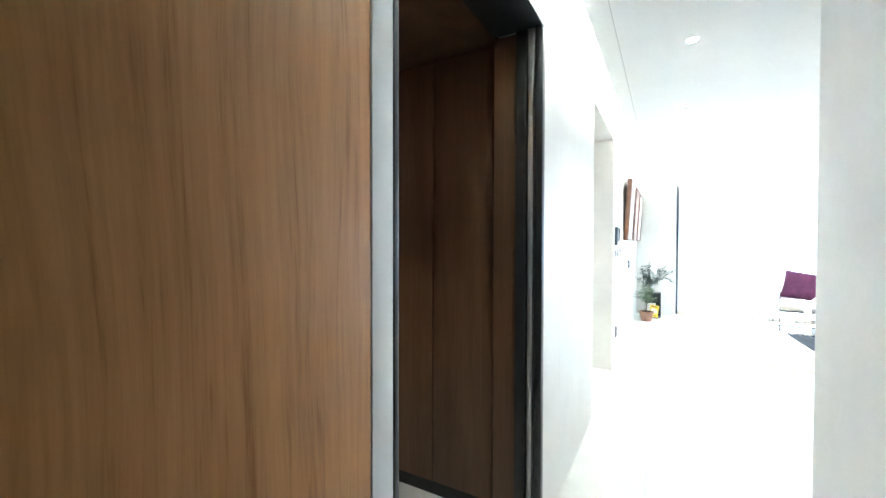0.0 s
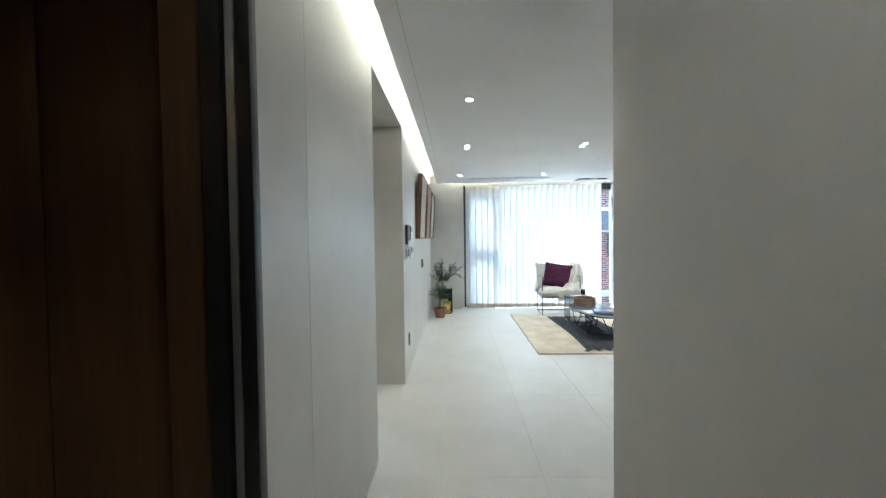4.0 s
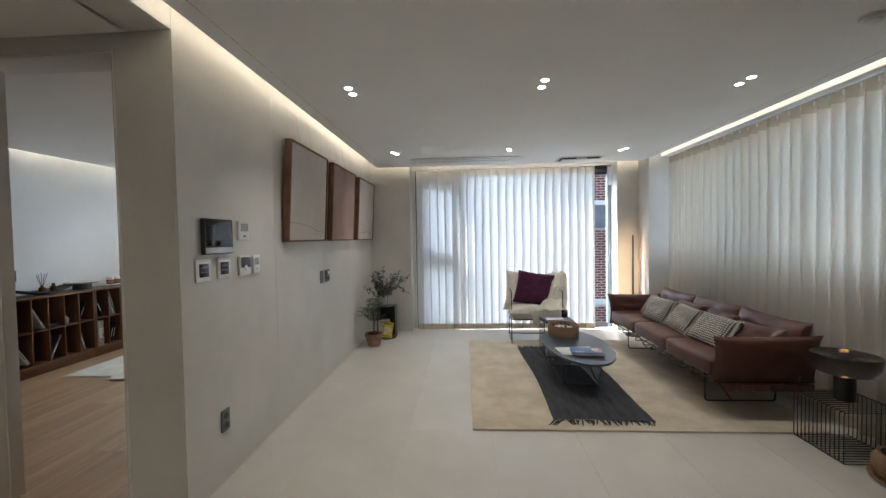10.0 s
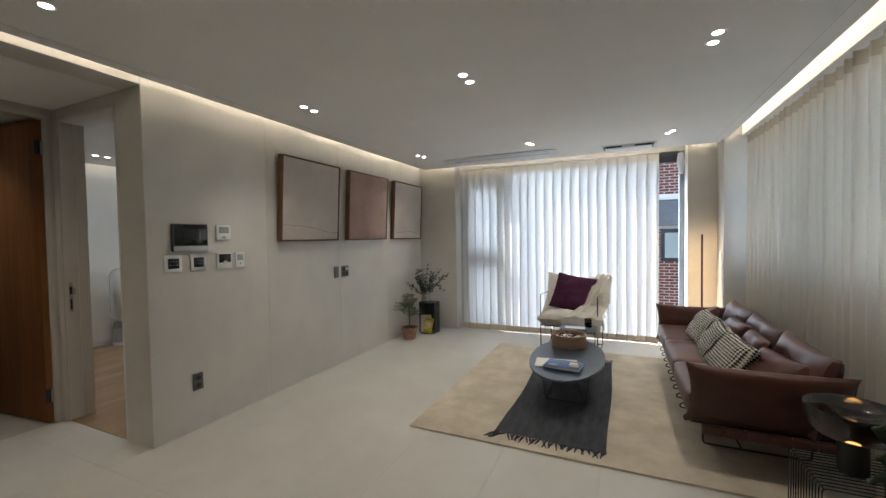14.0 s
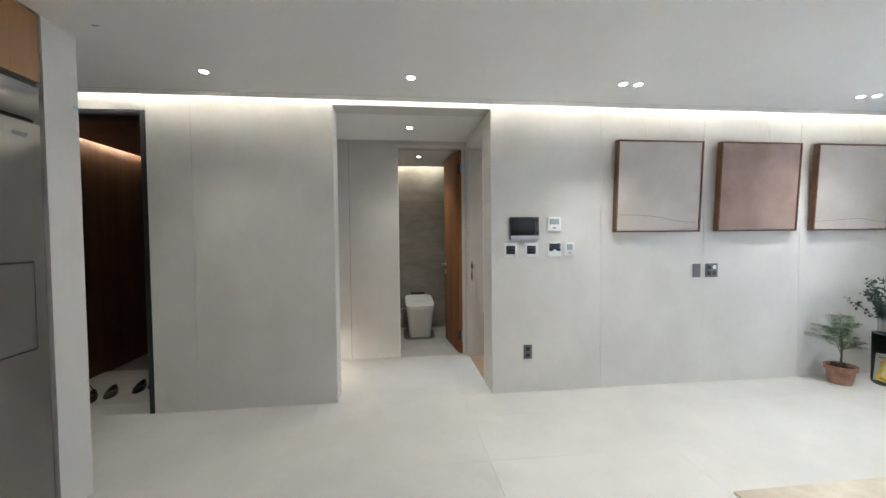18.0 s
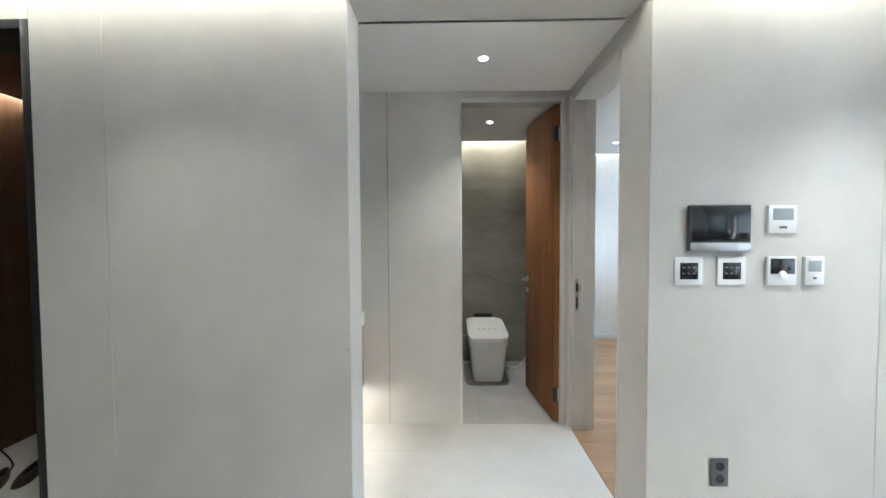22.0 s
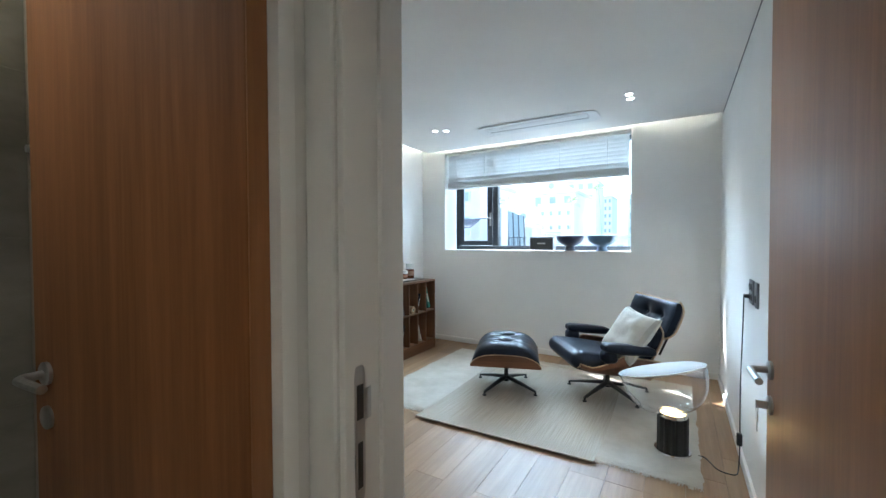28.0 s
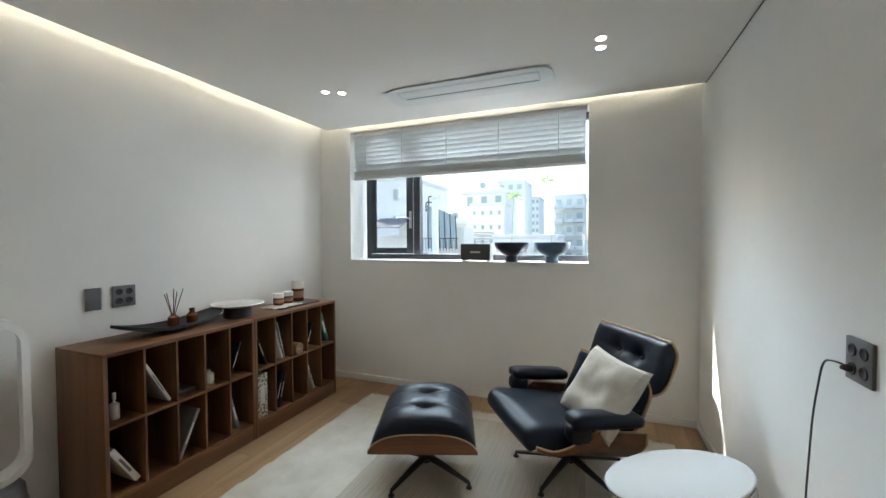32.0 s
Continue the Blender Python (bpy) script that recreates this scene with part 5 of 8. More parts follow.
# ---- wire cube table, smoked lamp, fig plant ----
wt = thing("wire_table", "low black wire cube side table", "table", pose(3.875, 0.75, 0))
S, HT = 0.18, 0.32
for i in range(13):
    o = -S + 2 * S * i / 12
    part("wire_hoop", T(rounded([(-S, o, 0.006), (S, o, 0.006), (S, o, HT), (-S, o, HT)], 0.02, 3, True), 0.003, 5, closed=True), BLACKMETAL, wt)
for z in (0.006, HT):
    for x in (-S, S):
        part("cross_wire", T([(x * 0.97, -S, z), (x * 0.97, S, z)], 0.0032, 5), BLACKMETAL, wt)
sl = thing("table_lamp", "lamp with a wide smoked-glass bowl on a black cylinder", "lamp", pose(3.87, 0.76, HT + 0.003))
part("base", L([(0, 0), (0.050, 0), (0.054, 0.004), (0.054, 0.158), (0.048, 0.165), (0, 0.165)], 36), BLACKMETAL, sl)
part("bulb", L([(0, 0.172), (0.014, 0.172), (0.016, 0.19), (0.012, 0.205), (0, 0.209)], 16), emitter("amber_bulb", (1.0, 0.55, 0.15), 2.0), sl, "small amber bulb")
part("glass_bowl", L([(r * 0.70, z * 0.95) for r, z in [(0.055, 0.168), (0.13, 0.170), (0.20, 0.188), (0.238, 0.228), (0.248, 0.27), (0.250, 0.308), (0.244, 0.312), (0.18, 0.304), (0.08, 0.292), (0.03, 0.270), (0, 0.262), (0, 0.257), (0.03, 0.265), (0.08, 0.287), (0.18, 0.299), (0.241, 0.306), (0.243, 0.27), (0.233, 0.231), (0.197, 0.192), (0.13, 0.175), (0.055, 0.173)]], 48), SMOKE, sl)
fg = thing("fig_plant", "young fiddle-leaf fig in a carved wooden pot", "plant", pose(3.875, 0.39, 0))
POTWOOD = wood("pot_wood", (0.20, 0.115, 0.06), (0.34, 0.21, 0.12), "Z", 0.55, 2.0)
part("pot", L([(0, 0.008), (0.10, 0.008), (0.128, 0.03), (0.148, 0.08), (0.145, 0.12), (0.120, 0.155), (0.108, 0.153), (0.115, 0.12), (0, 0.115)], 40), POTWOOD, fg)
part("soil", L([(0, 0.130), (0.112, 0.124)], 24), SOIL, fg)
stem = [(0, 0, 0.12), (-0.003, 0.0, 0.20), (0.0, 0.0, 0.27), (0.035, -0.01, 0.30), (0.04, -0.015, 0.38), (0.045, -0.02, 0.50), (0.05, -0.02, 0.68)]
part("trunk", T(rounded(stem, 0.03), 0.007, 8), STEM, fg)


def broad_leaf(p, az, pitch, ln, wd, parent, roll=0):
    bm = bmesh.new()

    def fn(u, v):
        a = u
        w = wd * math.sin(math.pi * min(1, a * 0.92 + 0.06)) ** 0.7 * (0.75 + 0.25 * math.sin(a * math.pi * 1.4))
        y = (v - 0.5) * 2 * w
        return Vector((ln * a, y, 0.25 * abs(y) + 0.01 * math.sin(v * 20 + a * 9) - 0.25 * ln * a * a))
    grid(bm, 14, 9, fn)
    l = part("leaf", bm, LEAF, parent)
    l.matrix_basis = Matrix.Translation(p) @ Euler((radians(roll), radians(-pitch), radians(az))).to_matrix().to_4x4()


for p, az, pt, ln, wd in (((0.044, -0.02, 0.51), 182, 4, 0.19, 0.034), ((0.046, -0.02, 0.54), 178, 24, 0.165, 0.052), ((0.048, -0.02, 0.63), 184, 28, 0.20, 0.056), ((0.05, -0.02, 0.68), 150, 62, 0.15, 0.046), ((0.048, -0.02, 0.60), 110, 48, 0.14, 0.046), ((0.05, -0.02, 0.68), 60, 70, 0.14, 0.042), ((0.046, -0.02, 0.56), 80, 30, 0.13, 0.042)):
    broad_leaf(Vector(p), az, pt, ln, wd * 1.25, fg, 62)
part("saucer", L([(0, 0), (0.12, 0), (0.158, 0.014), (0.162, 0.026), (0.154, 0.026), (0.12, 0.008), (0, 0.008)], 40), POTWOOD, fg)


# ---- niche, vanity, doors ----
for y in (-1.333,):
    tagged(finish("trim", B(-1.171, -1.1685, y - 0.0015, y + 0.0015, 0, 2.468), GREYPL), "fine panel joint", "trim", "", "structure")
CASING = mottled("casing_paint", (0.70, 0.69, 0.655), (0.735, 0.725, 0.69), 0.5, (3, 3, 3))
# bathroom door lining
bm = bmesh.new()
box(bm, -1.30, -1.166, -0.0585, -0.028, 0, 2.42, 0.002)
box(bm, -1.30, -1.166, -0.80, -0.785, 0, 2.42, 0.002)
box(bm, -1.30, -1.166, -0.785, -0.05, 2.386, 2.42, 0.002)
tagged(finish("trim", bm, CASING), "warm white lining of the bathroom doorway", "trim", "", "structure")
bm = bmesh.new()
box(bm, -1.166, -1.105, -0.008, 0.0, 0, 2.42, 0.002)
box(bm, -1.1045, -1.09, 0.004, 0.164, 0, 2.385, 0.002)
box(bm, -1.09, -0.315, 0.004, 0.2, 2.37, 2.384, 0.002)
tagged(finish("trim", bm, CASING), "warm white lining of the study doorway", "trim", "", "structure")
tagged(finish("trim", B(-0.339, -0.3005, 0.022, 0.2, 0, 2.385, 0.002), wood("jamb_veneer", (0.15, 0.055, 0.022), (0.25, 0.10, 0.042), "Z", 0.5, 1.0)), "reddish-brown wood lining on the hinge side of the study doorway", "trim", "", "structure")
tagged(finish("trim", B(-0.314, -0.3005, -0.003, 0.0218, 0, 2.385, 0.002), CASING), "warm white edge bead of the study doorway", "trim", "", "structure")
bm = bmesh.new()
box(bm, -1.09, -1.081, 0.088, 0.096, 0, 2.37, 0.001)
box(bm, -1.178, -1.105, 0.160, 0.166, 0, 2.42, 0.002)
tagged(finish("trim", bm, CASING), "door stop of the study doorway", "trim", "", "structure")
sp = thing("strike_plate", "long steel strike plate let into the door lining", "lock plate", pose(-1.0895, 0.036, 0.985))
bm = bmesh.new()
plate(bm, oval(0.0125, 0.118, 32, 6), 0, 0.0016)
bmesh.ops.rotate(bm, verts=bm.verts, cent=(0, 0, 0), matrix=Matrix.Rotation(radians(90), 3, "X") )
bmesh.ops.rotate(bm, verts=bm.verts, cent=(0, 0, 0), matrix=Matrix.Rotation(radians(90), 3, "Z"))
part("plate", bm, STEEL, sp)
part("latch_lip", B(0.0, 0.002, 0.010, 0.028, 0.02, 0.075, 0.0006), STEEL, sp)
part("latch_hole", B(0.0016, 0.0021, -0.008, 0.008, 0.025, 0.085), BLACKMETAL, sp)
part("bolt_hole", B(0.0016, 0.0021, -0.006, 0.006, -0.095, -0.015), BLACKMETAL, sp)


def lever(parent, m, with_key=False, plate_round=True):
    """A lever handle on a round rose with a keyhole rose below, on a face that looks to local +x."""
    h = part("handle_rose", L([(0, 0.0), (0.026, 0.0), (0.026, 0.007), (0.023, 0.009), (0, 0.009)], 28, m @ pose(0, 0, 0, 0, 90, 0)), STEEL, parent)
    part("handle_lever", (lambda bm: (bmesh.ops.transform(bm, matrix=m, verts=bm.verts), bm)[1])(T(rounded([(0.008, 0, 0), (0.052, 0, 0), (0.054, 0.125, 0.0)], 0.022, 6), 0.0095, 10)), STEEL, parent)
    part("key_rose", L([(0, 0.0), (0.026, 0.0), (0.026, 0.006), (0.022, 0.008), (0, 0.008)], 28, m @ pose(0, 0, -0.10, 0, 90, 0)), STEEL, parent)
    if with_key:
        bm = B(0.008, 0.036, -0.003, 0.003, -0.112, -0.090, 0.001)
        bmesh.ops.transform(bm, matrix=m, verts=bm.verts)
        part("key", bm, STEEL, parent)
        ring = [(0.032, 0.012 * math.cos(a), -0.112 - 0.004 + 0.012 * math.sin(a)) for a in [i * math.pi / 8 for i in range(16)]]
        bm = T(ring, 0.001, 5, closed=True)
        bmesh.ops.transform(bm, matrix=m, verts=bm.verts)
        part("key_ring", bm, STEEL, parent)
        bm = bmesh.new()
        box(bm, 0.031, 0.033, -0.011, 0.011, -0.150, -0.127, 0.0008)
        box(bm, 0.031, 0.033, -0.004, 0.004, -0.180, -0.150, 0.0005)
        bmesh.ops.transform(bm, matrix=m, verts=bm.verts)
        part("spare_key", bm, STEEL, parent)
    return h


def hinge(parent, m):
    bm = B(-0.002, 0.004, -0.03, 0.012, -0.055, 0.055, 0.001)
    bmesh.ops.transform(bm, matrix=m, verts=bm.verts)
    part("hinge", bm, CHARCOAL, parent)
    part("hinge_knuckle", L([(0, -0.05), (0.009, -0.05), (0.009, 0.05), (0, 0.05)], 14, m @ pose(0.006, 0.014, 0)), STEEL, parent)


# bathroom door, opened inwards
bd = thing("bathroom_door", "open brown wood veneer bathroom door with steel hinges", "door", pose(-1.195, -0.060, 0) @ pose(0, 0, 0, 0, 0, 96))
part("door_leaf", B(-0.040, 0.0, 0.0, 0.715, 0.012, 2.375, 0.002), DOORWOOD, bd)
part("edge_strip", B(-0.039, -0.001, -0.0035, -0.0005, 0.012, 2.375), wood("edge_veneer", (0.21, 0.085, 0.028), (0.34, 0.15, 0.055), "Z", 0.5, 1.0), bd)
lever(bd, pose(0.0, 0.655, 1.02) @ pose(0, 0, 0, 0, 0, 180) @ pose(0.040, 0, 0))
for z in (0.22, 2.16):
    hinge(bd, pose(-0.02, -0.005, z) @ pose(0, 0, 0, 0, 0, -90))

# study door, opened against the wall
sdr = thing("study_door", "open brown wood veneer study door with lever handle and keys", "door", pose(-0.306, 0.222, 0) @ pose(0, 0, 0, 0, 0, 3.6))
part("door_leaf", B(-0.040, 0.0, 0.0, 0.79, 0.010, 2.365, 0.002), PALEDOOR, sdr)
lever(sdr, pose(-0.040, 0.745, 0.945) @ pose(0, 0, 0, 0, 0, 180) @ pose(0, 0, 0), True)
part("lock_plate", B(-0.032, -0.008, 0.7895, 0.7915, 0.90, 1.06), STEEL, sdr)
for z in (0.22, 2.16):
    hinge(sdr, pose(-0.045, 0.0, z) @ pose(0, 0, 0, 0, 0, -90))

# vanity
va = thing("vanity_unit", "floating vanity with white solid-surface basin top and oak drawers", "vanity", pose(0, 0, 0))
bm = bmesh.new()
box(bm, -1.168, -0.242, -1.62, -1.515, 0.762, 0.852, 0.002)
box(bm, -1.168, -0.242, -2.058, -1.92, 0.762, 0.852, 0.002)
box(bm, -1.168, -1.02, -1.92, -1.62, 0.762, 0.852)
box(bm, -0.40, -0.242, -1.92, -1.62, 0.762, 0.852)
part("basin_top", bm, WHITEPL, va)
part("basin", B(-1.03, -0.39, -1.93, -1.61, 0.70, 0.762), WHITEPL, va)
for z0, z1 in ((0.545, 0.752), (0.30, 0.522)):
    part("drawer_front", B(-1.166, -0.244, -1.545, -1.527, z0, z1, 0.0015), wood("vanity_oak", (0.30, 0.175, 0.085), (0.47, 0.30, 0.165), "X", 0.45, 1.2), va)
part("carcass", B(-1.165, -0.245, -2.055, -1.548, 0.30, 0.70), CABWOOD, va)
led("vanity_light", -1.1, -0.3, -1.66, -1.64, 0.290, 0.299, LED)["label"] = "warm strip light under the floating vanity"
fa = thing("soap_bottle", "small green glass bottle on the vanity top", "bottle", pose(-1.10, -1.98, 0.852))
part("bottle", L([(0, 0), (0.028, 0), (0.03, 0.004), (0.03, 0.10), (0.012, 0.125), (0.012, 0.15), (0, 0.15)], 24), material("green_glass", (0.05, 0.35, 0.28), 0.1, 0, 0.5, Transmission_Weight=0.6), fa)
part("tray", B(-0.07, 0.07, -0.02, 0.06, 0.0, 0.008, 0.002), GREYPL, fa)
for m in (pose(1.02, -2.484, 2.08, 0, 0, 90), pose(1.13, -2.30, H - 0.0005, 0, 90, 0)):
    st = thing("blue_tape", "small scrap of pale blue masking tape", "tape", m)
    part("scrap", B(0, 0.0006, -0.014, 0.014, -0.008, 0.008), material("masking_tape", (0.25, 0.50, 0.62), 0.7), st)
    part("torn_edge", B(0, 0.0005, 0.014, 0.019, -0.005, 0.006), material("masking_tape_torn", (0.30, 0.54, 0.65), 0.7), st)
st = thing("blue_tape", "tiny blue tape dot on the wall corner", "tape", pose(0.001, -1.335, 0.91))
part("dot", B(0, 0.0006, -0.003, 0.003, -0.003, 0.003), material("blue_tape_paint", (0.12, 0.35, 0.55), 0.7), st)
part("dot_edge", B(0, 0.0009, -0.0015, 0.0015, -0.005, -0.003), material("blue_tape_paint_dark", (0.10, 0.30, 0.5), 0.7), st)

# ---- bathroom ----
wc = thing("toilet", "white one-piece smart toilet with closed lid, out-of-use lettering", "toilet", pose(-2.24, -0.51, 0.0))
bm = bmesh.new()


def wc_body(u, v):
    a = u * 2 * math.pi
    c, s = math.cos(a), math.sin(a)
    k = 0.86 + 0.14 * v ** 0.7
    L1 = 0.30 * k + (0.03 * v if c > 0 else 0)
    px = math.copysign(abs(c) ** 0.35, c) * L1
    py = math.copysign(abs(s) ** 0.35, s) * (0.150 + 0.035 * v)
    return Vector((px, py, 0.012 + 0.36 * v))


grid(bm, 56, 12, wc_body, closed_u=True)
CERAMIC = material("white_ceramic", (0.72, 0.715, 0.68), 0.18)
part("bowl", bm, CERAMIC, wc)
bm = bmesh.new()
plate(bm, [(x - 0.01, y) for x, y in oval(0.345, 0.192, 56, 6)], 0.372, 0.415)
bmesh.ops.bevel(bm, geom=[e for e in bm.edges if any(len(f.verts) > 10 for f in e.link_faces)], offset=0.006, segments=2, affect="EDGES")
part("seat", bm, CERAMIC, wc)
bm = bmesh.new()
plate(bm, [(x - 0.01, y) for x, y in oval(0.350, 0.196, 56, 6)], 0.0, 0.03)
bmesh.ops.bevel(bm, geom=[e for e in bm.edges if any(len(f.verts) > 10 for f in e.link_faces)], offset=0.010, segments=3, affect="EDGES")
for v in bm.verts:
    v.co.z += 0.42 + 0.055 * (0.34 - v.co.x) / 0.68
part("lid", bm, material("lid_gloss", (0.74, 0.735, 0.70), 0.10), wc)
part("rear_unit", B(-0.36, -0.20, -0.18, 0.18, 0.38, 0.47, 0.02), CERAMIC, wc)
part("rear_sensor", B(-0.385, -0.362, -0.10, 0.10, 0.47, 0.545, 0.004), BLACKMETAL, wc)


def glyph(strokes, cx, cy):
    bm = bmesh.new()
    for x0, y0, x1, y1 in strokes:
        d = Vector((x1 - x0, y1 - y0, 0))
        n = Vector((-d.y, d.x, 0)).normalized() * 0.0028
        z = lambda x: 0.451 + 0.055 * (0.34 - x) / 0.68
        q = [Vector((cx + x0, cy + y0, 0)) + n, Vector((cx + x1, cy + y1, 0)) + n, Vector((cx + x1, cy + y1, 0)) - n, Vector((cx + x0, cy + y0, 0)) - n]
        bm.faces.new([bm.verts.new((p.x, p.y, z(p.x) + 0.0018)) for p in q])
    return bm


# four characters, read from the door: each stroke in (towards the wall = up)
SA = [(0.012, -0.013, -0.012, -0.003), (-0.002, -0.006, 0.012, 0.004), (-0.014, 0.010, 0.014, 0.010), (0.0, 0.010, 0.0, 0.017)]
YONG = [(-0.012, -0.006, -0.012, 0.006), (-0.006, -0.008, -0.006, 0.008), (-0.012, -0.006, -0.006, -0.008), (-0.012, 0.006, -0.006, 0.008), (-0.005, -0.004, 0.001, -0.004), (-0.005, 0.004, 0.001, 0.004), (0.001, -0.014, 0.001, 0.014), (0.006, -0.007, 0.006, 0.007), (0.014, -0.007, 0.014, 0.007), (0.006, -0.007, 0.014, -0.007), (0.006, 0.007, 0.014, 0.007)]
GEUM = [(-0.013, -0.009, -0.013, 0.008), (-0.013, 0.008, -0.004, 0.007), (-0.001, -0.014, -0.001, 0.014), (0.004, -0.008, 0.004, 0.008), (0.014, -0.008, 0.014, 0.008), (0.004, -0.008, 0.014, -0.008), (0.004, 0.008, 0.014, 0.008)]
JI = [(-0.011, -0.012, -0.011, 0.004), (-0.011, -0.003, 0.011, -0.013), (0.0, -0.007, 0.011, 0.004), (-0.014, 0.013, 0.014, 0.013)]
for k, g in enumerate((SA, YONG, GEUM, JI)):
    part("lettering", glyph(g, 0.06, -0.078 + 0.052 * k), material("navy_print", (0.02, 0.03, 0.09), 0.5), wc, "dark lettering")
mt = thing("toilet_plinth", "grey flat pad under the toilet", "floor pad", pose(-2.25, -0.52, 0))
bm = bmesh.new()
plate(bm, oval(0.33, 0.215, 48, 6), 0, 0.006)
part("pad", bm, mottled("grey_pad", (0.20, 0.19, 0.17), (0.26, 0.25, 0.23), 0.8, (9, 9, 9)), mt)
hs = thing("angle_valve", "chrome angle valve with a flexible hose beside the toilet", "valve", pose(-2.625, -0.86, 0.52))
part("valve", L([(0, 0), (0.022, 0), (0.022, 0.008), (0.012, 0.010), (0.012, 0.05), (0, 0.05)], 20, pose(0, 0, 0, 0, 90, 0)), CHROME, hs)
part("tap_knob", B(0.04, 0.065, -0.02, 0.02, -0.012, 0.012, 0.004), CHROME, hs)
part("hose", T(rounded([(0.045, 0, -0.01), (0.045, 0, -0.16), (0.06, 0.06, -0.24), (0.07, 0.16, -0.20)], 0.06, 6), 0.007, 8), SILVER, hs)
bt = thing("bidet_tap", "chrome hand spray valve low on the bathroom wall", "valve", pose(-2.625, -0.78, 0.22))
part("body", B(0, 0.06, -0.05, 0.03, -0.015, 0.015, 0.005), CHROME, bt)
part("spout", T([(0.05, -0.02, 0), (0.09, -0.05, -0.05)], 0.009, 8), CHROME, bt)
cb = thing("power_cable", "white cable from the toilet to the wall", "cable", pose(0, 0, 0))
part("cord", T(rounded([(-2.45, -0.30, 0.02), (-2.30, -0.18, 0.03), (-2.38, -0.06, 0.16), (-2.40, -0.014, 0.30)], 0.1, 6), 0.004, 6), WHITEPL, cb)
part("plug", B(-2.42, -2.38, -0.04, -0.012, 0.28, 0.32, 0.004), WHITEPL, cb)
for z, h in ((0.42, 0.09), (1.17, 0.10)):
    s = thing("paper_holder", "small dark fitting on the bathroom wall", "holder", pose(-2.42, -0.012, z))
    part("plate", B(-0.04, 0.04, -0.012, 0, -h / 2, h / 2, 0.003), CHARCOAL, s)
    part("cover", B(-0.036, 0.036, -0.022, -0.012, -h / 2 + 0.01, h / 2 - 0.01, 0.004), BLACKMETAL, s)
sh = thing("shower_knob", "round dark shower control on the bathroom wall", "shower control", pose(-2.44, -0.012, 1.62))
part("dial", L([(0, 0.03), (0.07, 0.03), (0.075, 0.02), (0.075, 0)], 32, pose(0, 0, 0, 90, 0, 0)), CHARCOAL, sh)
part("pin", L([(0, 0.05), (0.012, 0.05), (0.012, 0.03)], 16, pose(0, 0, 0, 90, 0, 0)), STEEL, sh)


# ---- study ----
tagged(finish("baseboard", B(-3.62, -0.285, 3.985, 4.0, 0, 0.06, 0.002), PAINT), "low white baseboard", "baseboard", "", "structure")
tagged(finish("baseboard", B(-3.62, -3.605, 0.16, 3.985, 0, 0.06, 0.002), PAINT), "low white baseboard", "baseboard", "", "structure")
tagged(finish("baseboard", B(-0.30, -0.285, 0.25, 3.985, 0, 0.06, 0.002), PAINT), "low white baseboard", "baseboard", "", "structure")
tagged(finish("trim", B(-0.2905, -0.2855, 0.21, 3.90, H + 0.002, H + 0.005), GREYPL), "shadow gap between ceiling and wall", "trim", "", "structure")
tagged(finish("trim", B(-3.268, -1.049, 3.975, 4.30, 1.185, 1.196, 0.002), PAINT), "white window ledge", "window sill", "", "structure")

wnd = framed_window("window_3", "dark aluminium window with an opening sash beside a wide pane", -3.21, -1.003, 4.20, 1.196, 2.45, [(-2.675, -2.605)], [], 0.05)
part("sash_side", B(-3.155, -3.085, 4.185, 4.20, 1.25, 2.40, 0.003), WINFRAME, wnd)
part("sash_side", B(-2.745, -2.675, 4.185, 4.20, 1.25, 2.40, 0.003), WINFRAME, wnd)
part("sash_rail", B(-3.085, -2.745, 4.185, 4.20, 1.25, 1.31, 0.003), WINFRAME, wnd)
part("window_handle", T(rounded([(-2.70, 4.185, 1.60), (-2.70, 4.14, 1.60), (-2.83, 4.14, 1.60)], 0.015), 0.009), STEEL, wnd)
part("handle_plate", B(-2.715, -2.685, 4.178, 4.186, 1.50, 1.67, 0.004), STEEL, wnd)

bl = thing("window_blind", "white horizontal slat blind half raised in the window", "blind", pose(-2.16, 4.06, 0))
BLIND = sheer("blind_slat", (0.74, 0.75, 0.75), 0.03, 0.0)
part("head_rail", B(-1.10, 1.10, -0.03, 0.03, 2.415, 2.448, 0.003), WHITEPL, bl)
for i in range(8):
    z = 2.395 - i * 0.042
    bm = bmesh.new()
    grid(bm, 2, 7, lambda u, v: Vector((-1.09 + 2.18 * u, (v - 0.5) * 0.062, z + 0.006 * math.sin(math.pi * v) - (v - 0.5) * 0.050)))
    part("slat", bm, BLIND, bl)
for i in range(9):
    part("slat", B(-1.09, 1.09, -0.03, 0.03, 2.012 + i * 0.007, 2.016 + i * 0.007, 0.001), WHITEPL, bl)
part("bottom_rail", B(-1.095, 1.095, -0.032, 0.032, 1.985, 2.009, 0.004), WHITEPL, bl)
for x in (-0.95, -0.55, -0.1, 0.38, 0.88):
    part("ladder_cord", T([(x, -0.034, 2.42), (x, -0.034, 1.99)], 0.0014, 4), WHITEPL, bl)
    part("cord_loop", T([(x + 0.02 * math.cos(a), -0.037, 2.03 + 0.03 * math.sin(a)) for a in [k * math.pi / 6 for k in range(12)]], 0.0012, 4, closed=True), WHITEPL, bl)
cdn = thing("blind_cord", "beaded blind cord with a white toggle", "cord", pose(-1.085, 4.02, 1.6))
part("cord", T([(0, 0, 0.8), (0, 0, -0.33)], 0.0012, 5), WHITEPL, cdn)
part("toggle", L([(0, -0.03), (0.007, -0.03), (0.009, 0.0), (0.005, 0.03), (0, 0.03)], 12, pose(0, 0, -0.2)), WHITEPL, cdn)

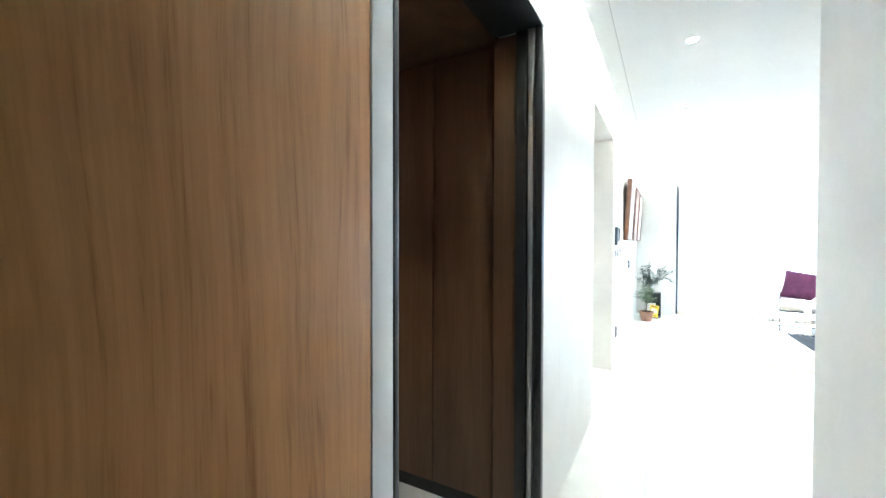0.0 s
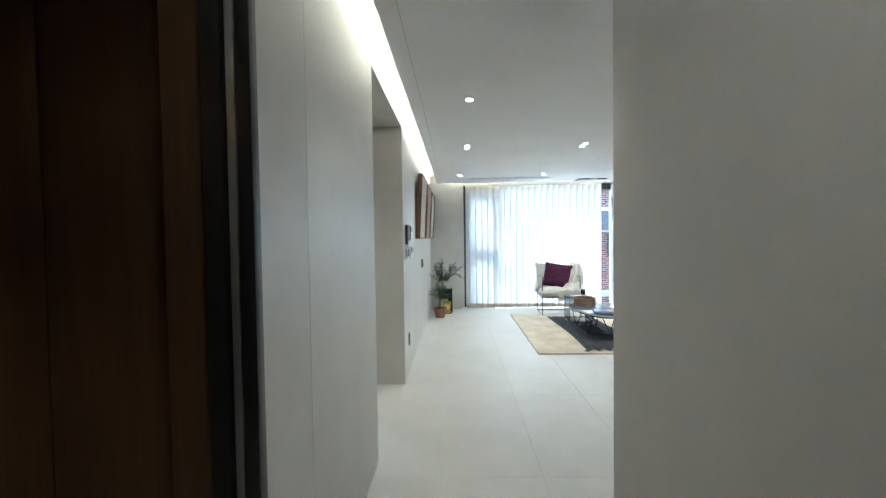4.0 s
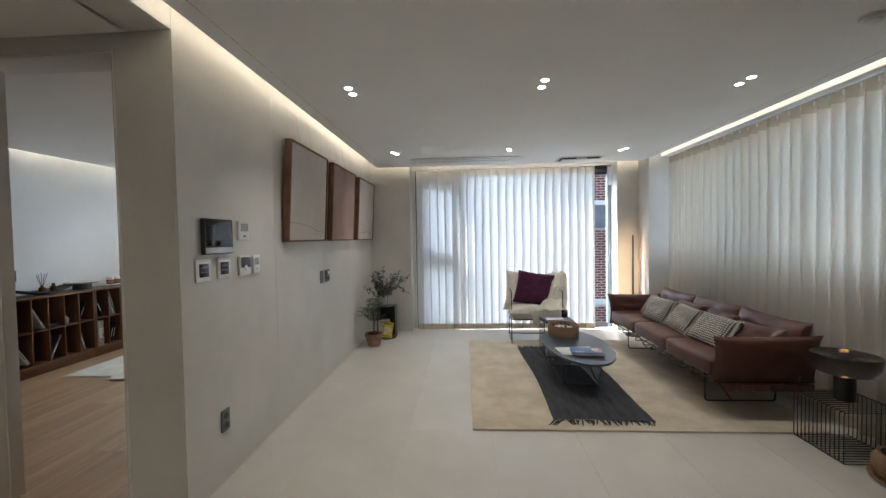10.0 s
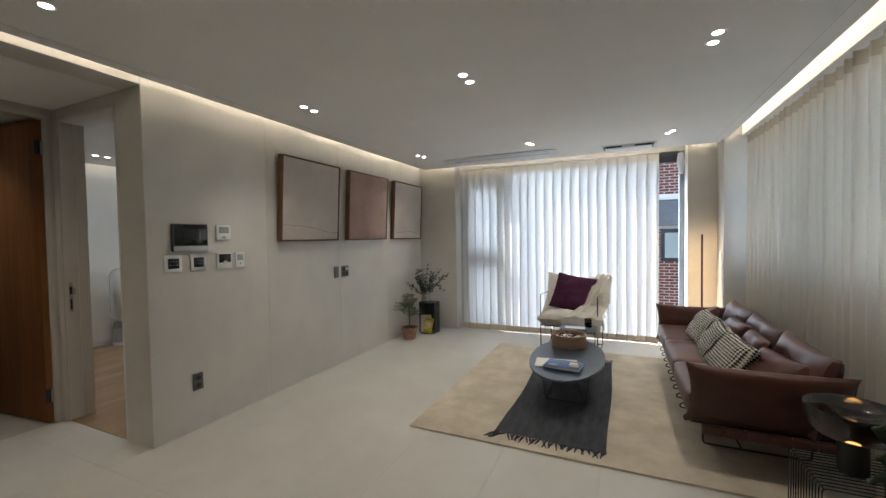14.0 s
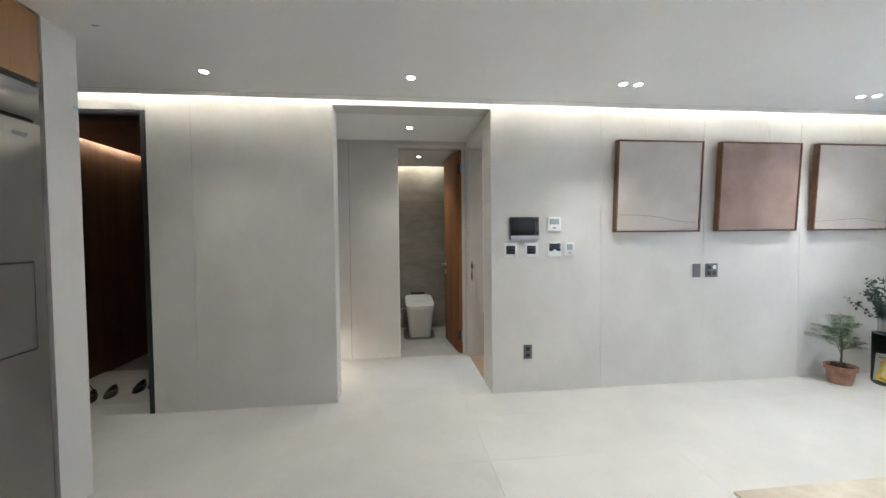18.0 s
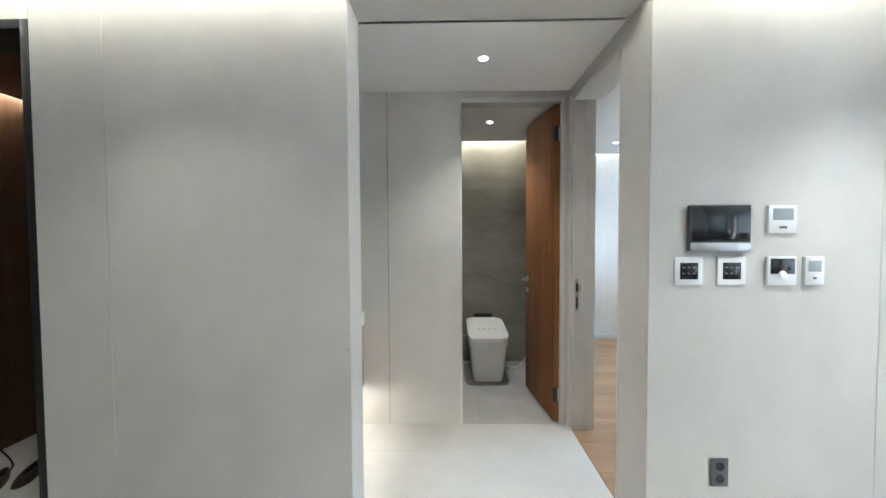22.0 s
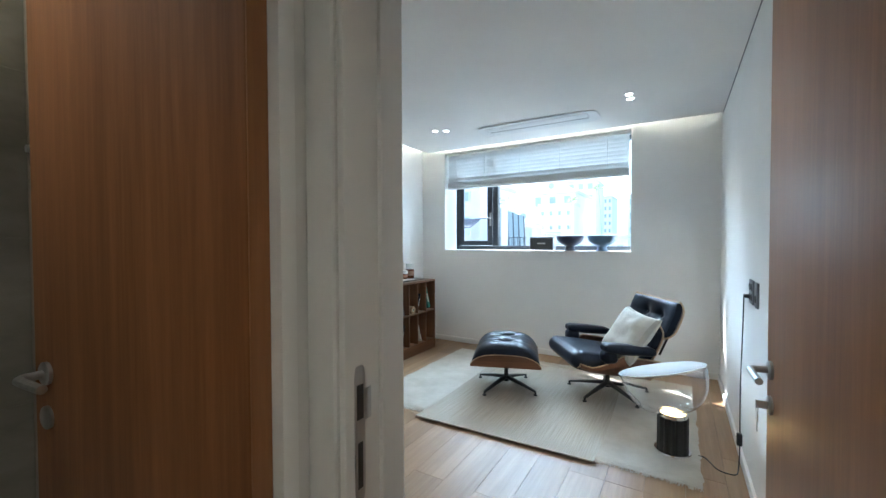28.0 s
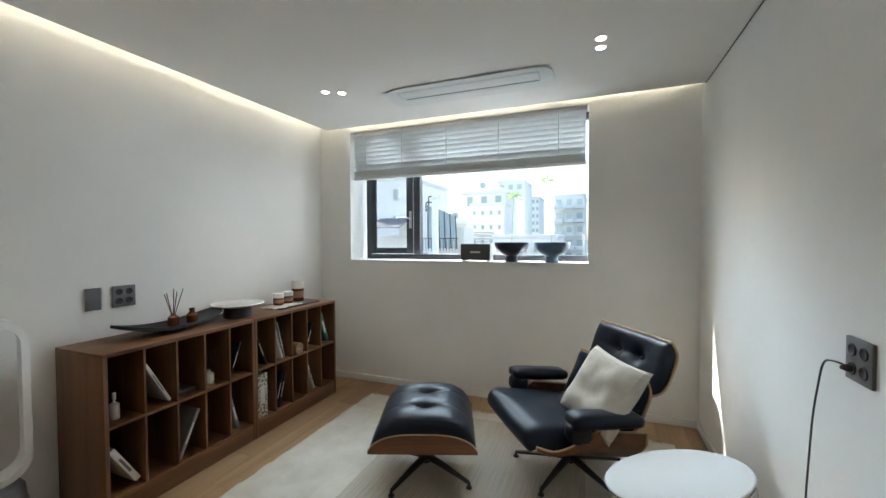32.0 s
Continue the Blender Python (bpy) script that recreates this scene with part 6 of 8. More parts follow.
# speaker and bowls on the ledge
sk = thing("speaker", "black box loudspeaker with a pale script badge", "speaker", pose(-1.975, 4.03, 1.196))
part("cabinet", B(-0.135, 0.135, -0.05, 0.06, 0.010, 0.155, 0.008), BLACKLEATHER, sk)
part("grille", B(-0.128, 0.128, -0.054, -0.05, 0.016, 0.149, 0.002), mottled("speaker_grille", (0.075, 0.078, 0.082), (0.13, 0.135, 0.14), 0.8, (200, 200, 200)), sk)
part("badge", B(-0.045, 0.045, -0.056, -0.054, 0.074, 0.090, 0.001), PAINT, sk)
for x in (-0.1355, 0.1315):
    part("side_edge", B(x, x + 0.004, -0.0545, 0.055, 0.012, 0.153, 0.001), SILVER, sk)
for x in (-0.11, 0.11):
    part("foot", B(x - 0.012, x + 0.012, -0.04, 0.05, 0, 0.010), SILVER, sk)
SPRIG = sheer("sprig_leaf", (0.34, 0.52, 0.20), 0.55, 0.0)
BOWL = mottled("ink_glaze", (0.022, 0.026, 0.055), (0.040, 0.045, 0.085), 0.28, (8, 8, 8), world_space=False)
BOWLB = mottled("blue_glaze", (0.055, 0.105, 0.18), (0.085, 0.15, 0.24), 0.28, (8, 8, 8), world_space=False)
PROFILE = [(0, 0), (0.056, 0), (0.058, 0.006), (0.048, 0.03), (0.052, 0.05), (0.10, 0.075), (0.135, 0.11), (0.146, 0.145), (0.146, 0.165), (0.141, 0.165), (0.139, 0.145), (0.128, 0.115), (0.095, 0.083), (0, 0.066)]
for x, mt, lab in ((-1.665, BOWL, "footed ink-black ceramic bowl with one thin sprig"), (-1.33, BOWLB, "footed blue-grey ceramic bowl with one thin sprig")):
    b = thing("bowl", lab, "bowl", pose(x, 4.03, 1.196), "footed bowls on the window ledge")
    part("vessel", L(PROFILE, 48), mt, b)
    part("water", L([(0, 0.12), (0.128, 0.12)], 32), SMOKE, b)
    tall = 0.58 if x < -1.5 else 0.70
    dx = 0.02 if x < -1.5 else -0.04
    part("stem", T([(0, 0, 0.12), (dx * 0.4, 0, tall * 0.6), (dx, 0, tall)], 0.0018, 5), SPRIG, b)
    rnd = random.Random(int(-x * 100))
    for k in range(9):
        a = k * 0.7 + rnd.uniform(-0.2, 0.2)
        bm = bmesh.new()
        ln, rise = rnd.uniform(0.05, 0.085), rnd.uniform(-0.3, 0.7)
        d = Vector((math.cos(a), math.sin(a) * 0.6, rise)).normalized()
        sdv = d.cross(Vector((0, 1, 0.3))).normalized() * 0.010
        p = Vector((dx, 0, tall - rnd.uniform(0, 0.04)))
        q = [p, p + d * ln * 0.5 + sdv, p + d * ln + Vector((0, 0, -0.01)), p + d * ln * 0.5 - sdv]
        bm.faces.new([bm.verts.new(c) for c in q])
        part("leaf", bm, SPRIG, b)

ac_cassette(-1.84, 3.35, H + 0.005, 1.18, 0.34, "white ceiling air conditioner still wrapped in clear film")

# bookcases
BOOKW = wood("bookcase_walnut", (0.095, 0.040, 0.017), (0.20, 0.090, 0.038), "Y", 0.45, 1.4)
BOOKV = wood("bookcase_walnut_upright", (0.095, 0.040, 0.017), (0.19, 0.086, 0.036), "Z", 0.45, 1.4)


def bookcase(y0, y1, label):
    b = thing("bookcase", label, "bookcase", pose(-3.60, y0, 0), "low bookcases along the wall")
    w = y1 - y0
    part("top", B(0, 0.40, 0.0, w, 0.822, 0.842, 0.0015), BOOKW, b)
    part("side", B(0, 0.40, 0.0, 0.020, 0.0, 0.822, 0.001), BOOKV, b)
    part("side", B(0, 0.40, w - 0.020, w, 0.0, 0.822, 0.001), BOOKV, b)
    part("plinth", B(0.36, 0.398, 0.020, w - 0.020, 0.0, 0.098, 0.001), BOOKW, b)
    part("bottom", B(0.01, 0.396, 0.020, w - 0.020, 0.098, 0.114), BOOKW, b)
    part("shelf", B(0.01, 0.396, 0.020, w - 0.020, 0.462, 0.476, 0.001), BOOKW, b)
    part("back", B(0.0, 0.01, 0.020, w - 0.020, 0.098, 0.822), BOOKV, b)
    c = (w - 0.040) / 5
    for i in range(1, 5):
        yy = 0.020 + c * i
        part("divider", B(0.01, 0.393, yy - 0.006, yy + 0.006, 0.114, 0.462, 0.001), BOOKV, b)
        part("divider", B(0.01, 0.393, yy - 0.006, yy + 0.006, 0.476, 0.822, 0.001), BOOKV, b)
    return c


C1 = bookcase(1.832, 2.733, "low walnut pigeonhole bookcase with a few leaning books")
C2 = bookcase(2.737, 3.638, "low walnut pigeonhole bookcase with leaning books")
TEAL = mottled("teal_cover", (0.02, 0.16, 0.14), (0.03, 0.21, 0.18), 0.5, (9, 9, 9))
GREYCOVER = mottled("grey_cover", (0.20, 0.205, 0.21), (0.27, 0.275, 0.28), 0.6, (9, 9, 9), world_space=False)
FLORAL = mottled("floral_cover", (0.10, 0.09, 0.08), (0.62, 0.60, 0.55), 0.6, (60, 60, 60), 2.0, lo=0.46, hi=0.5)
COVERW = mottled("white_cover", (0.62, 0.62, 0.60), (0.70, 0.70, 0.68), 0.5, (9, 9, 9), world_space=False)


def leaning(unit, col, row, h, t, d, tilt, cover, label, along=0.0):
    """A book standing in a pigeonhole, leaning towards +y by tilt degrees."""
    y0 = (1.852 if unit == 1 else 2.757) + (C1 if unit == 1 else C2) * (col - 1)
    z0 = (0.477 if row == 1 else 0.115)
    b = thing("book", label, "book", pose(-3.235 - d / 2, y0 + 0.012 + along + (h * math.sin(radians(tilt)) if tilt < 0 else 0) * -1, z0 + abs(math.sin(radians(tilt))) * t) @ pose(0, 0, 0, -tilt, 0, 0), "books in the bookcases")
    part("pages", B(-d / 2 + 0.003, d / 2 - 0.002, 0.003, t - 0.003, 0.003, h - 0.003), PAPER, b)
    part("cover", B(-d / 2, d / 2, 0, 0.003, 0, h, 0.0008), cover, b)
    part("cover", B(-d / 2, d / 2, t - 0.003, t, 0, h, 0.0008), cover, b)
    part("spine", B(d / 2 - 0.002, d / 2 + 0.001, 0.003, t - 0.003, 0, h, 0.0008), cover, b)
    part("spine_print", B(d / 2 + 0.001, d / 2 + 0.0014, t * 0.3, t * 0.7, h * 0.3, h * 0.72), GREYPL if cover is COVERW else PAPER, b)
    return b


leaning(1, 2, 1, 0.27, 0.018, 0.22, -28, COVERW, "white and orange paperback leaning in a pigeonhole")
leaning(1, 5, 1, 0.24, 0.012, 0.19, 22, BLACKLEATHER, "thin black book leaning in a pigeonhole")
leaning(1, 1, 2, 0.24, 0.030, 0.20, -30, COVERW, "thick white book leaning in a pigeonhole")
leaning(1, 3, 2, 0.28, 0.022, 0.24, 26, GREYCOVER, "grey hardback leaning in a pigeonhole")
leaning(1, 5, 2, 0.23, 0.022, 0.20, -14, GREYCOVER, "grey and black book leaning in a pigeonhole")
leaning(2, 1, 1, 0.25, 0.016, 0.20, -22, BLACKLEATHER, "black book leaning in a pigeonhole")
leaning(2, 2, 1, 0.28, 0.016, 0.20, -16, COVERW, "pale book leaning in a pigeonhole")
leaning(2, 2, 1, 0.30, 0.012, 0.20, -14, GREYCOVER, "slim grey book leaning in a pigeonhole", 0.028)
leaning(2, 4, 1, 0.22, 0.018, 0.20, 20, BLACKLEATHER, "black and white book leaning in a pigeonhole")
leaning(2, 5, 1, 0.26, 0.045, 0.20, -18, TEAL, "teal and white book leaning in a pigeonhole")
leaning(2, 1, 2, 0.31, 0.095, 0.22, 0, FLORAL, "tall patterned file box in a pigeonhole", 0.01)
leaning(2, 2, 2, 0.26, 0.018, 0.20, 16, BLACKLEATHER, "black book leaning in a pigeonhole")
leaning(2, 2, 2, 0.26, 0.018, 0.20, 15, BLACKLEATHER, "black book leaning in a pigeonhole", 0.035)
leaning(2, 4, 2, 0.26, 0.020, 0.20, -20, COVERW, "white book leaning in a pigeonhole")
r = thing("paper_roll", "rolled brown paper lying in a pigeonhole", "paper roll", pose(-3.40, 2.757 + C2 * 2.5, 0.476 + 0.045, 0, 90, 0))
part("roll", L([(0.02, -0.18), (0.043, -0.18), (0.044, 0.19), (0.02, 0.19)], 28), BENTWOOD, r)
part("core", L([(0.019, -0.178), (0.019, 0.188)], 20), PAPER, r)
fb = thing("flat_box", "low dark box lying in a pigeonhole", "box", pose(-3.38, 1.852 + C1 * 2.5, 0.476))
part("box_body", B(-0.1, 0.12, -0.06, 0.06, 0, 0.022, 0.002), CHARCOAL, fb)
part("box_lid", B(-0.102, 0.122, -0.062, 0.062, 0.022, 0.030, 0.002), GREYPL, fb)
pb = thing("lotion_bottle", "small pale pump bottle in a pigeonhole", "bottle", pose(-3.30, 1.852 + C1 * 0.45, 0.476))
part("bottle", L([(0, 0), (0.021, 0), (0.023, 0.004), (0.023, 0.075), (0.010, 0.085), (0, 0.10)], 24), WHITEPL, pb)
part("pump", L([(0, 0.10), (0.009, 0.10), (0.009, 0.135), (0, 0.137)], 14), WHITEPL, pb)


REED = wood("dark_reed", (0.025, 0.018, 0.014), (0.06, 0.042, 0.03), "Z", 0.7, 1.0)


def diffuser(name, label, m, mat, r=0.034, h=0.085, reeds=5, seed=1):
    d = thing(name, label, "diffuser", m)
    part("bottle", L([(0, 0), (r - 0.003, 0), (r, 0.004), (r, h * 0.7), (r * 0.5, h * 0.85), (r * 0.42, h), (0, h)], 28), mat, d)
    rnd = random.Random(seed)
    for k in range(reeds):
        a = k * 1.3
        part("reed", T([(0, 0, h * 0.5), (0.05 * math.cos(a) * rnd.uniform(0.4, 1), 0.06 * math.sin(a), h + rnd.uniform(0.10, 0.15))], 0.0026, 6), REED, d)
    return d


diffuser("reed_diffuser", "white jar reed diffuser in a pigeonhole", pose(-3.30, 1.852 + C1 * 3.5, 0.476), WHITEPL, 0.034, 0.09, 5, 3)
AMBER = material("amber_glass", (0.16, 0.045, 0.012), 0.08, 0, 0.5, Transmission_Weight=0.25)

# on the bookcase
TZ = 0.842
tr = thing("tray", "long black boat-shaped tray on the bookcase", "tray", pose(-3.42, 2.32, TZ))
bm = bmesh.new()


def boat(k):
    def fn(u, v):
        a, b = 2 * u - 1, 2 * v - 1
        wd = 0.115 * math.sqrt(max(0.0, 1 - (abs(a)) ** 2.2)) + 0.006
        return Vector((b * wd, a * 0.33, 0.008 + 0.072 * a * a + 0.018 * b * b * (1 - a * a) + k))
    return fn


grid(bm, 30, 12, boat(0.0))
grid(bm, 30, 12, boat(0.016))
bmesh.ops.bridge_loops(bm, edges=[e for e in bm.edges if e.is_boundary])
bmesh.ops.recalc_face_normals(bm, faces=bm.faces)
LACQUER = mottled("black_lacquer", (0.010, 0.010, 0.011), (0.020, 0.020, 0.021), 0.55)
part("dish", bm, LACQUER, tr)
part("tray_foot", B(-0.03, 0.03, -0.06, 0.06, 0.0, 0.010, 0.003), LACQUER, tr)
diffuser("reed_diffuser", "amber bottle reed diffuser standing in the black tray", pose(-3.43, 2.33, TZ + 0.025), AMBER, 0.03, 0.075, 5, 5)
ab = thing("bottle", "small round amber bottle in the black tray", "bottle", pose(-3.40, 2.43, TZ + 0.030))
part("glass", L([(0, 0), (0.030, 0), (0.033, 0.006), (0.033, 0.05), (0.014, 0.068), (0.013, 0.075), (0, 0.075)], 28), AMBER, ab)
part("cap", L([(0.015, 0.073), (0.016, 0.09), (0, 0.092)], 20), BLACKMETAL, ab)
ck = thing("cake_stand", "white plate on a black cylindrical foot", "stand", pose(-3.40, 2.775, TZ))
part("foot", L([(0, 0), (0.092, 0), (0.095, 0.003), (0.090, 0.07), (0, 0.07)], 40), CHARCOAL, ck)
part("plate", L([(0, 0.070), (0.09, 0.070), (0.165, 0.086), (0.176, 0.094), (0.174, 0.098), (0.155, 0.094), (0.0, 0.090)], 56), CERAMIC, ck)
lt = thing("linen_tray", "black tray with folded white linen on the bookcase", "tray", pose(-3.40, 3.30, TZ))
part("tray_body", B(-0.10, 0.11, -0.22, 0.24, 0, 0.010, 0.003), BLACKMETAL, lt)
part("linen", (lambda bm: (grid(bm, 16, 16, lambda u, v: Vector((-0.08 + 0.19 * u, -0.27 + 0.30 * v, 0.016 + 0.008 * noise.noise((u * 5, v * 5, 0.0))))), bm)[1])(bmesh.new()), LINEN, lt)
for y, h, rr in ((3.165, 0.092, 0.042), (3.27, 0.095, 0.041), (3.385, 0.175, 0.050)):
    c = thing("candle_jar", "brown glass candle jar with a white lid", "candle", pose(-3.40, y, TZ + 0.0235), "candle jars on the bookcase")
    part("jar", L([(0, 0), (rr - 0.002, 0), (rr, 0.003), (rr, h * 0.62), (0, h * 0.62)], 28), AMBER, c)
    part("label_band", L([(rr + 0.0004, h * 0.18), (rr + 0.0006, h * 0.5)], 28), TERRA, c)
    part("lid", L([(rr, h * 0.62), (rr + 0.001, h * 0.64), (rr + 0.001, h), (0, h)], 28), WHITEPL, c)
wall_socket(2.01, 1.065, 0.075, 0.125, [], "dark grey blank wall plate", 1, -3.62)
wall_socket(2.165, 1.065, 0.122, 0.125, [(-0.027, 0.027), (0.027, 0.027), (-0.027, -0.027), (0.027, -0.027)], "dark grey four-way wall socket above the bookcase", 1, -3.62)
wall_socket(2.14, 1.04, 0.122, 0.125, [(-0.027, 0.027), (0.027, 0.027), (-0.027, -0.027), (0.027, -0.027)], "dark grey four-way wall socket with a black plug", -1, -0.285)
wall_socket(1.985, 1.04, 0.075, 0.125, [(0, -0.02)], "dark grey wall plate with a data outlet", -1, -0.285)

# bladeless fan
fn_ = thing("tower_fan", "white and silver bladeless air-purifier fan", "fan", pose(-3.42, 1.53, 0, 0, 0, -14))
part("base", L([(0, 0), (0.112, 0), (0.115, 0.004), (0.115, 0.045), (0.110, 0.048)], 40), WHITEPL, fn_)
MESH = mottled("fan_mesh", (0.30, 0.31, 0.33), (0.40, 0.41, 0.43), 0.5, (400, 400, 400), 1.0, 500.0, 0.8, metal=0.4, world_space=False)
part("filter_shroud", L([(0.110, 0.048), (0.110, 0.235), (0.106, 0.240)], 40), MESH, fn_, "perforated silver shroud")
part("collar", L([(0.106, 0.240), (0.104, 0.245), (0.098, 0.305), (0.085, 0.325), (0, 0.33)], 40), GREYPL, fn_)
part("status_light", L([(0, 0.003), (0.011, 0.003), (0.011, 0)], 16, pose(0.100, 0.0, 0.272, 0, 84, 0)), emitter("blue_status", (0.15, 0.35, 1.0), 1.5), fn_, "small blue status light")


def loop(rad_y, z0, z1, n=40):
    pts = []
    for i in range(n):
        a = 2 * math.pi * i / n
        c, s = math.cos(a), math.sin(a)
        y = rad_y * c
        mid = (z0 + z1) / 2
        half = (z1 - z0) / 2 - rad_y
        z = mid + (half if s > 0 else -half) + rad_y * s
        pts.append((y, z))
    return pts


bm = bmesh.new()
outer, inner = loop(0.122, 0.325, 1.06), loop(0.092, 0.36, 1.03)
rings = []
for x, prof in ((-0.055, outer), (0.045, outer), (0.055, inner), (-0.055, inner)):
    rings.append([bm.verts.new((x, y * (0.985 if x == 0.045 else 1), z)) for y, z in prof])
for k in range(4):
    a, b = rings[k], rings[(k + 1) % 4]
    for i in range(40):
        j = (i + 1) % 40
        bm.faces.new((a[i], a[j], b[j], b[i]))
part("air_loop", bm, WHITEPL, fn_)
for s in (-1, 1):
    part("loop_slot", B(-0.02, -0.012, s * 0.1225 - 0.001, s * 0.1225 + 0.001, 0.46, 0.92), GREYPL, fn_)
wc_ = thing("power_cable", "coiled white power cable behind the fan", "cable", pose(-3.54, 1.42, 0.0))
part("cord", T([(0.06 * math.cos(a) * (1 + 0.1 * math.sin(3 * a)), 0.045 * math.sin(a), 0.006 + 0.0012 * a) for a in [k * 0.5 for k in range(40)]], 0.0035, 6), WHITEPL, wc_)
part("cable_tie", L([(0.008, -0.01), (0.01, 0), (0.008, 0.01)], 12, pose(0.06, 0, 0.02)), WHITEPL, wc_)

# rugs
WOOL = mottled("cream_wool", (0.52, 0.49, 0.43), (0.62, 0.59, 0.53), 0.95, (5, 5, 5), 6.0, 140.0, 1.0, spec=0.1, distance=0.008)
rg = thing("wool_rug", "cream wool rug with a shaggy fringed edge", "rug")
rnd = random.Random(9)
bm = bmesh.new()


def rug_fn(u, v):
    x, y = -2.88 + 2.38 * u, 2.03 + 1.68 * v
    e = min(u * 2.38, (1 - u) * 2.38, v * 1.68, (1 - v) * 1.68)
    wob = 0.012 * noise.noise((x * 9, y * 9, 3)) + 0.008 * noise.noise((x * 30, y * 30, 1))
    return Vector((x + (wob if u in (0, 1) else 0), y + (wob if v in (0, 1) else 0) - 0.05 * u, 0.004 + (0.011 + 0.003 * noise.noise((x * 14, y * 14, 0))) * min(1, e / 0.03)))


grid(bm, 120, 90, rug_fn)
part("wool_field", bm, WOOL, rg)
bm = bmesh.new()
for i in range(420):
    u = rnd.random()
    for side in (0, 1):
        x, y = -2.88 + 2.38 * u, (2.03 - 0.05 * u) if side == 0 else (3.71 - 0.05 * u)
        d = -1 if side == 0 else 1
        tube(bm, [(x, y, 0.006), (x + rnd.uniform(-0.012, 0.012), y + d * rnd.uniform(0.012, 0.03), 0.003)], 0.0022, 4)
part("fringe", bm, WOOL, rg)


def woven():
    m = material("woven_greige", (0.5, 0.45, 0.38), 0.95, 0, 0.1)
    v = coords(m, (1, 1, 1), (0, 0, radians(0)), True)
    w = node(m, "ShaderNodeTexNoise", Scale=1.0, Detail=4.0)
    mp = m.node_tree.nodes.new("ShaderNodeMapping")
    mp.inputs["Scale"].default_value = (240, 3, 1)
    link(m, v, mp.inputs["Vector"])
    link(m, mp.outputs["Vector"], w.inputs["Vector"])
    link(m, ramp(m, w.outputs["Fac"], [(0.36, (0.39, 0.355, 0.30)), (0.62, (0.50, 0.46, 0.395))]), base(m))
    bump(m, w.outputs["Fac"], 0.6, 0.003)
    return m


gr = thing("woven_rug", "grey-beige flat-woven rug lying over the cream rug", "rug")
bm = bmesh.new()
grid(bm, 40, 50, lambda u, v: Vector((-2.285 + 1.245 * u + 0.01 * math.sin(v * 5), 1.905 + 1.62 * v - 0.0 * u + 0.03 * u, 0.0205 + 0.002 * noise.noise((u * 6, v * 8, 0)))))
part("weave", bm, woven(), gr)
part("border", T([(-2.285, 1.905, 0.019), (-1.04, 1.935, 0.019)], 0.004, 6), RUG, gr)
part("border", T([(-2.285, 3.525, 0.019), (-1.04, 3.555, 0.019)], 0.004, 6), RUG, gr)

# lounge chair and ottoman
SHELL = wood("rosewood_shell", (0.095, 0.038, 0.017), (0.20, 0.086, 0.038), "X", 0.35, 1.8)
SHELLEDGE = wood("ply_edge", (0.42, 0.29, 0.17), (0.52, 0.38, 0.24), "X", 0.5, 1.8)


def shell(parent, w, d, curl, m, front=0.55):
    """A bent plywood pan: flat centre, edges curled up."""
    bm = bmesh.new()

    def fn(k):
        def f(u, v):
            a, b = 2 * u - 1, 2 * v - 1
            ex = math.copysign(min(abs(a), 1), a)
            q = (1 - 0.10 * b ** 4)
            return Vector((ex * w / 2 * q, b * d / 2 * (1 - 0.06 * a ** 4), curl * (abs(a) ** 3.0) + curl * front * (abs(b) ** 4) + k))
        return f
    grid(bm, 26, 22, fn(0))
    bmesh.ops.transform(bm, matrix=m, verts=bm.verts)
    p = part("shell", bm, SHELL, parent, "rosewood veneer bent plywood shell")
    o = []
    for i in range(80):
        t = i / 80 * 4
        s, f = int(t), t - int(t)
        u, v = ((f, 0), (1, f), (1 - f, 1), (0, 1 - f))[s]
        o.append(m @ fn(0.0)(u, v))
    part("shell_edge", T(o, 0.007, 6, closed=True), SHELLEDGE, parent, "pale plywood edge")
    return p


def tufted(parent, w, d, t, curl, m, buttons, seed):
    """A buttoned leather pad that sits in a shell."""
    bm = bmesh.new()

    def fn(side):
        def f(u, v):
            a, b = 2 * u - 1, 2 * v - 1
            e = max(0.0, (1 - a ** 6) * (1 - b ** 6)) ** 0.4
            z = curl * (abs(a) ** 3) + curl * 0.5 * abs(b) ** 4
            x, y = a * w / 2, b * d / 2
            if side > 0:
                z += t * e + 0.006 * noise.noise((x * 9 + seed, y * 9, 0))
                for bx, by in buttons:
                    r2 = (x - bx) ** 2 + (y - by) ** 2
                    z -= 0.034 * math.exp(-r2 / 0.0022) + 0.010 * math.exp(-abs(y - by) / 0.02) * math.exp(-(x - bx) ** 2 / 0.02)
            return Vector((x * (1 - 0.05 * b ** 4), y * (1 - 0.05 * a ** 4), z + 0.004))
        return f
    grid(bm, 40, 34, fn(1))
    grid(bm, 40, 34, fn(0))
    bmesh.ops.remove_doubles(bm, verts=bm.verts, dist=0.0005)
    bmesh.ops.transform(bm, matrix=m, verts=bm.verts)
    pd = part("leather_pad", bm, BLACKLEATHER, parent, "buttoned black leather pad")
    for bx, by in buttons:
        part("button", L([(0, 0.004), (0.010, 0.002), (0.012, 0)], 12, m @ pose(bx, by, t - 0.030 + 0.004)), BLACKLEATHER, parent)
    return pd


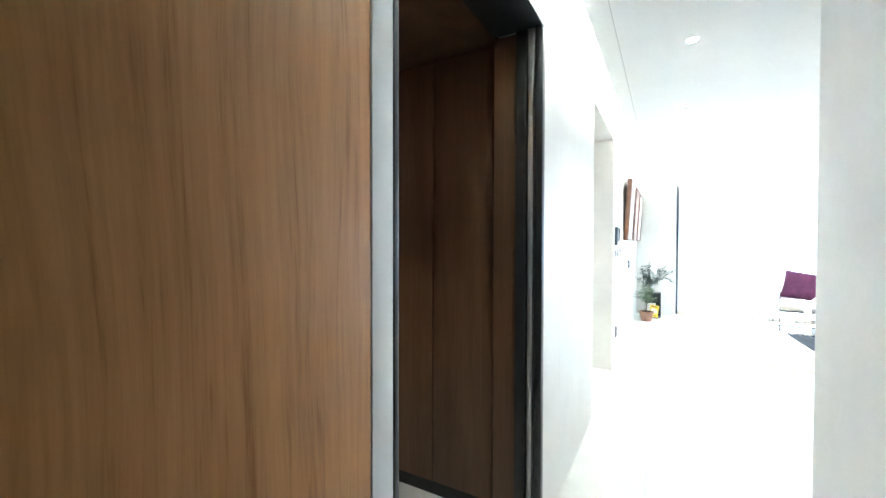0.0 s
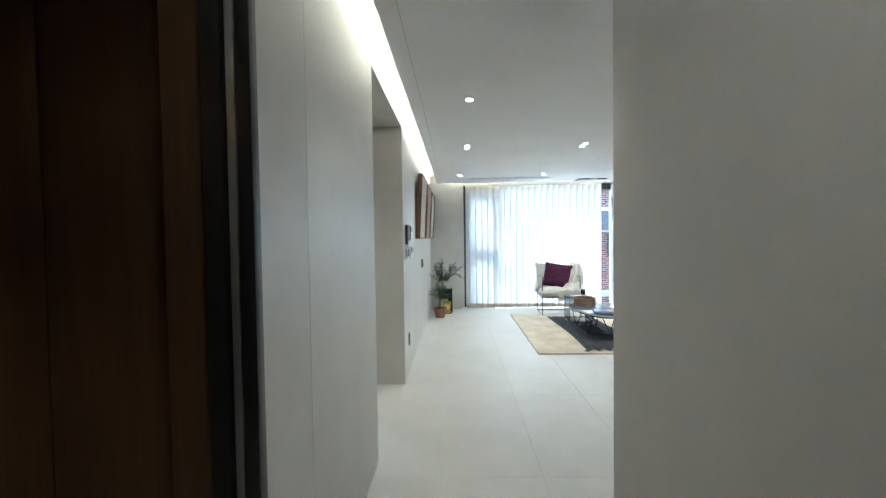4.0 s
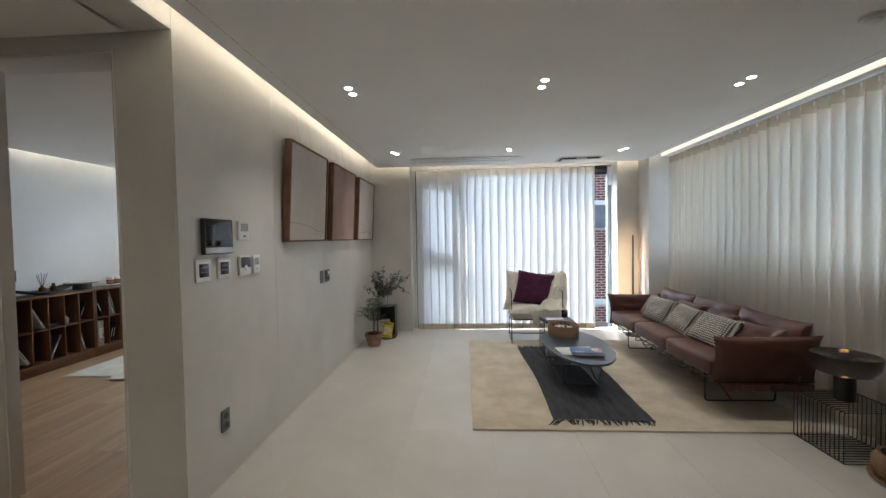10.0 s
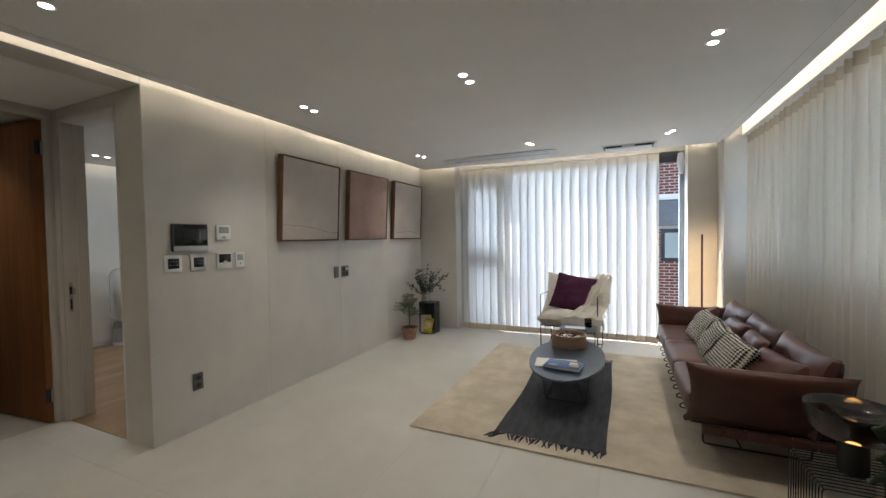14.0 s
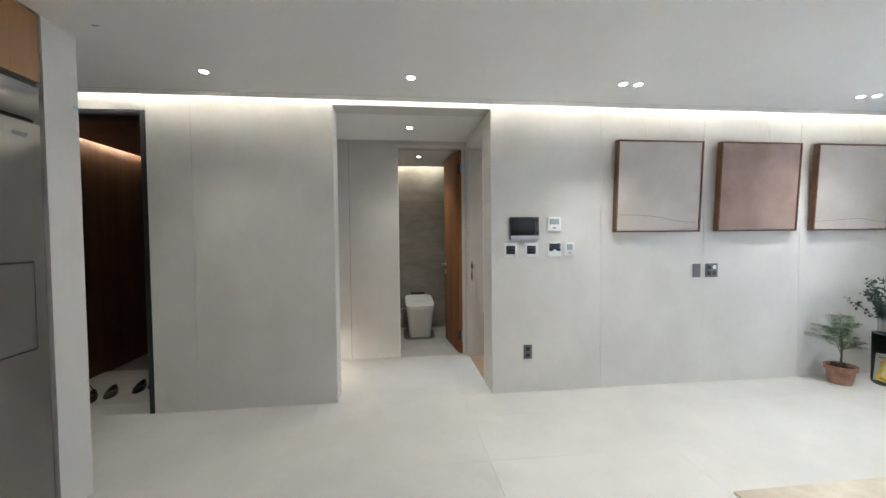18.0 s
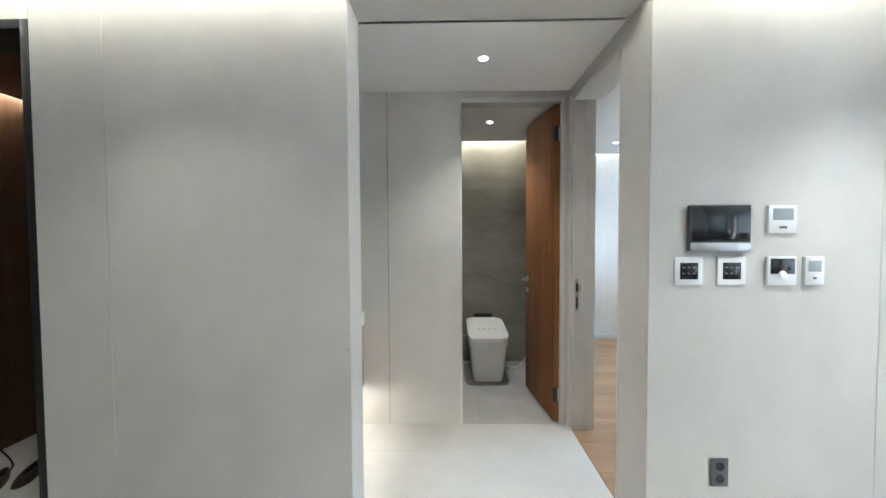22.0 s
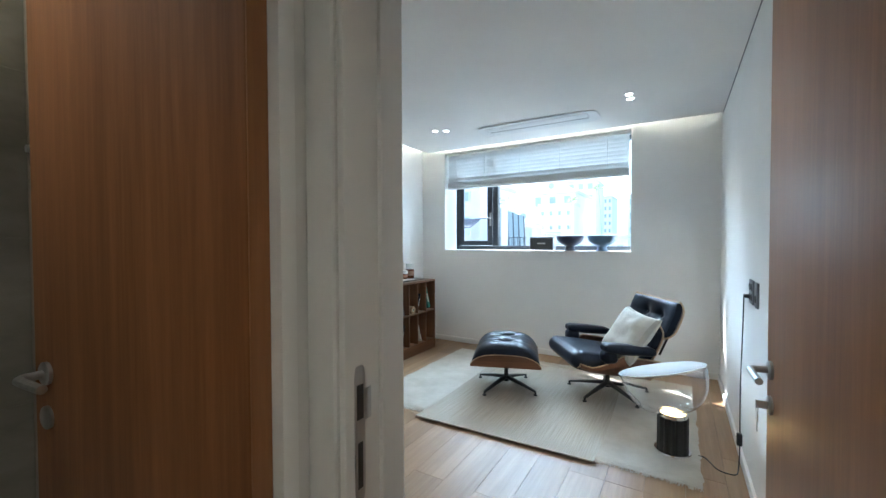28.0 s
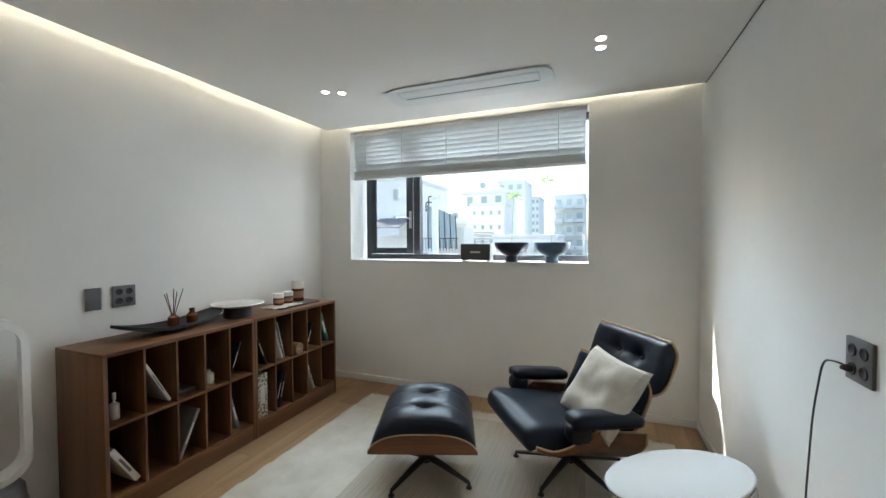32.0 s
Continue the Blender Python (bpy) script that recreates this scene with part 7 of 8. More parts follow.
def star_base(parent, arms, radius, height, turn):
    part("column", L([(0, 0.05), (0.024, 0.05), (0.024, 0.10), (0.018, 0.11), (0.018, height), (0.10, height), (0.10, height + 0.012), (0, height + 0.012)], 24), BLACKMETAL, parent)
    for k in range(arms):
        a = 2 * math.pi * k / arms + radians(turn)
        c, s = math.cos(a), math.sin(a)
        part("base_arm", T([(0.02 * c, 0.02 * s, 0.085), (radius * 0.5 * c, radius * 0.5 * s, 0.062), (radius * c, radius * s, 0.030)], 0.016, 8, radii=[0.026, 0.020, 0.012], flat=0.7), BLACKMETAL, parent)
        part("glide", L([(0, 0.0), (0.017, 0.0), (0.017, 0.006), (0.008, 0.009), (0.008, 0.03), (0, 0.03)], 14, pose(radius * c, radius * s, 0.001)), BLACKMETAL, parent)


RZ = 0.0225
ot = thing("ottoman", "black leather ottoman on a rosewood shell and star base", "ottoman", pose(-1.925, 2.79, RZ, 0, 0, 20))
star_base(ot, 4, 0.30, 0.285, 55)
OW, OD = 0.285, 0.305


def arch(a, low, rise):
    """Height of the ottoman's bent section across its width."""
    return low + rise * max(0.0, 1 - abs(a) ** 3.2) ** 0.75


for y0, y1 in ((-OD, -OD + 0.012), (OD - 0.012, OD)):
    bm = bmesh.new()
    top = [(OW * a, arch(a, 0.272, 0.085)) for a in [k / 12 - 1 for k in range(25)]]
    ring = [(-OW, 0.258)] + top + [(OW, 0.258)]
    front, rear = [bm.verts.new((x, y0, z)) for x, z in ring], [bm.verts.new((x, y1, z)) for x, z in ring]
    bm.faces.new(front)
    bm.faces.new(rear[::-1])
    for k in range(len(ring)):
        q = (k + 1) % len(ring)
        bm.faces.new((front[q], front[k], rear[k], rear[q]))
    part("shell_face", bm, SHELL, ot, "rosewood veneer end of the shell")
    part("shell_edge", T([(x, (y0 + y1) / 2, z + 0.002) for x, z in top], 0.0055, 6), SHELLEDGE, ot, "pale plywood edge")
part("shell", B(-OW + 0.01, OW - 0.01, -OD + 0.012, OD - 0.012, 0.257, 0.272, 0.004), SHELL, ot, "rosewood veneer underside")
BUTTONS = [(0.0, -0.105), (0.0, 0.105)]


def loaf(u, v):
    """The leather pad: arched across, rounded over at both ends, two buttons with pulled creases."""
    a, b = 2 * u - 1, 2 * v - 1
    x, y = a * (OW - 0.004), b * (OD - 0.004)
    end = max(0.0, 1 - abs(b) ** 7) ** 0.5
    z = arch(a, 0.272, 0.090) + 0.082 * end * max(0.0, 1 - abs(a) ** 4) ** 0.6
    for bx, by in BUTTONS:
        z -= 0.030 * math.exp(-((x - bx) ** 2 + (y - by) ** 2) / 0.0016)
        z -= 0.013 * math.exp(-((y - by) / 0.016) ** 2) * math.exp(-(x - bx) ** 2 / 0.022)
        z -= 0.004 * math.exp(-((y - by + 0.25 * abs(x)) / 0.012) ** 2) * math.exp(-(x - bx) ** 2 / 0.012)
    return Vector((x, y, z + 0.003 * noise.noise((x * 8, y * 8, 2.0)) * end))


bm = bmesh.new()
grid(bm, 56, 56, loaf)
part("leather_pad", bm, BLACKLEATHER, ot, "buttoned black leather pad")
for bx, by in BUTTONS:
    part("button", L([(0, 0.004), (0.009, 0.002), (0.011, 0)], 12, pose(bx, by, loaf(0.5, 0.5 + by / (2 * (OD - 0.004))).z)), BLACKLEATHER, ot)

lc = thing("lounge_chair", "black leather lounge chair with rosewood shells on a star base", "chair", pose(-1.13, 3.09, RZ, 0, 0, -55.2))
star_base(lc, 5, 0.325, 0.215, -58)


def seat_shell(parent, m):
    """The chair's seat pan, its sides sweeping up under the arms."""
    bm = bmesh.new()

    def f(u, v):
        a, b = 2 * u - 1, 2 * v - 1
        side = 0.055 + 0.125 * min(1.0, max(0.0, (b + 0.75) / 0.75)) ** 1.3
        w = 0.355 * (1 - 0.10 * max(0, -b) ** 3)
        x = math.copysign(min(1.0, abs(a) * 1.12), a) * w
        z = side * max(0.0, (abs(a) - 0.62) / 0.38) ** 1.6 + 0.05 * max(0.0, -b - 0.4) ** 2
        return Vector((x, b * 0.30, z))
    grid(bm, 40, 26, f)
    bmesh.ops.transform(bm, matrix=m, verts=bm.verts)
    part("seat_shell", bm, SHELL, parent, "rosewood veneer bent plywood seat shell")
    o = []
    for i in range(88):
        t = i / 88 * 4
        q, r_ = int(t), t - int(t)
        o.append(m @ f(*((r_, 0), (1, r_), (1 - r_, 1), (0, 1 - r_))[q]))
    part("shell_edge", T(o, 0.006, 6, closed=True), SHELLEDGE, parent, "pale plywood edge")


seat_shell(lc, pose(0, -0.09, 0.232, -9, 0, 0))
part("leather_pad", pad(-0.315, 0.315, -0.325, 0.325, -0.068, 0.068, 0.064, (0.004, 0.012, 0.022), 5, pose(0, -0.095, 0.318, -9, 0, 0), 26), BLACKLEATHER, lc, "smooth black leather seat pad")
shell(lc, 0.66, 0.34, 0.075, pose(0, 0.305, 0.425, 64, 0, 0))
tufted(lc, 0.63, 0.33, 0.085, 0.06, pose(0, 0.290, 0.430, 64, 0, 0), [(-0.10, 0.0), (0.10, 0.0)], 7)
shell(lc, 0.67, 0.325, 0.075, pose(0, 0.472, 0.618, 66, 0, 0))
tufted(lc, 0.64, 0.315, 0.085, 0.06, pose(0, 0.455, 0.624, 66, 0, 0), [(-0.10, 0.02), (0.10, 0.02)], 9)
for s in (-1, 1):
    part("arm_pad", pad(-0.06, 0.06, -0.20, 0.20, -0.032, 0.032, 0.028, (0.004, 0, 0.008), 3, pose(s * 0.355, -0.02, 0.465) @ pose(0, 0, 0, -6, 0, 0), 10), BLACKLEATHER, lc)
    part("arm_front", pad(-0.055, 0.055, -0.055, 0.055, -0.055, 0.045, 0.035, (0.006, 0.006, 0.0), 4, pose(s * 0.352, -0.165, 0.415), 10), BLACKLEATHER, lc)
    part("back_brace", T([(s * 0.17, 0.345, 0.36), (s * 0.17, 0.455, 0.58), (s * 0.17, 0.475, 0.65)], 0.012, 8, flat=0.5), BLACKMETAL, lc)
lp = thing("pillow", "square off-white linen cushion on the lounge chair", "pillow", pose(-0.955, 2.965, 0.565) @ pose(0, 0, 0, 0, 0, -47) @ pose(0, 0, 0, 56, 0, 0) @ pose(0, 0, 0, 0, 0, -7))
part("cover", cushion(0.42, 0.42, 0.13, 1.0, 0, 61, 22, 0.18), OATLINEN, lp)

# glass bowl lamp on the floor
tl = thing("glass_bowl_lamp", "lamp with clear glass bowl, white dish and fluted black base", "lamp", pose(-0.645, 2.318, 0.018))
part("foot_ring", L([(0, 0.0), (0.098, 0.0), (0.102, 0.003), (0.100, 0.010), (0, 0.010)], 40), CHROME, tl)
bm = bmesh.new()
n = 48
ring0, ring1 = [], []
for i in range(n):
    rr = 0.086 if i % 4 < 2 else 0.074
    a = 2 * math.pi * i / n
    ring0.append(bm.verts.new((rr * math.cos(a), rr * math.sin(a), 0.010)))
    ring1.append(bm.verts.new((rr * math.cos(a), rr * math.sin(a), 0.215)))
for i in range(n):
    j = (i + 1) % n
    bm.faces.new((ring0[i], ring0[j], ring1[j], ring1[i]))
bm.faces.new(ring1)
part("fluted_base", bm, BLACKMETAL, tl)
part("chrome_collar", L([(0.070, 0.215), (0.080, 0.217), (0.080, 0.235), (0.070, 0.238)], 40), CHROME, tl)
part("lamp_glow", L([(0, 0.222), (0.066, 0.222), (0.060, 0.232), (0, 0.234)], 32), emitter("bulb_warm", (1.0, 0.60, 0.22), 5.0), tl, "warm glowing lamp")
TM = pose(0, 0, 0.235) @ pose(0, 0, 0, -7, -15, 0)
outer = [(0.055 + (0.245 - 0.055) * math.sin(math.radians(90 * k / 14)) ** 0.9, 0.245 * (1 - math.cos(math.radians(90 * k / 14)))) for k in range(15)]
innerp = [(r - 0.0035, z + (0.0035 if k == 0 else 0.0)) for k, (r, z) in enumerate(outer)][::-1]
part("glass_bowl", L(outer + innerp + [outer[0]], 64, TM), GLASS, tl)
part("white_dish", L([(0, 0.222), (0.12, 0.228), (0.21, 0.244), (0.250, 0.256), (0.252, 0.260), (0.248, 0.263), (0.20, 0.252), (0.11, 0.236), (0, 0.230)], 64, TM), material("dish_enamel", (0.70, 0.72, 0.73), 0.04, 0, 0.9), tl, "glossy white reflector dish")
pc = thing("power_cable", "black cable from the lamp to the wall socket", "cable", pose(0, 0, 0))
part("cord", T(rounded([(-0.55, 2.33, 0.006), (-0.48, 2.36, 0.006), (-0.42, 2.22, 0.006), (-0.335, 2.21, 0.006), (-0.318, 2.30, 0.006), (-0.312, 2.32, 0.10), (-0.305, 2.40, 0.45), (-0.30, 2.37, 0.80), (-0.305, 2.30, 1.00), (-0.315, 2.20, 1.02), (-0.300, 2.165, 1.015)], 0.08, 5), 0.0032, 6), BLACKMETAL, pc)
part("inline_switch", B(-0.327, -0.30, 2.315, 2.345, 0.13, 0.20, 0.006), BLACKMETAL, pc)
part("plug", L([(0, 0), (0.010, 0), (0.012, 0.010), (0.006, 0.026), (0, 0.026)], 16, pose(-0.295, 2.167, 1.013, 0, -90, 0)), BLACKMETAL, pc)


# ---- kitchen side ----
STONETOP = mottled("cream_stone", (0.50, 0.43, 0.345), (0.62, 0.555, 0.465), 0.45, (3.5, 3.5, 5.0), 9.0, 120.0, 0.06)
fr = thing("refrigerator", "tall built-in stainless steel double-door refrigerator", "refrigerator", pose(0, 0, 0))
part("body", B(1.225, 2.27, -3.09, -2.52, 0.03, 2.12), CHARCOAL, fr)
part("grille_panel", B(1.228, 2.267, -2.52, -2.487, 1.945, 2.105, 0.003), FRIDGESTEEL, fr)
for i in range(2):
    part("top_vent", B(1.228, 2.267, -2.52, -2.495, 2.108 + i * 0.011, 2.114 + i * 0.011), CHARCOAL, fr)
part("door", B(1.228, 1.825, -2.55, -2.487, 0.06, 1.930, 0.004), FRIDGESTEEL, fr)
part("door", B(1.833, 2.267, -2.55, -2.487, 0.06, 1.930, 0.004), FRIDGESTEEL, fr)
part("home_bar_gap", B(1.292, 1.753, -2.488, -2.4855, 0.877, 1.290), CHARCOAL, fr, "dark gap round the small hatch")
part("home_bar_door", B(1.30, 1.745, -2.487, -2.481, 0.885, 1.282, 0.003), FRIDGESTEEL, fr)
for x in (1.797, 1.868):
    part("door_handle", T(rounded([(x, -2.487, 1.53), (x, -2.42, 1.47), (x, -2.41, 1.12), (x, -2.42, 0.76), (x, -2.487, 0.70)], 0.05, 5), 0.019, 10, flat=0.55), STEEL, fr)
part("kick_plate", B(1.235, 2.26, -2.55, -2.51, 0.0, 0.055), CHARCOAL, fr)
part("badge", B(1.30, 1.37, -2.487, -2.4855, 1.86, 1.875), SILVER, fr)
uc = thing("upper_cabinet", "wood veneer cabinet above the refrigerator", "cabinet")
for x0, x1 in ((1.210, 1.742), (1.746, 2.278)):
    part("cabinet_door", B(x0, x1, -2.515, -2.492, 2.135, 2.455, 0.0015), CABWOOD, uc)
part("carcass", B(1.208, 2.28, -3.09, -2.516, 2.13, 2.458), CABWOOD, uc)
tc = thing("tall_cabinet", "tall wood veneer kitchen cabinet beside the refrigerator", "cabinet")
part("carcass", B(2.285, 3.2, -3.09, -2.516, 0.0, 2.458), CABWOOD, tc)
for x0, x1 in ((2.286, 2.742), (2.745, 3.2)):
    part("cabinet_door", B(x0, x1, -2.515, -2.492, 0.08, 2.455, 0.0015), CABWOOD, tc)
isl = thing("kitchen_counter", "wood veneer kitchen counter with a pale stone top", "counter")
part("body", B(3.79, 4.40, -2.30, 0.082, 0.0, 0.812), CABWOOD, isl)
part("worktop", B(3.75, 4.42, -2.33, 0.086, 0.815, 0.842, 0.003), STONETOP, isl)
for y0, y1 in ((-2.29, -1.715), (-1.712, -1.137), (-1.134, -0.559), (-0.556, 0.080)):
    part("cabinet_door", B(3.768, 3.788, y0, y1, 0.08, 0.790, 0.0015), CABWOOD, isl)
part("kick_plate", B(3.80, 3.81, -2.29, 0.08, 0.0, 0.078), CHARCOAL, isl)
bs = thing("backsplash", "cream veined stone panel behind the kitchen counter", "panel")
bs["kind"] = "structure"
part("stone_slab", B(3.802, 5.44, 0.072, 0.088, 0.843, 2.455, 0.001), STONETOP, bs)
ec = thing("small_case", "small white rounded plastic case on the counter", "case", pose(3.845, -0.03, 0.842, 0, 0, 24))
part("case_body", B(-0.034, 0.034, -0.024, 0.024, 0.0, 0.020, 0.008, 3), WHITEPL, ec)
part("case_lid", B(-0.034, 0.034, -0.024, 0.024, 0.0205, 0.032, 0.008, 3), WHITEPL, ec)


# ---- outside ----
GROUND = mottled("asphalt", (0.045, 0.046, 0.048), (0.07, 0.07, 0.07), 0.9, (0.5, 0.5, 0.5))
bm = bmesh.new()
bmesh.ops.create_grid(bm, x_segments=1, y_segments=1, size=2000)
bmesh.ops.translate(bm, verts=bm.verts, vec=(0, 0, -6.0))
structure("ground", bm, GROUND, "grey street and yards around the building", "ground")
BRICK = mottled("red_brick", (0.20, 0.062, 0.045), (0.30, 0.105, 0.075), 0.9, (6, 6, 6), 4.0, 60.0, 0.4)
MORTAR = mottled("mortar", (0.66, 0.64, 0.62), (0.74, 0.72, 0.70), 0.95)
PLASTER = mottled("pale_plaster", (0.80, 0.82, 0.79), (0.87, 0.89, 0.86), 0.9, (0.6, 0.6, 0.6))
PLASTERB = mottled("blue_grey_plaster", (0.66, 0.70, 0.69), (0.74, 0.78, 0.77), 0.9, (0.6, 0.6, 0.6))
ROOF = mottled("grey_roof", (0.16, 0.17, 0.19), (0.23, 0.24, 0.26), 0.8, (1.5, 1.5, 1.5))
FARGLASS = material("far_glass", (0.38, 0.46, 0.45), 0.15, 0, 0.6)

nb = thing("brick_house", "neighbouring red brick house with grey bands and windows", "house", pose(0, 0, 0))
YB = 8.6
part("wall", B(3.2, 11.0, YB, YB + 6, -6, 8.0), MORTAR, nb)
part("string_course", B(3.15, 11.05, YB - 0.16, YB, 2.18, 2.30, 0.01), PLASTER, nb)
part("spandrel_band", B(3.15, 11.05, YB - 0.10, YB, 1.60, 2.18, 0.01), ROOF, nb, "blue-grey sheet metal band")
part("string_course", B(3.15, 11.05, YB - 0.12, YB, -0.40, -0.27, 0.01), PLASTERB, nb)
bm = bmesh.new()
rows = 0
for z0, z1 in ((2.31, 6.0), (-0.26, 1.60), (-1.6, -0.41)):
    z = z0
    while z < z1 - 0.06:
        x = 3.2 + (0.105 if rows % 2 else 0.0)
        while x < 8.6:
            x1 = x + 0.188
            vs = [bm.verts.new(c) for c in ((x, YB - 0.012, z), (x1, YB - 0.012, z), (x1, YB - 0.012, z + 0.050), (x, YB - 0.012, z + 0.050), (x, YB, z), (x1, YB, z), (x1, YB, z + 0.050), (x, YB, z + 0.050))]
            for q in ((0, 1, 2, 3), (0, 4, 5, 1), (3, 2, 6, 7), (0, 3, 7, 4), (1, 5, 6, 2)):
                bm.faces.new([vs[i] for i in q])
            x += 0.21
        z += 0.067
        rows += 1
bw_ = part("brickwork", bm, BRICK, nb)
bw_["kind"] = "stuff"
for x, z0, z1 in ((3.75, 0.80, 1.52), (5.15, 0.80, 1.52), (6.6, 0.80, 1.52), (3.75, -1.5, -0.55), (5.15, -1.5, -0.55), (4.2, 3.2, 4.8), (6.6, 3.2, 4.8)):
    w = part("window", B(x, x + 0.95, YB - 0.16, YB - 0.10, z0, z1, 0.01), WINFRAME, nb)
    part("pane", B(x + 0.07, x + 0.88, YB - 0.175, YB - 0.16, z0 + 0.08, z1 - 0.08), FARGLASS, w)
lr = thing("tiled_roof", "low grey tiled roof of the yard building below", "roof", pose(0, 0, 0))
part("ridge", B(2.0, 8.6, 7.2, 7.35, -1.75, -1.6, 0.03), ROOF, lr)
for i in range(14):
    y = 5.2 + i * 0.15
    part("tile_course", B(2.0, 8.6, y, y + 0.17, -2.9 + i * 0.085, -2.84 + i * 0.085, 0.01), ROOF, lr)


def house(label, x, y, w, d, z1, mat, cols, rows, z_low=0.0, gable=0.0, win=(1.2, 1.4), name="apartment_building", balcony=False):
    h = thing(name, label, "building", pose(x, y, -6.0))
    top = z1 + 6.0
    part("wall", B(-w / 2, w / 2, 0, d, 0, top), mat, h)
    if gable:
        bm = bmesh.new()
        a = [bm.verts.new(c) for c in ((-w / 2 - 0.2, -0.5, top), (w / 2 + 0.2, -0.5, top), (0, -0.5, top + gable), (-w / 2 - 0.2, d, top), (w / 2 + 0.2, d, top), (0, d, top + gable))]
        for q in ((0, 1, 2), (3, 5, 4), (0, 3, 4, 1), (0, 2, 5, 3), (1, 4, 5, 2)):
            bm.faces.new([a[i] for i in q])
        part("roof", bm, mat, h)
        part("round_window", L([(0, 0), (gable * 0.20, 0.005), (gable * 0.20, 0.02), (gable * 0.24, 0.02), (gable * 0.24, 0)], 24, pose(0, -0.50, top + gable * 0.45, 90, 0, 0)), FARGLASS, h)
        part("eave", B(-w / 2 - 0.3, w / 2 + 0.3, -0.6, d, top - 0.2, top, 0.05), PLASTERB, h)
    else:
        part("roof", B(-w / 2 - 0.08, w / 2 + 0.08, -0.08, d, top, top + 0.22, 0.02), PLASTERB, h)
    for i in range(cols):
        for j in range(rows):
            cx = -w / 2 + w * (i + 0.5) / cols
            cz = z_low + 6.0 + (z1 - z_low) * (j + 0.5) / rows
            wn_ = part("window", B(cx - win[0] / 2, cx + win[0] / 2, -0.12, 0.02, cz - win[1] / 2, cz + win[1] / 2), PLASTERB, h)
            part("pane", B(cx - win[0] / 2 + 0.06, cx + win[0] / 2 - 0.06, -0.16, -0.12, cz - win[1] / 2 + 0.06, cz + win[1] / 2 - 0.06), FARGLASS, wn_)
            if balcony:
                part("balcony", B(cx - win[0] * 0.7, cx + win[0] * 0.7, -0.9, -0.16, cz - win[1] / 2 - 0.2, cz - win[1] / 2 + 0.15), PLASTERB, wn_)
    return h


house("pale gabled building with a round window under its roof", -10.1, 34, 3.8, 8, 5.5, PLASTER, 3, 3, 0.5, 1.05, (0.6, 0.9), name="gabled_building")
house("white building stepping down from the gabled one", -9.05, 31, 2.7, 2.2, 4.0, PLASTER, 4, 3, 0.6, 0, (0.30, 0.42))
house("pale slab building rising behind the gables", -10.2, 46, 3.0, 6, 8.0, PLASTERB, 3, 6, 0, 0, (0.6, 0.7))
house("pale blue apartment tower with balconies", -3.4, 40, 2.8, 8, 5.4, PLASTERB, 3, 5, -1.0, 0, (0.6, 0.8), balcony=True)
house("low white parapet building across the yard", -4.95, 24, 3.7, 6, 1.4, PLASTER, 5, 1, 0.2, 0, (0.4, 0.5), name="low_building")
house("small white gabled house with a round window", -10.85, 29.0, 1.5, 1.7, 2.7, PLASTER, 1, 1, 1.2, 0.95, (0.5, 0.5), name="gabled_building")
house("far pale apartment block", -10.3, 62, 2.4, 6, 7.6, PLASTER, 4, 6, 1, 0, (0.35, 0.6))
house("grey-blue house close to the window", -10.3, 17, 2.6, 5, 4.1, PLASTER, 2, 2, 1.6, 0, (0.32, 0.55))
shed = thing("shed_roof", "grey corrugated shed roof against the neighbouring wall", "roof", pose(-9.7, 15.8, 1.9))
for i in range(14):
    part("roof_rib", T([(-0.75 + i * 0.115, 0, 0), (-0.75 + i * 0.115, 1.1, 0.45)], 0.045, 6), ROOF, shed)
part("fascia", B(-0.8, 0.8, -0.05, 0.0, -0.35, -0.02), PLASTERB, shed)
cm = thing("concrete_post", "thin concrete post rising beside the roofs", "post", pose(-6.9, 15.0, -6))
part("shaft", B(-0.11, 0.11, -0.11, 0.11, 0, 9.15, 0.02), PLASTER, cm)
part("collar", B(-0.14, 0.14, -0.14, 0.14, 8.95, 9.02, 0.01), PLASTERB, cm)
gh = thing("glass_lean_to", "steep glazed roof frame on the neighbouring house", "roof", pose(-7.65, 16.0, 1.0))
for i in range(6):
    part("glazing_bar", T([(i * 0.26, 0, 0), (i * 0.26 - 0.35, 0.8, 1.9 - i * 0.10)], 0.022, 6), WINFRAME, gh)
part("glazing", (lambda bm: (bm.faces.new([bm.verts.new(c) for c in ((0, 0.03, 0), (1.30, 0.03, 0), (0.95, 0.83, 1.4), (-0.35, 0.83, 1.9))]), bm)[1])(bmesh.new()), FARGLASS, gh)
part("wall", B(-0.2, 1.3, 0.9, 2.4, -7.0, 0.9), PLASTERB, gh)
for i in range(12):
    part("rail_bar", T([(i * 0.13 - 0.1, -0.3, -0.1), (i * 0.13 - 0.1, -0.3, 0.42)], 0.012, 5), WINFRAME, gh)
part("hand_rail", T([(-0.15, -0.3, 0.42), (1.45, -0.3, 0.42)], 0.018, 6), WINFRAME, gh)
for z, dx in ((2.0, 0.0), (2.25, 0.12)):
    part("roof_pipe", T(rounded([(-0.3 + dx, 0.5, z - 0.4), (-0.3 + dx, 0.5, z), (0.2 + dx, 0.5, z)], 0.06), 0.03, 6), WINFRAME, gh)
sr = thing("slate_roof", "dark slate roof slope of a low house outside", "roof", pose(-7.2, 11.6, -0.1))
for i in range(12):
    part("slate_course", B(-2.6, 0.3, i * 0.22, i * 0.22 + 0.26, i * 0.085, i * 0.085 + 0.04, 0.01), ROOF, sr)
st_ = thing("tiled_slope", "pale grey tiled roof slope beyond the post", "roof", pose(-8.6, 25.0, 0.9))
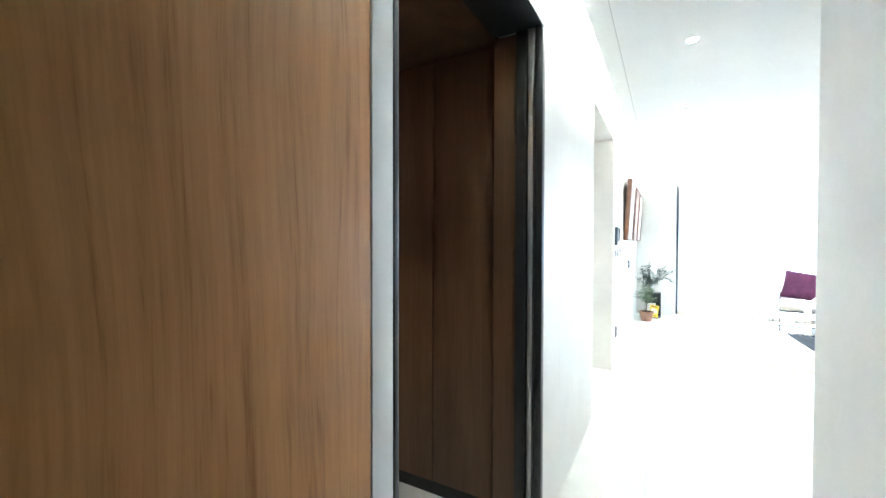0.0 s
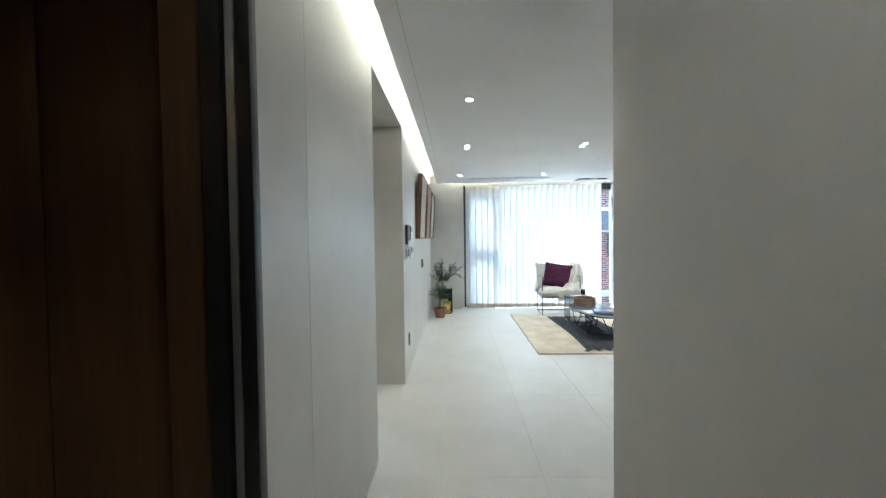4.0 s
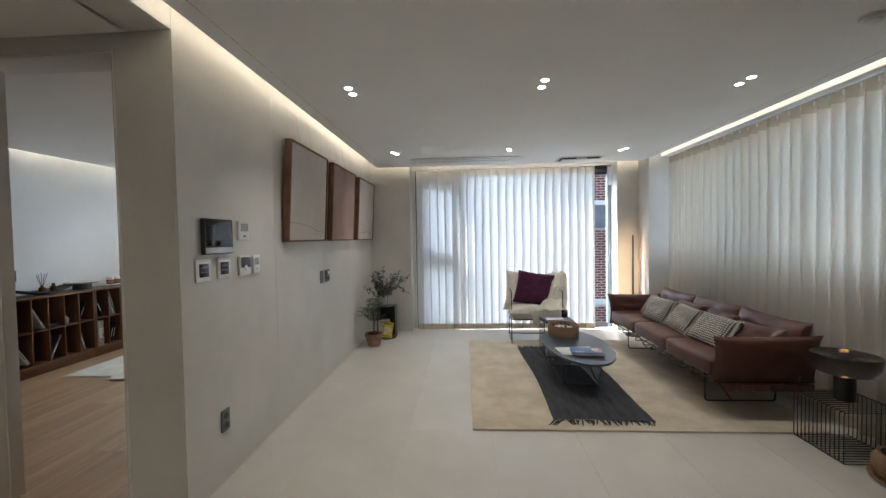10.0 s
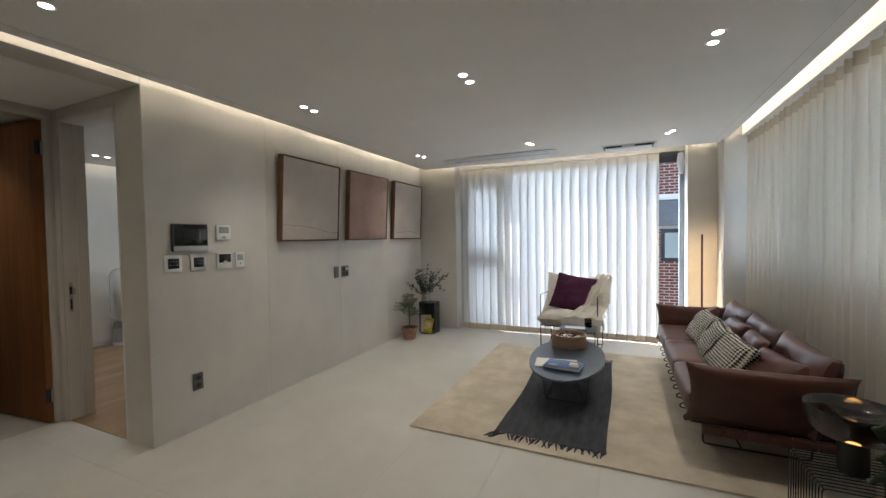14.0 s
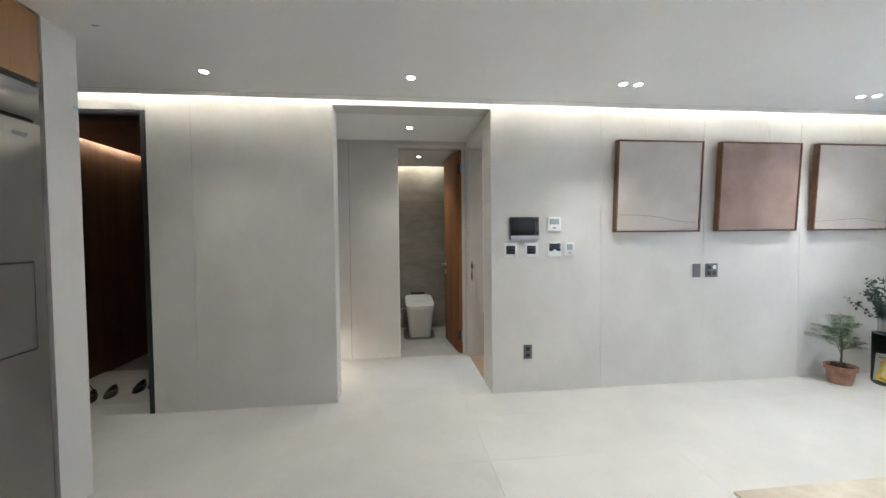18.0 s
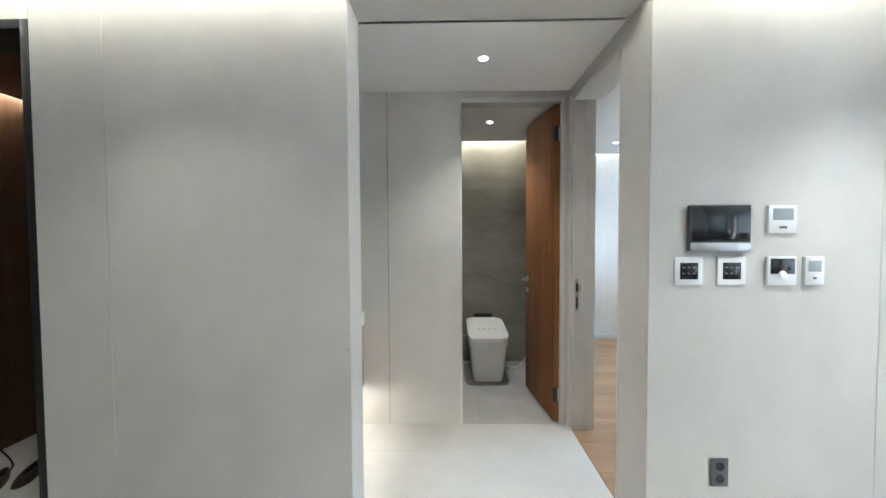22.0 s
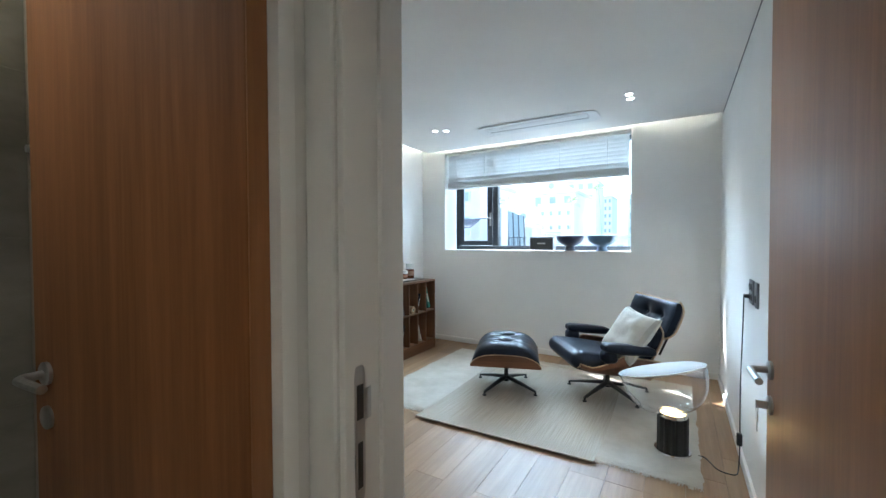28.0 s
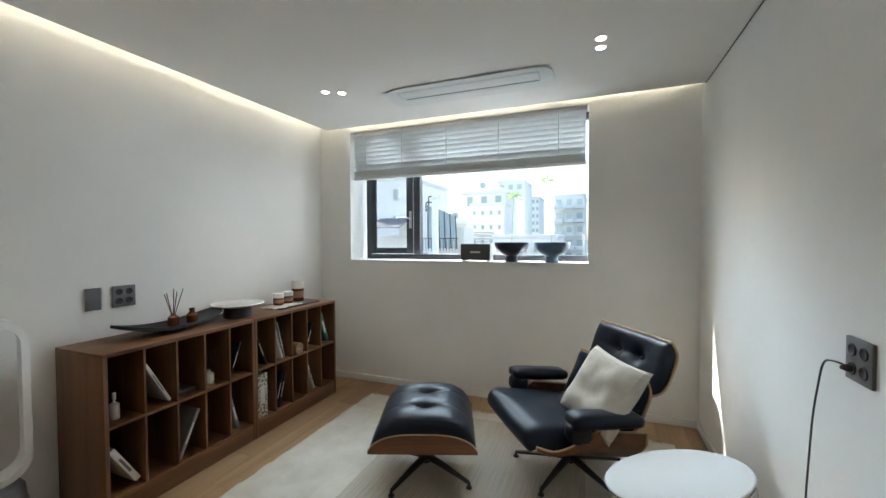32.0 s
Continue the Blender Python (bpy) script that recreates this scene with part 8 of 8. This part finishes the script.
for i in range(10):
    part("slate_course", B(-1.6, 2.6 - i * 0.18, i * 0.22, i * 0.22 + 0.26, i * 0.10, i * 0.10 + 0.05, 0.01), ROOF, st_)


# ---- floor tiles, wall panels, planks ----
floor_ob = bpy.data.objects["floor"]
wall_ob = bpy.data.objects["wall_west"]
bath_floor, bath_wall = bpy.data.objects["floor_bathroom"], bpy.data.objects["wall_bathroom_back"]
study_floor = bpy.data.objects["floor_study"]
shared = {}


def piece(name, x0, x1, y0, y1, z0, z1, bevel, mat, parent):
    """One tile, panel or plank; alike sizes share a mesh."""
    key = (name, round(x1 - x0, 4), round(y1 - y0, 4), round(z1 - z0, 4), mat.name)
    if key not in shared:
        bm = bmesh.new()
        w, d, h = (x1 - x0) / 2, (y1 - y0) / 2, (z1 - z0) / 2
        box(bm, -w, w, -d, d, -h, h, bevel, 1)
        me = bpy.data.meshes.new(name)
        bm.to_mesh(me)
        bm.free()
        me.materials.append(mat)
        shared[key] = me
    ob = new(name, shared[key])
    ob.parent = parent
    ob.location = ((x0 + x1) / 2, (y0 + y1) / 2, (z0 + z1) / 2)
    return ob


G = 0.0005
xs = [-0.012, 0.40, 1.0, 1.6, 2.2, 2.8, 3.4, 4.0, 4.6, 5.2, 5.6]
ys = [-6.0, -5.06, -3.86, -2.66, -1.46, -0.26, 0.94, 2.14, 3.34, 4.32]
for i in range(len(xs) - 1):
    for j in range(len(ys) - 1):
        if xs[i] >= 1.0 and ys[j + 1] <= -3.0:
            continue
        piece("floor_tile", xs[i] + G, xs[i + 1] - G, ys[j] + G, ys[j + 1] - G, -0.012, 0.0, 0.0004, TILE, floor_ob)
for x0, x1, y0, y1 in ((-0.80, -0.21, -1.46, -0.26), (-0.21, -0.012, -1.46, -0.26), (-1.17, -0.80, -1.46, -0.26), (-0.80, -0.21, -2.06, -1.46), (-1.17, -0.80, -2.06, -1.46), (-0.24, -0.21, -2.06, -1.46), (-1.17, -0.80, -0.26, 0.004), (-0.80, -0.21, -0.26, 0.004), (-0.21, -0.012, -0.26, 0.0)):
    piece("floor_tile", x0 + G, x1 - G, y0 + G, y1 - G, -0.012, 0.0, 0.0004, TILE, floor_ob)
for y0, y1 in ((-3.866, -3.30), (-3.30, -2.775)):
    piece("floor_tile", -0.245 + G, -0.012 - G, y0 + G, y1 - G, -0.012, 0.0, 0.0004, TILE, floor_ob)
for x0, x1 in ((-2.66, -2.46), (-2.46, -1.86), (-1.86, -1.29), (-1.29, -1.17)):
    for y0, y1 in ((-2.1, -1.25), (-1.25, -0.65), (-0.65, -0.012)):
        if x0 == -1.29 and y0 != -0.65 and y0 != -1.25:
            continue
        piece("floor_tile", x0 + G, x1 - G, y0 + G, y1 - G, -0.012, -0.002, 0.0006, BATHFLOOR, bath_floor)
for j, (z0, z1) in enumerate(((0, 0.13), (0.13, 0.73), (0.73, 1.33), (1.33, 1.93), (1.93, 2.6))):
    for y0, y1 in ((-2.1, -1.2), (-1.2, -0.012)):
        piece("wall_tile", -2.66, -2.648, y0 + G, y1 - G, z0 + G, z1 - G, 0.0006, GREYTILE, bath_wall)
# wall panels, one metre wide
P = 0.0008
for y0, y1, z0 in ((-6.0, -5.33, 0), (-5.33, -4.62, 0), (-2.738, -2.41, 0), (-2.41, -1.32, 0), (0.0, 1.0, 0), (1.0, 2.0, 0), (2.0, 3.0, 0), (3.0, 4.0, 0), (-1.32, 0.0, 2.468), (-3.88, -2.738, 2.388), (-4.62, -3.95, 2.40), (-3.95, -3.88, 2.46)):
    piece("wall_panel", -0.012, 0.0, y0 + P, y1 - P, z0, TOP, 0.0008, WALL, wall_ob)
# oak planks along y
rnd = random.Random(21)
x = -3.62
k = 0
while x < -0.29:
    x1 = min(x + 0.19, -0.285)
    y = 0.006 if x1 > -1.09 and x < -0.315 else 0.16
    first = True
    while y < 4.0:
        ln = rnd.choice((0.6, 0.9, 1.2)) if first else 1.2
        y1 = min(y + ln, 4.0)
        piece("floor_plank", x + 0.0006, x1 - 0.0006, y + 0.0006, y1 - 0.0006, -0.012, 0.0, 0.0008, OAK, study_floor)
        y, first = y1, False
    x = x1
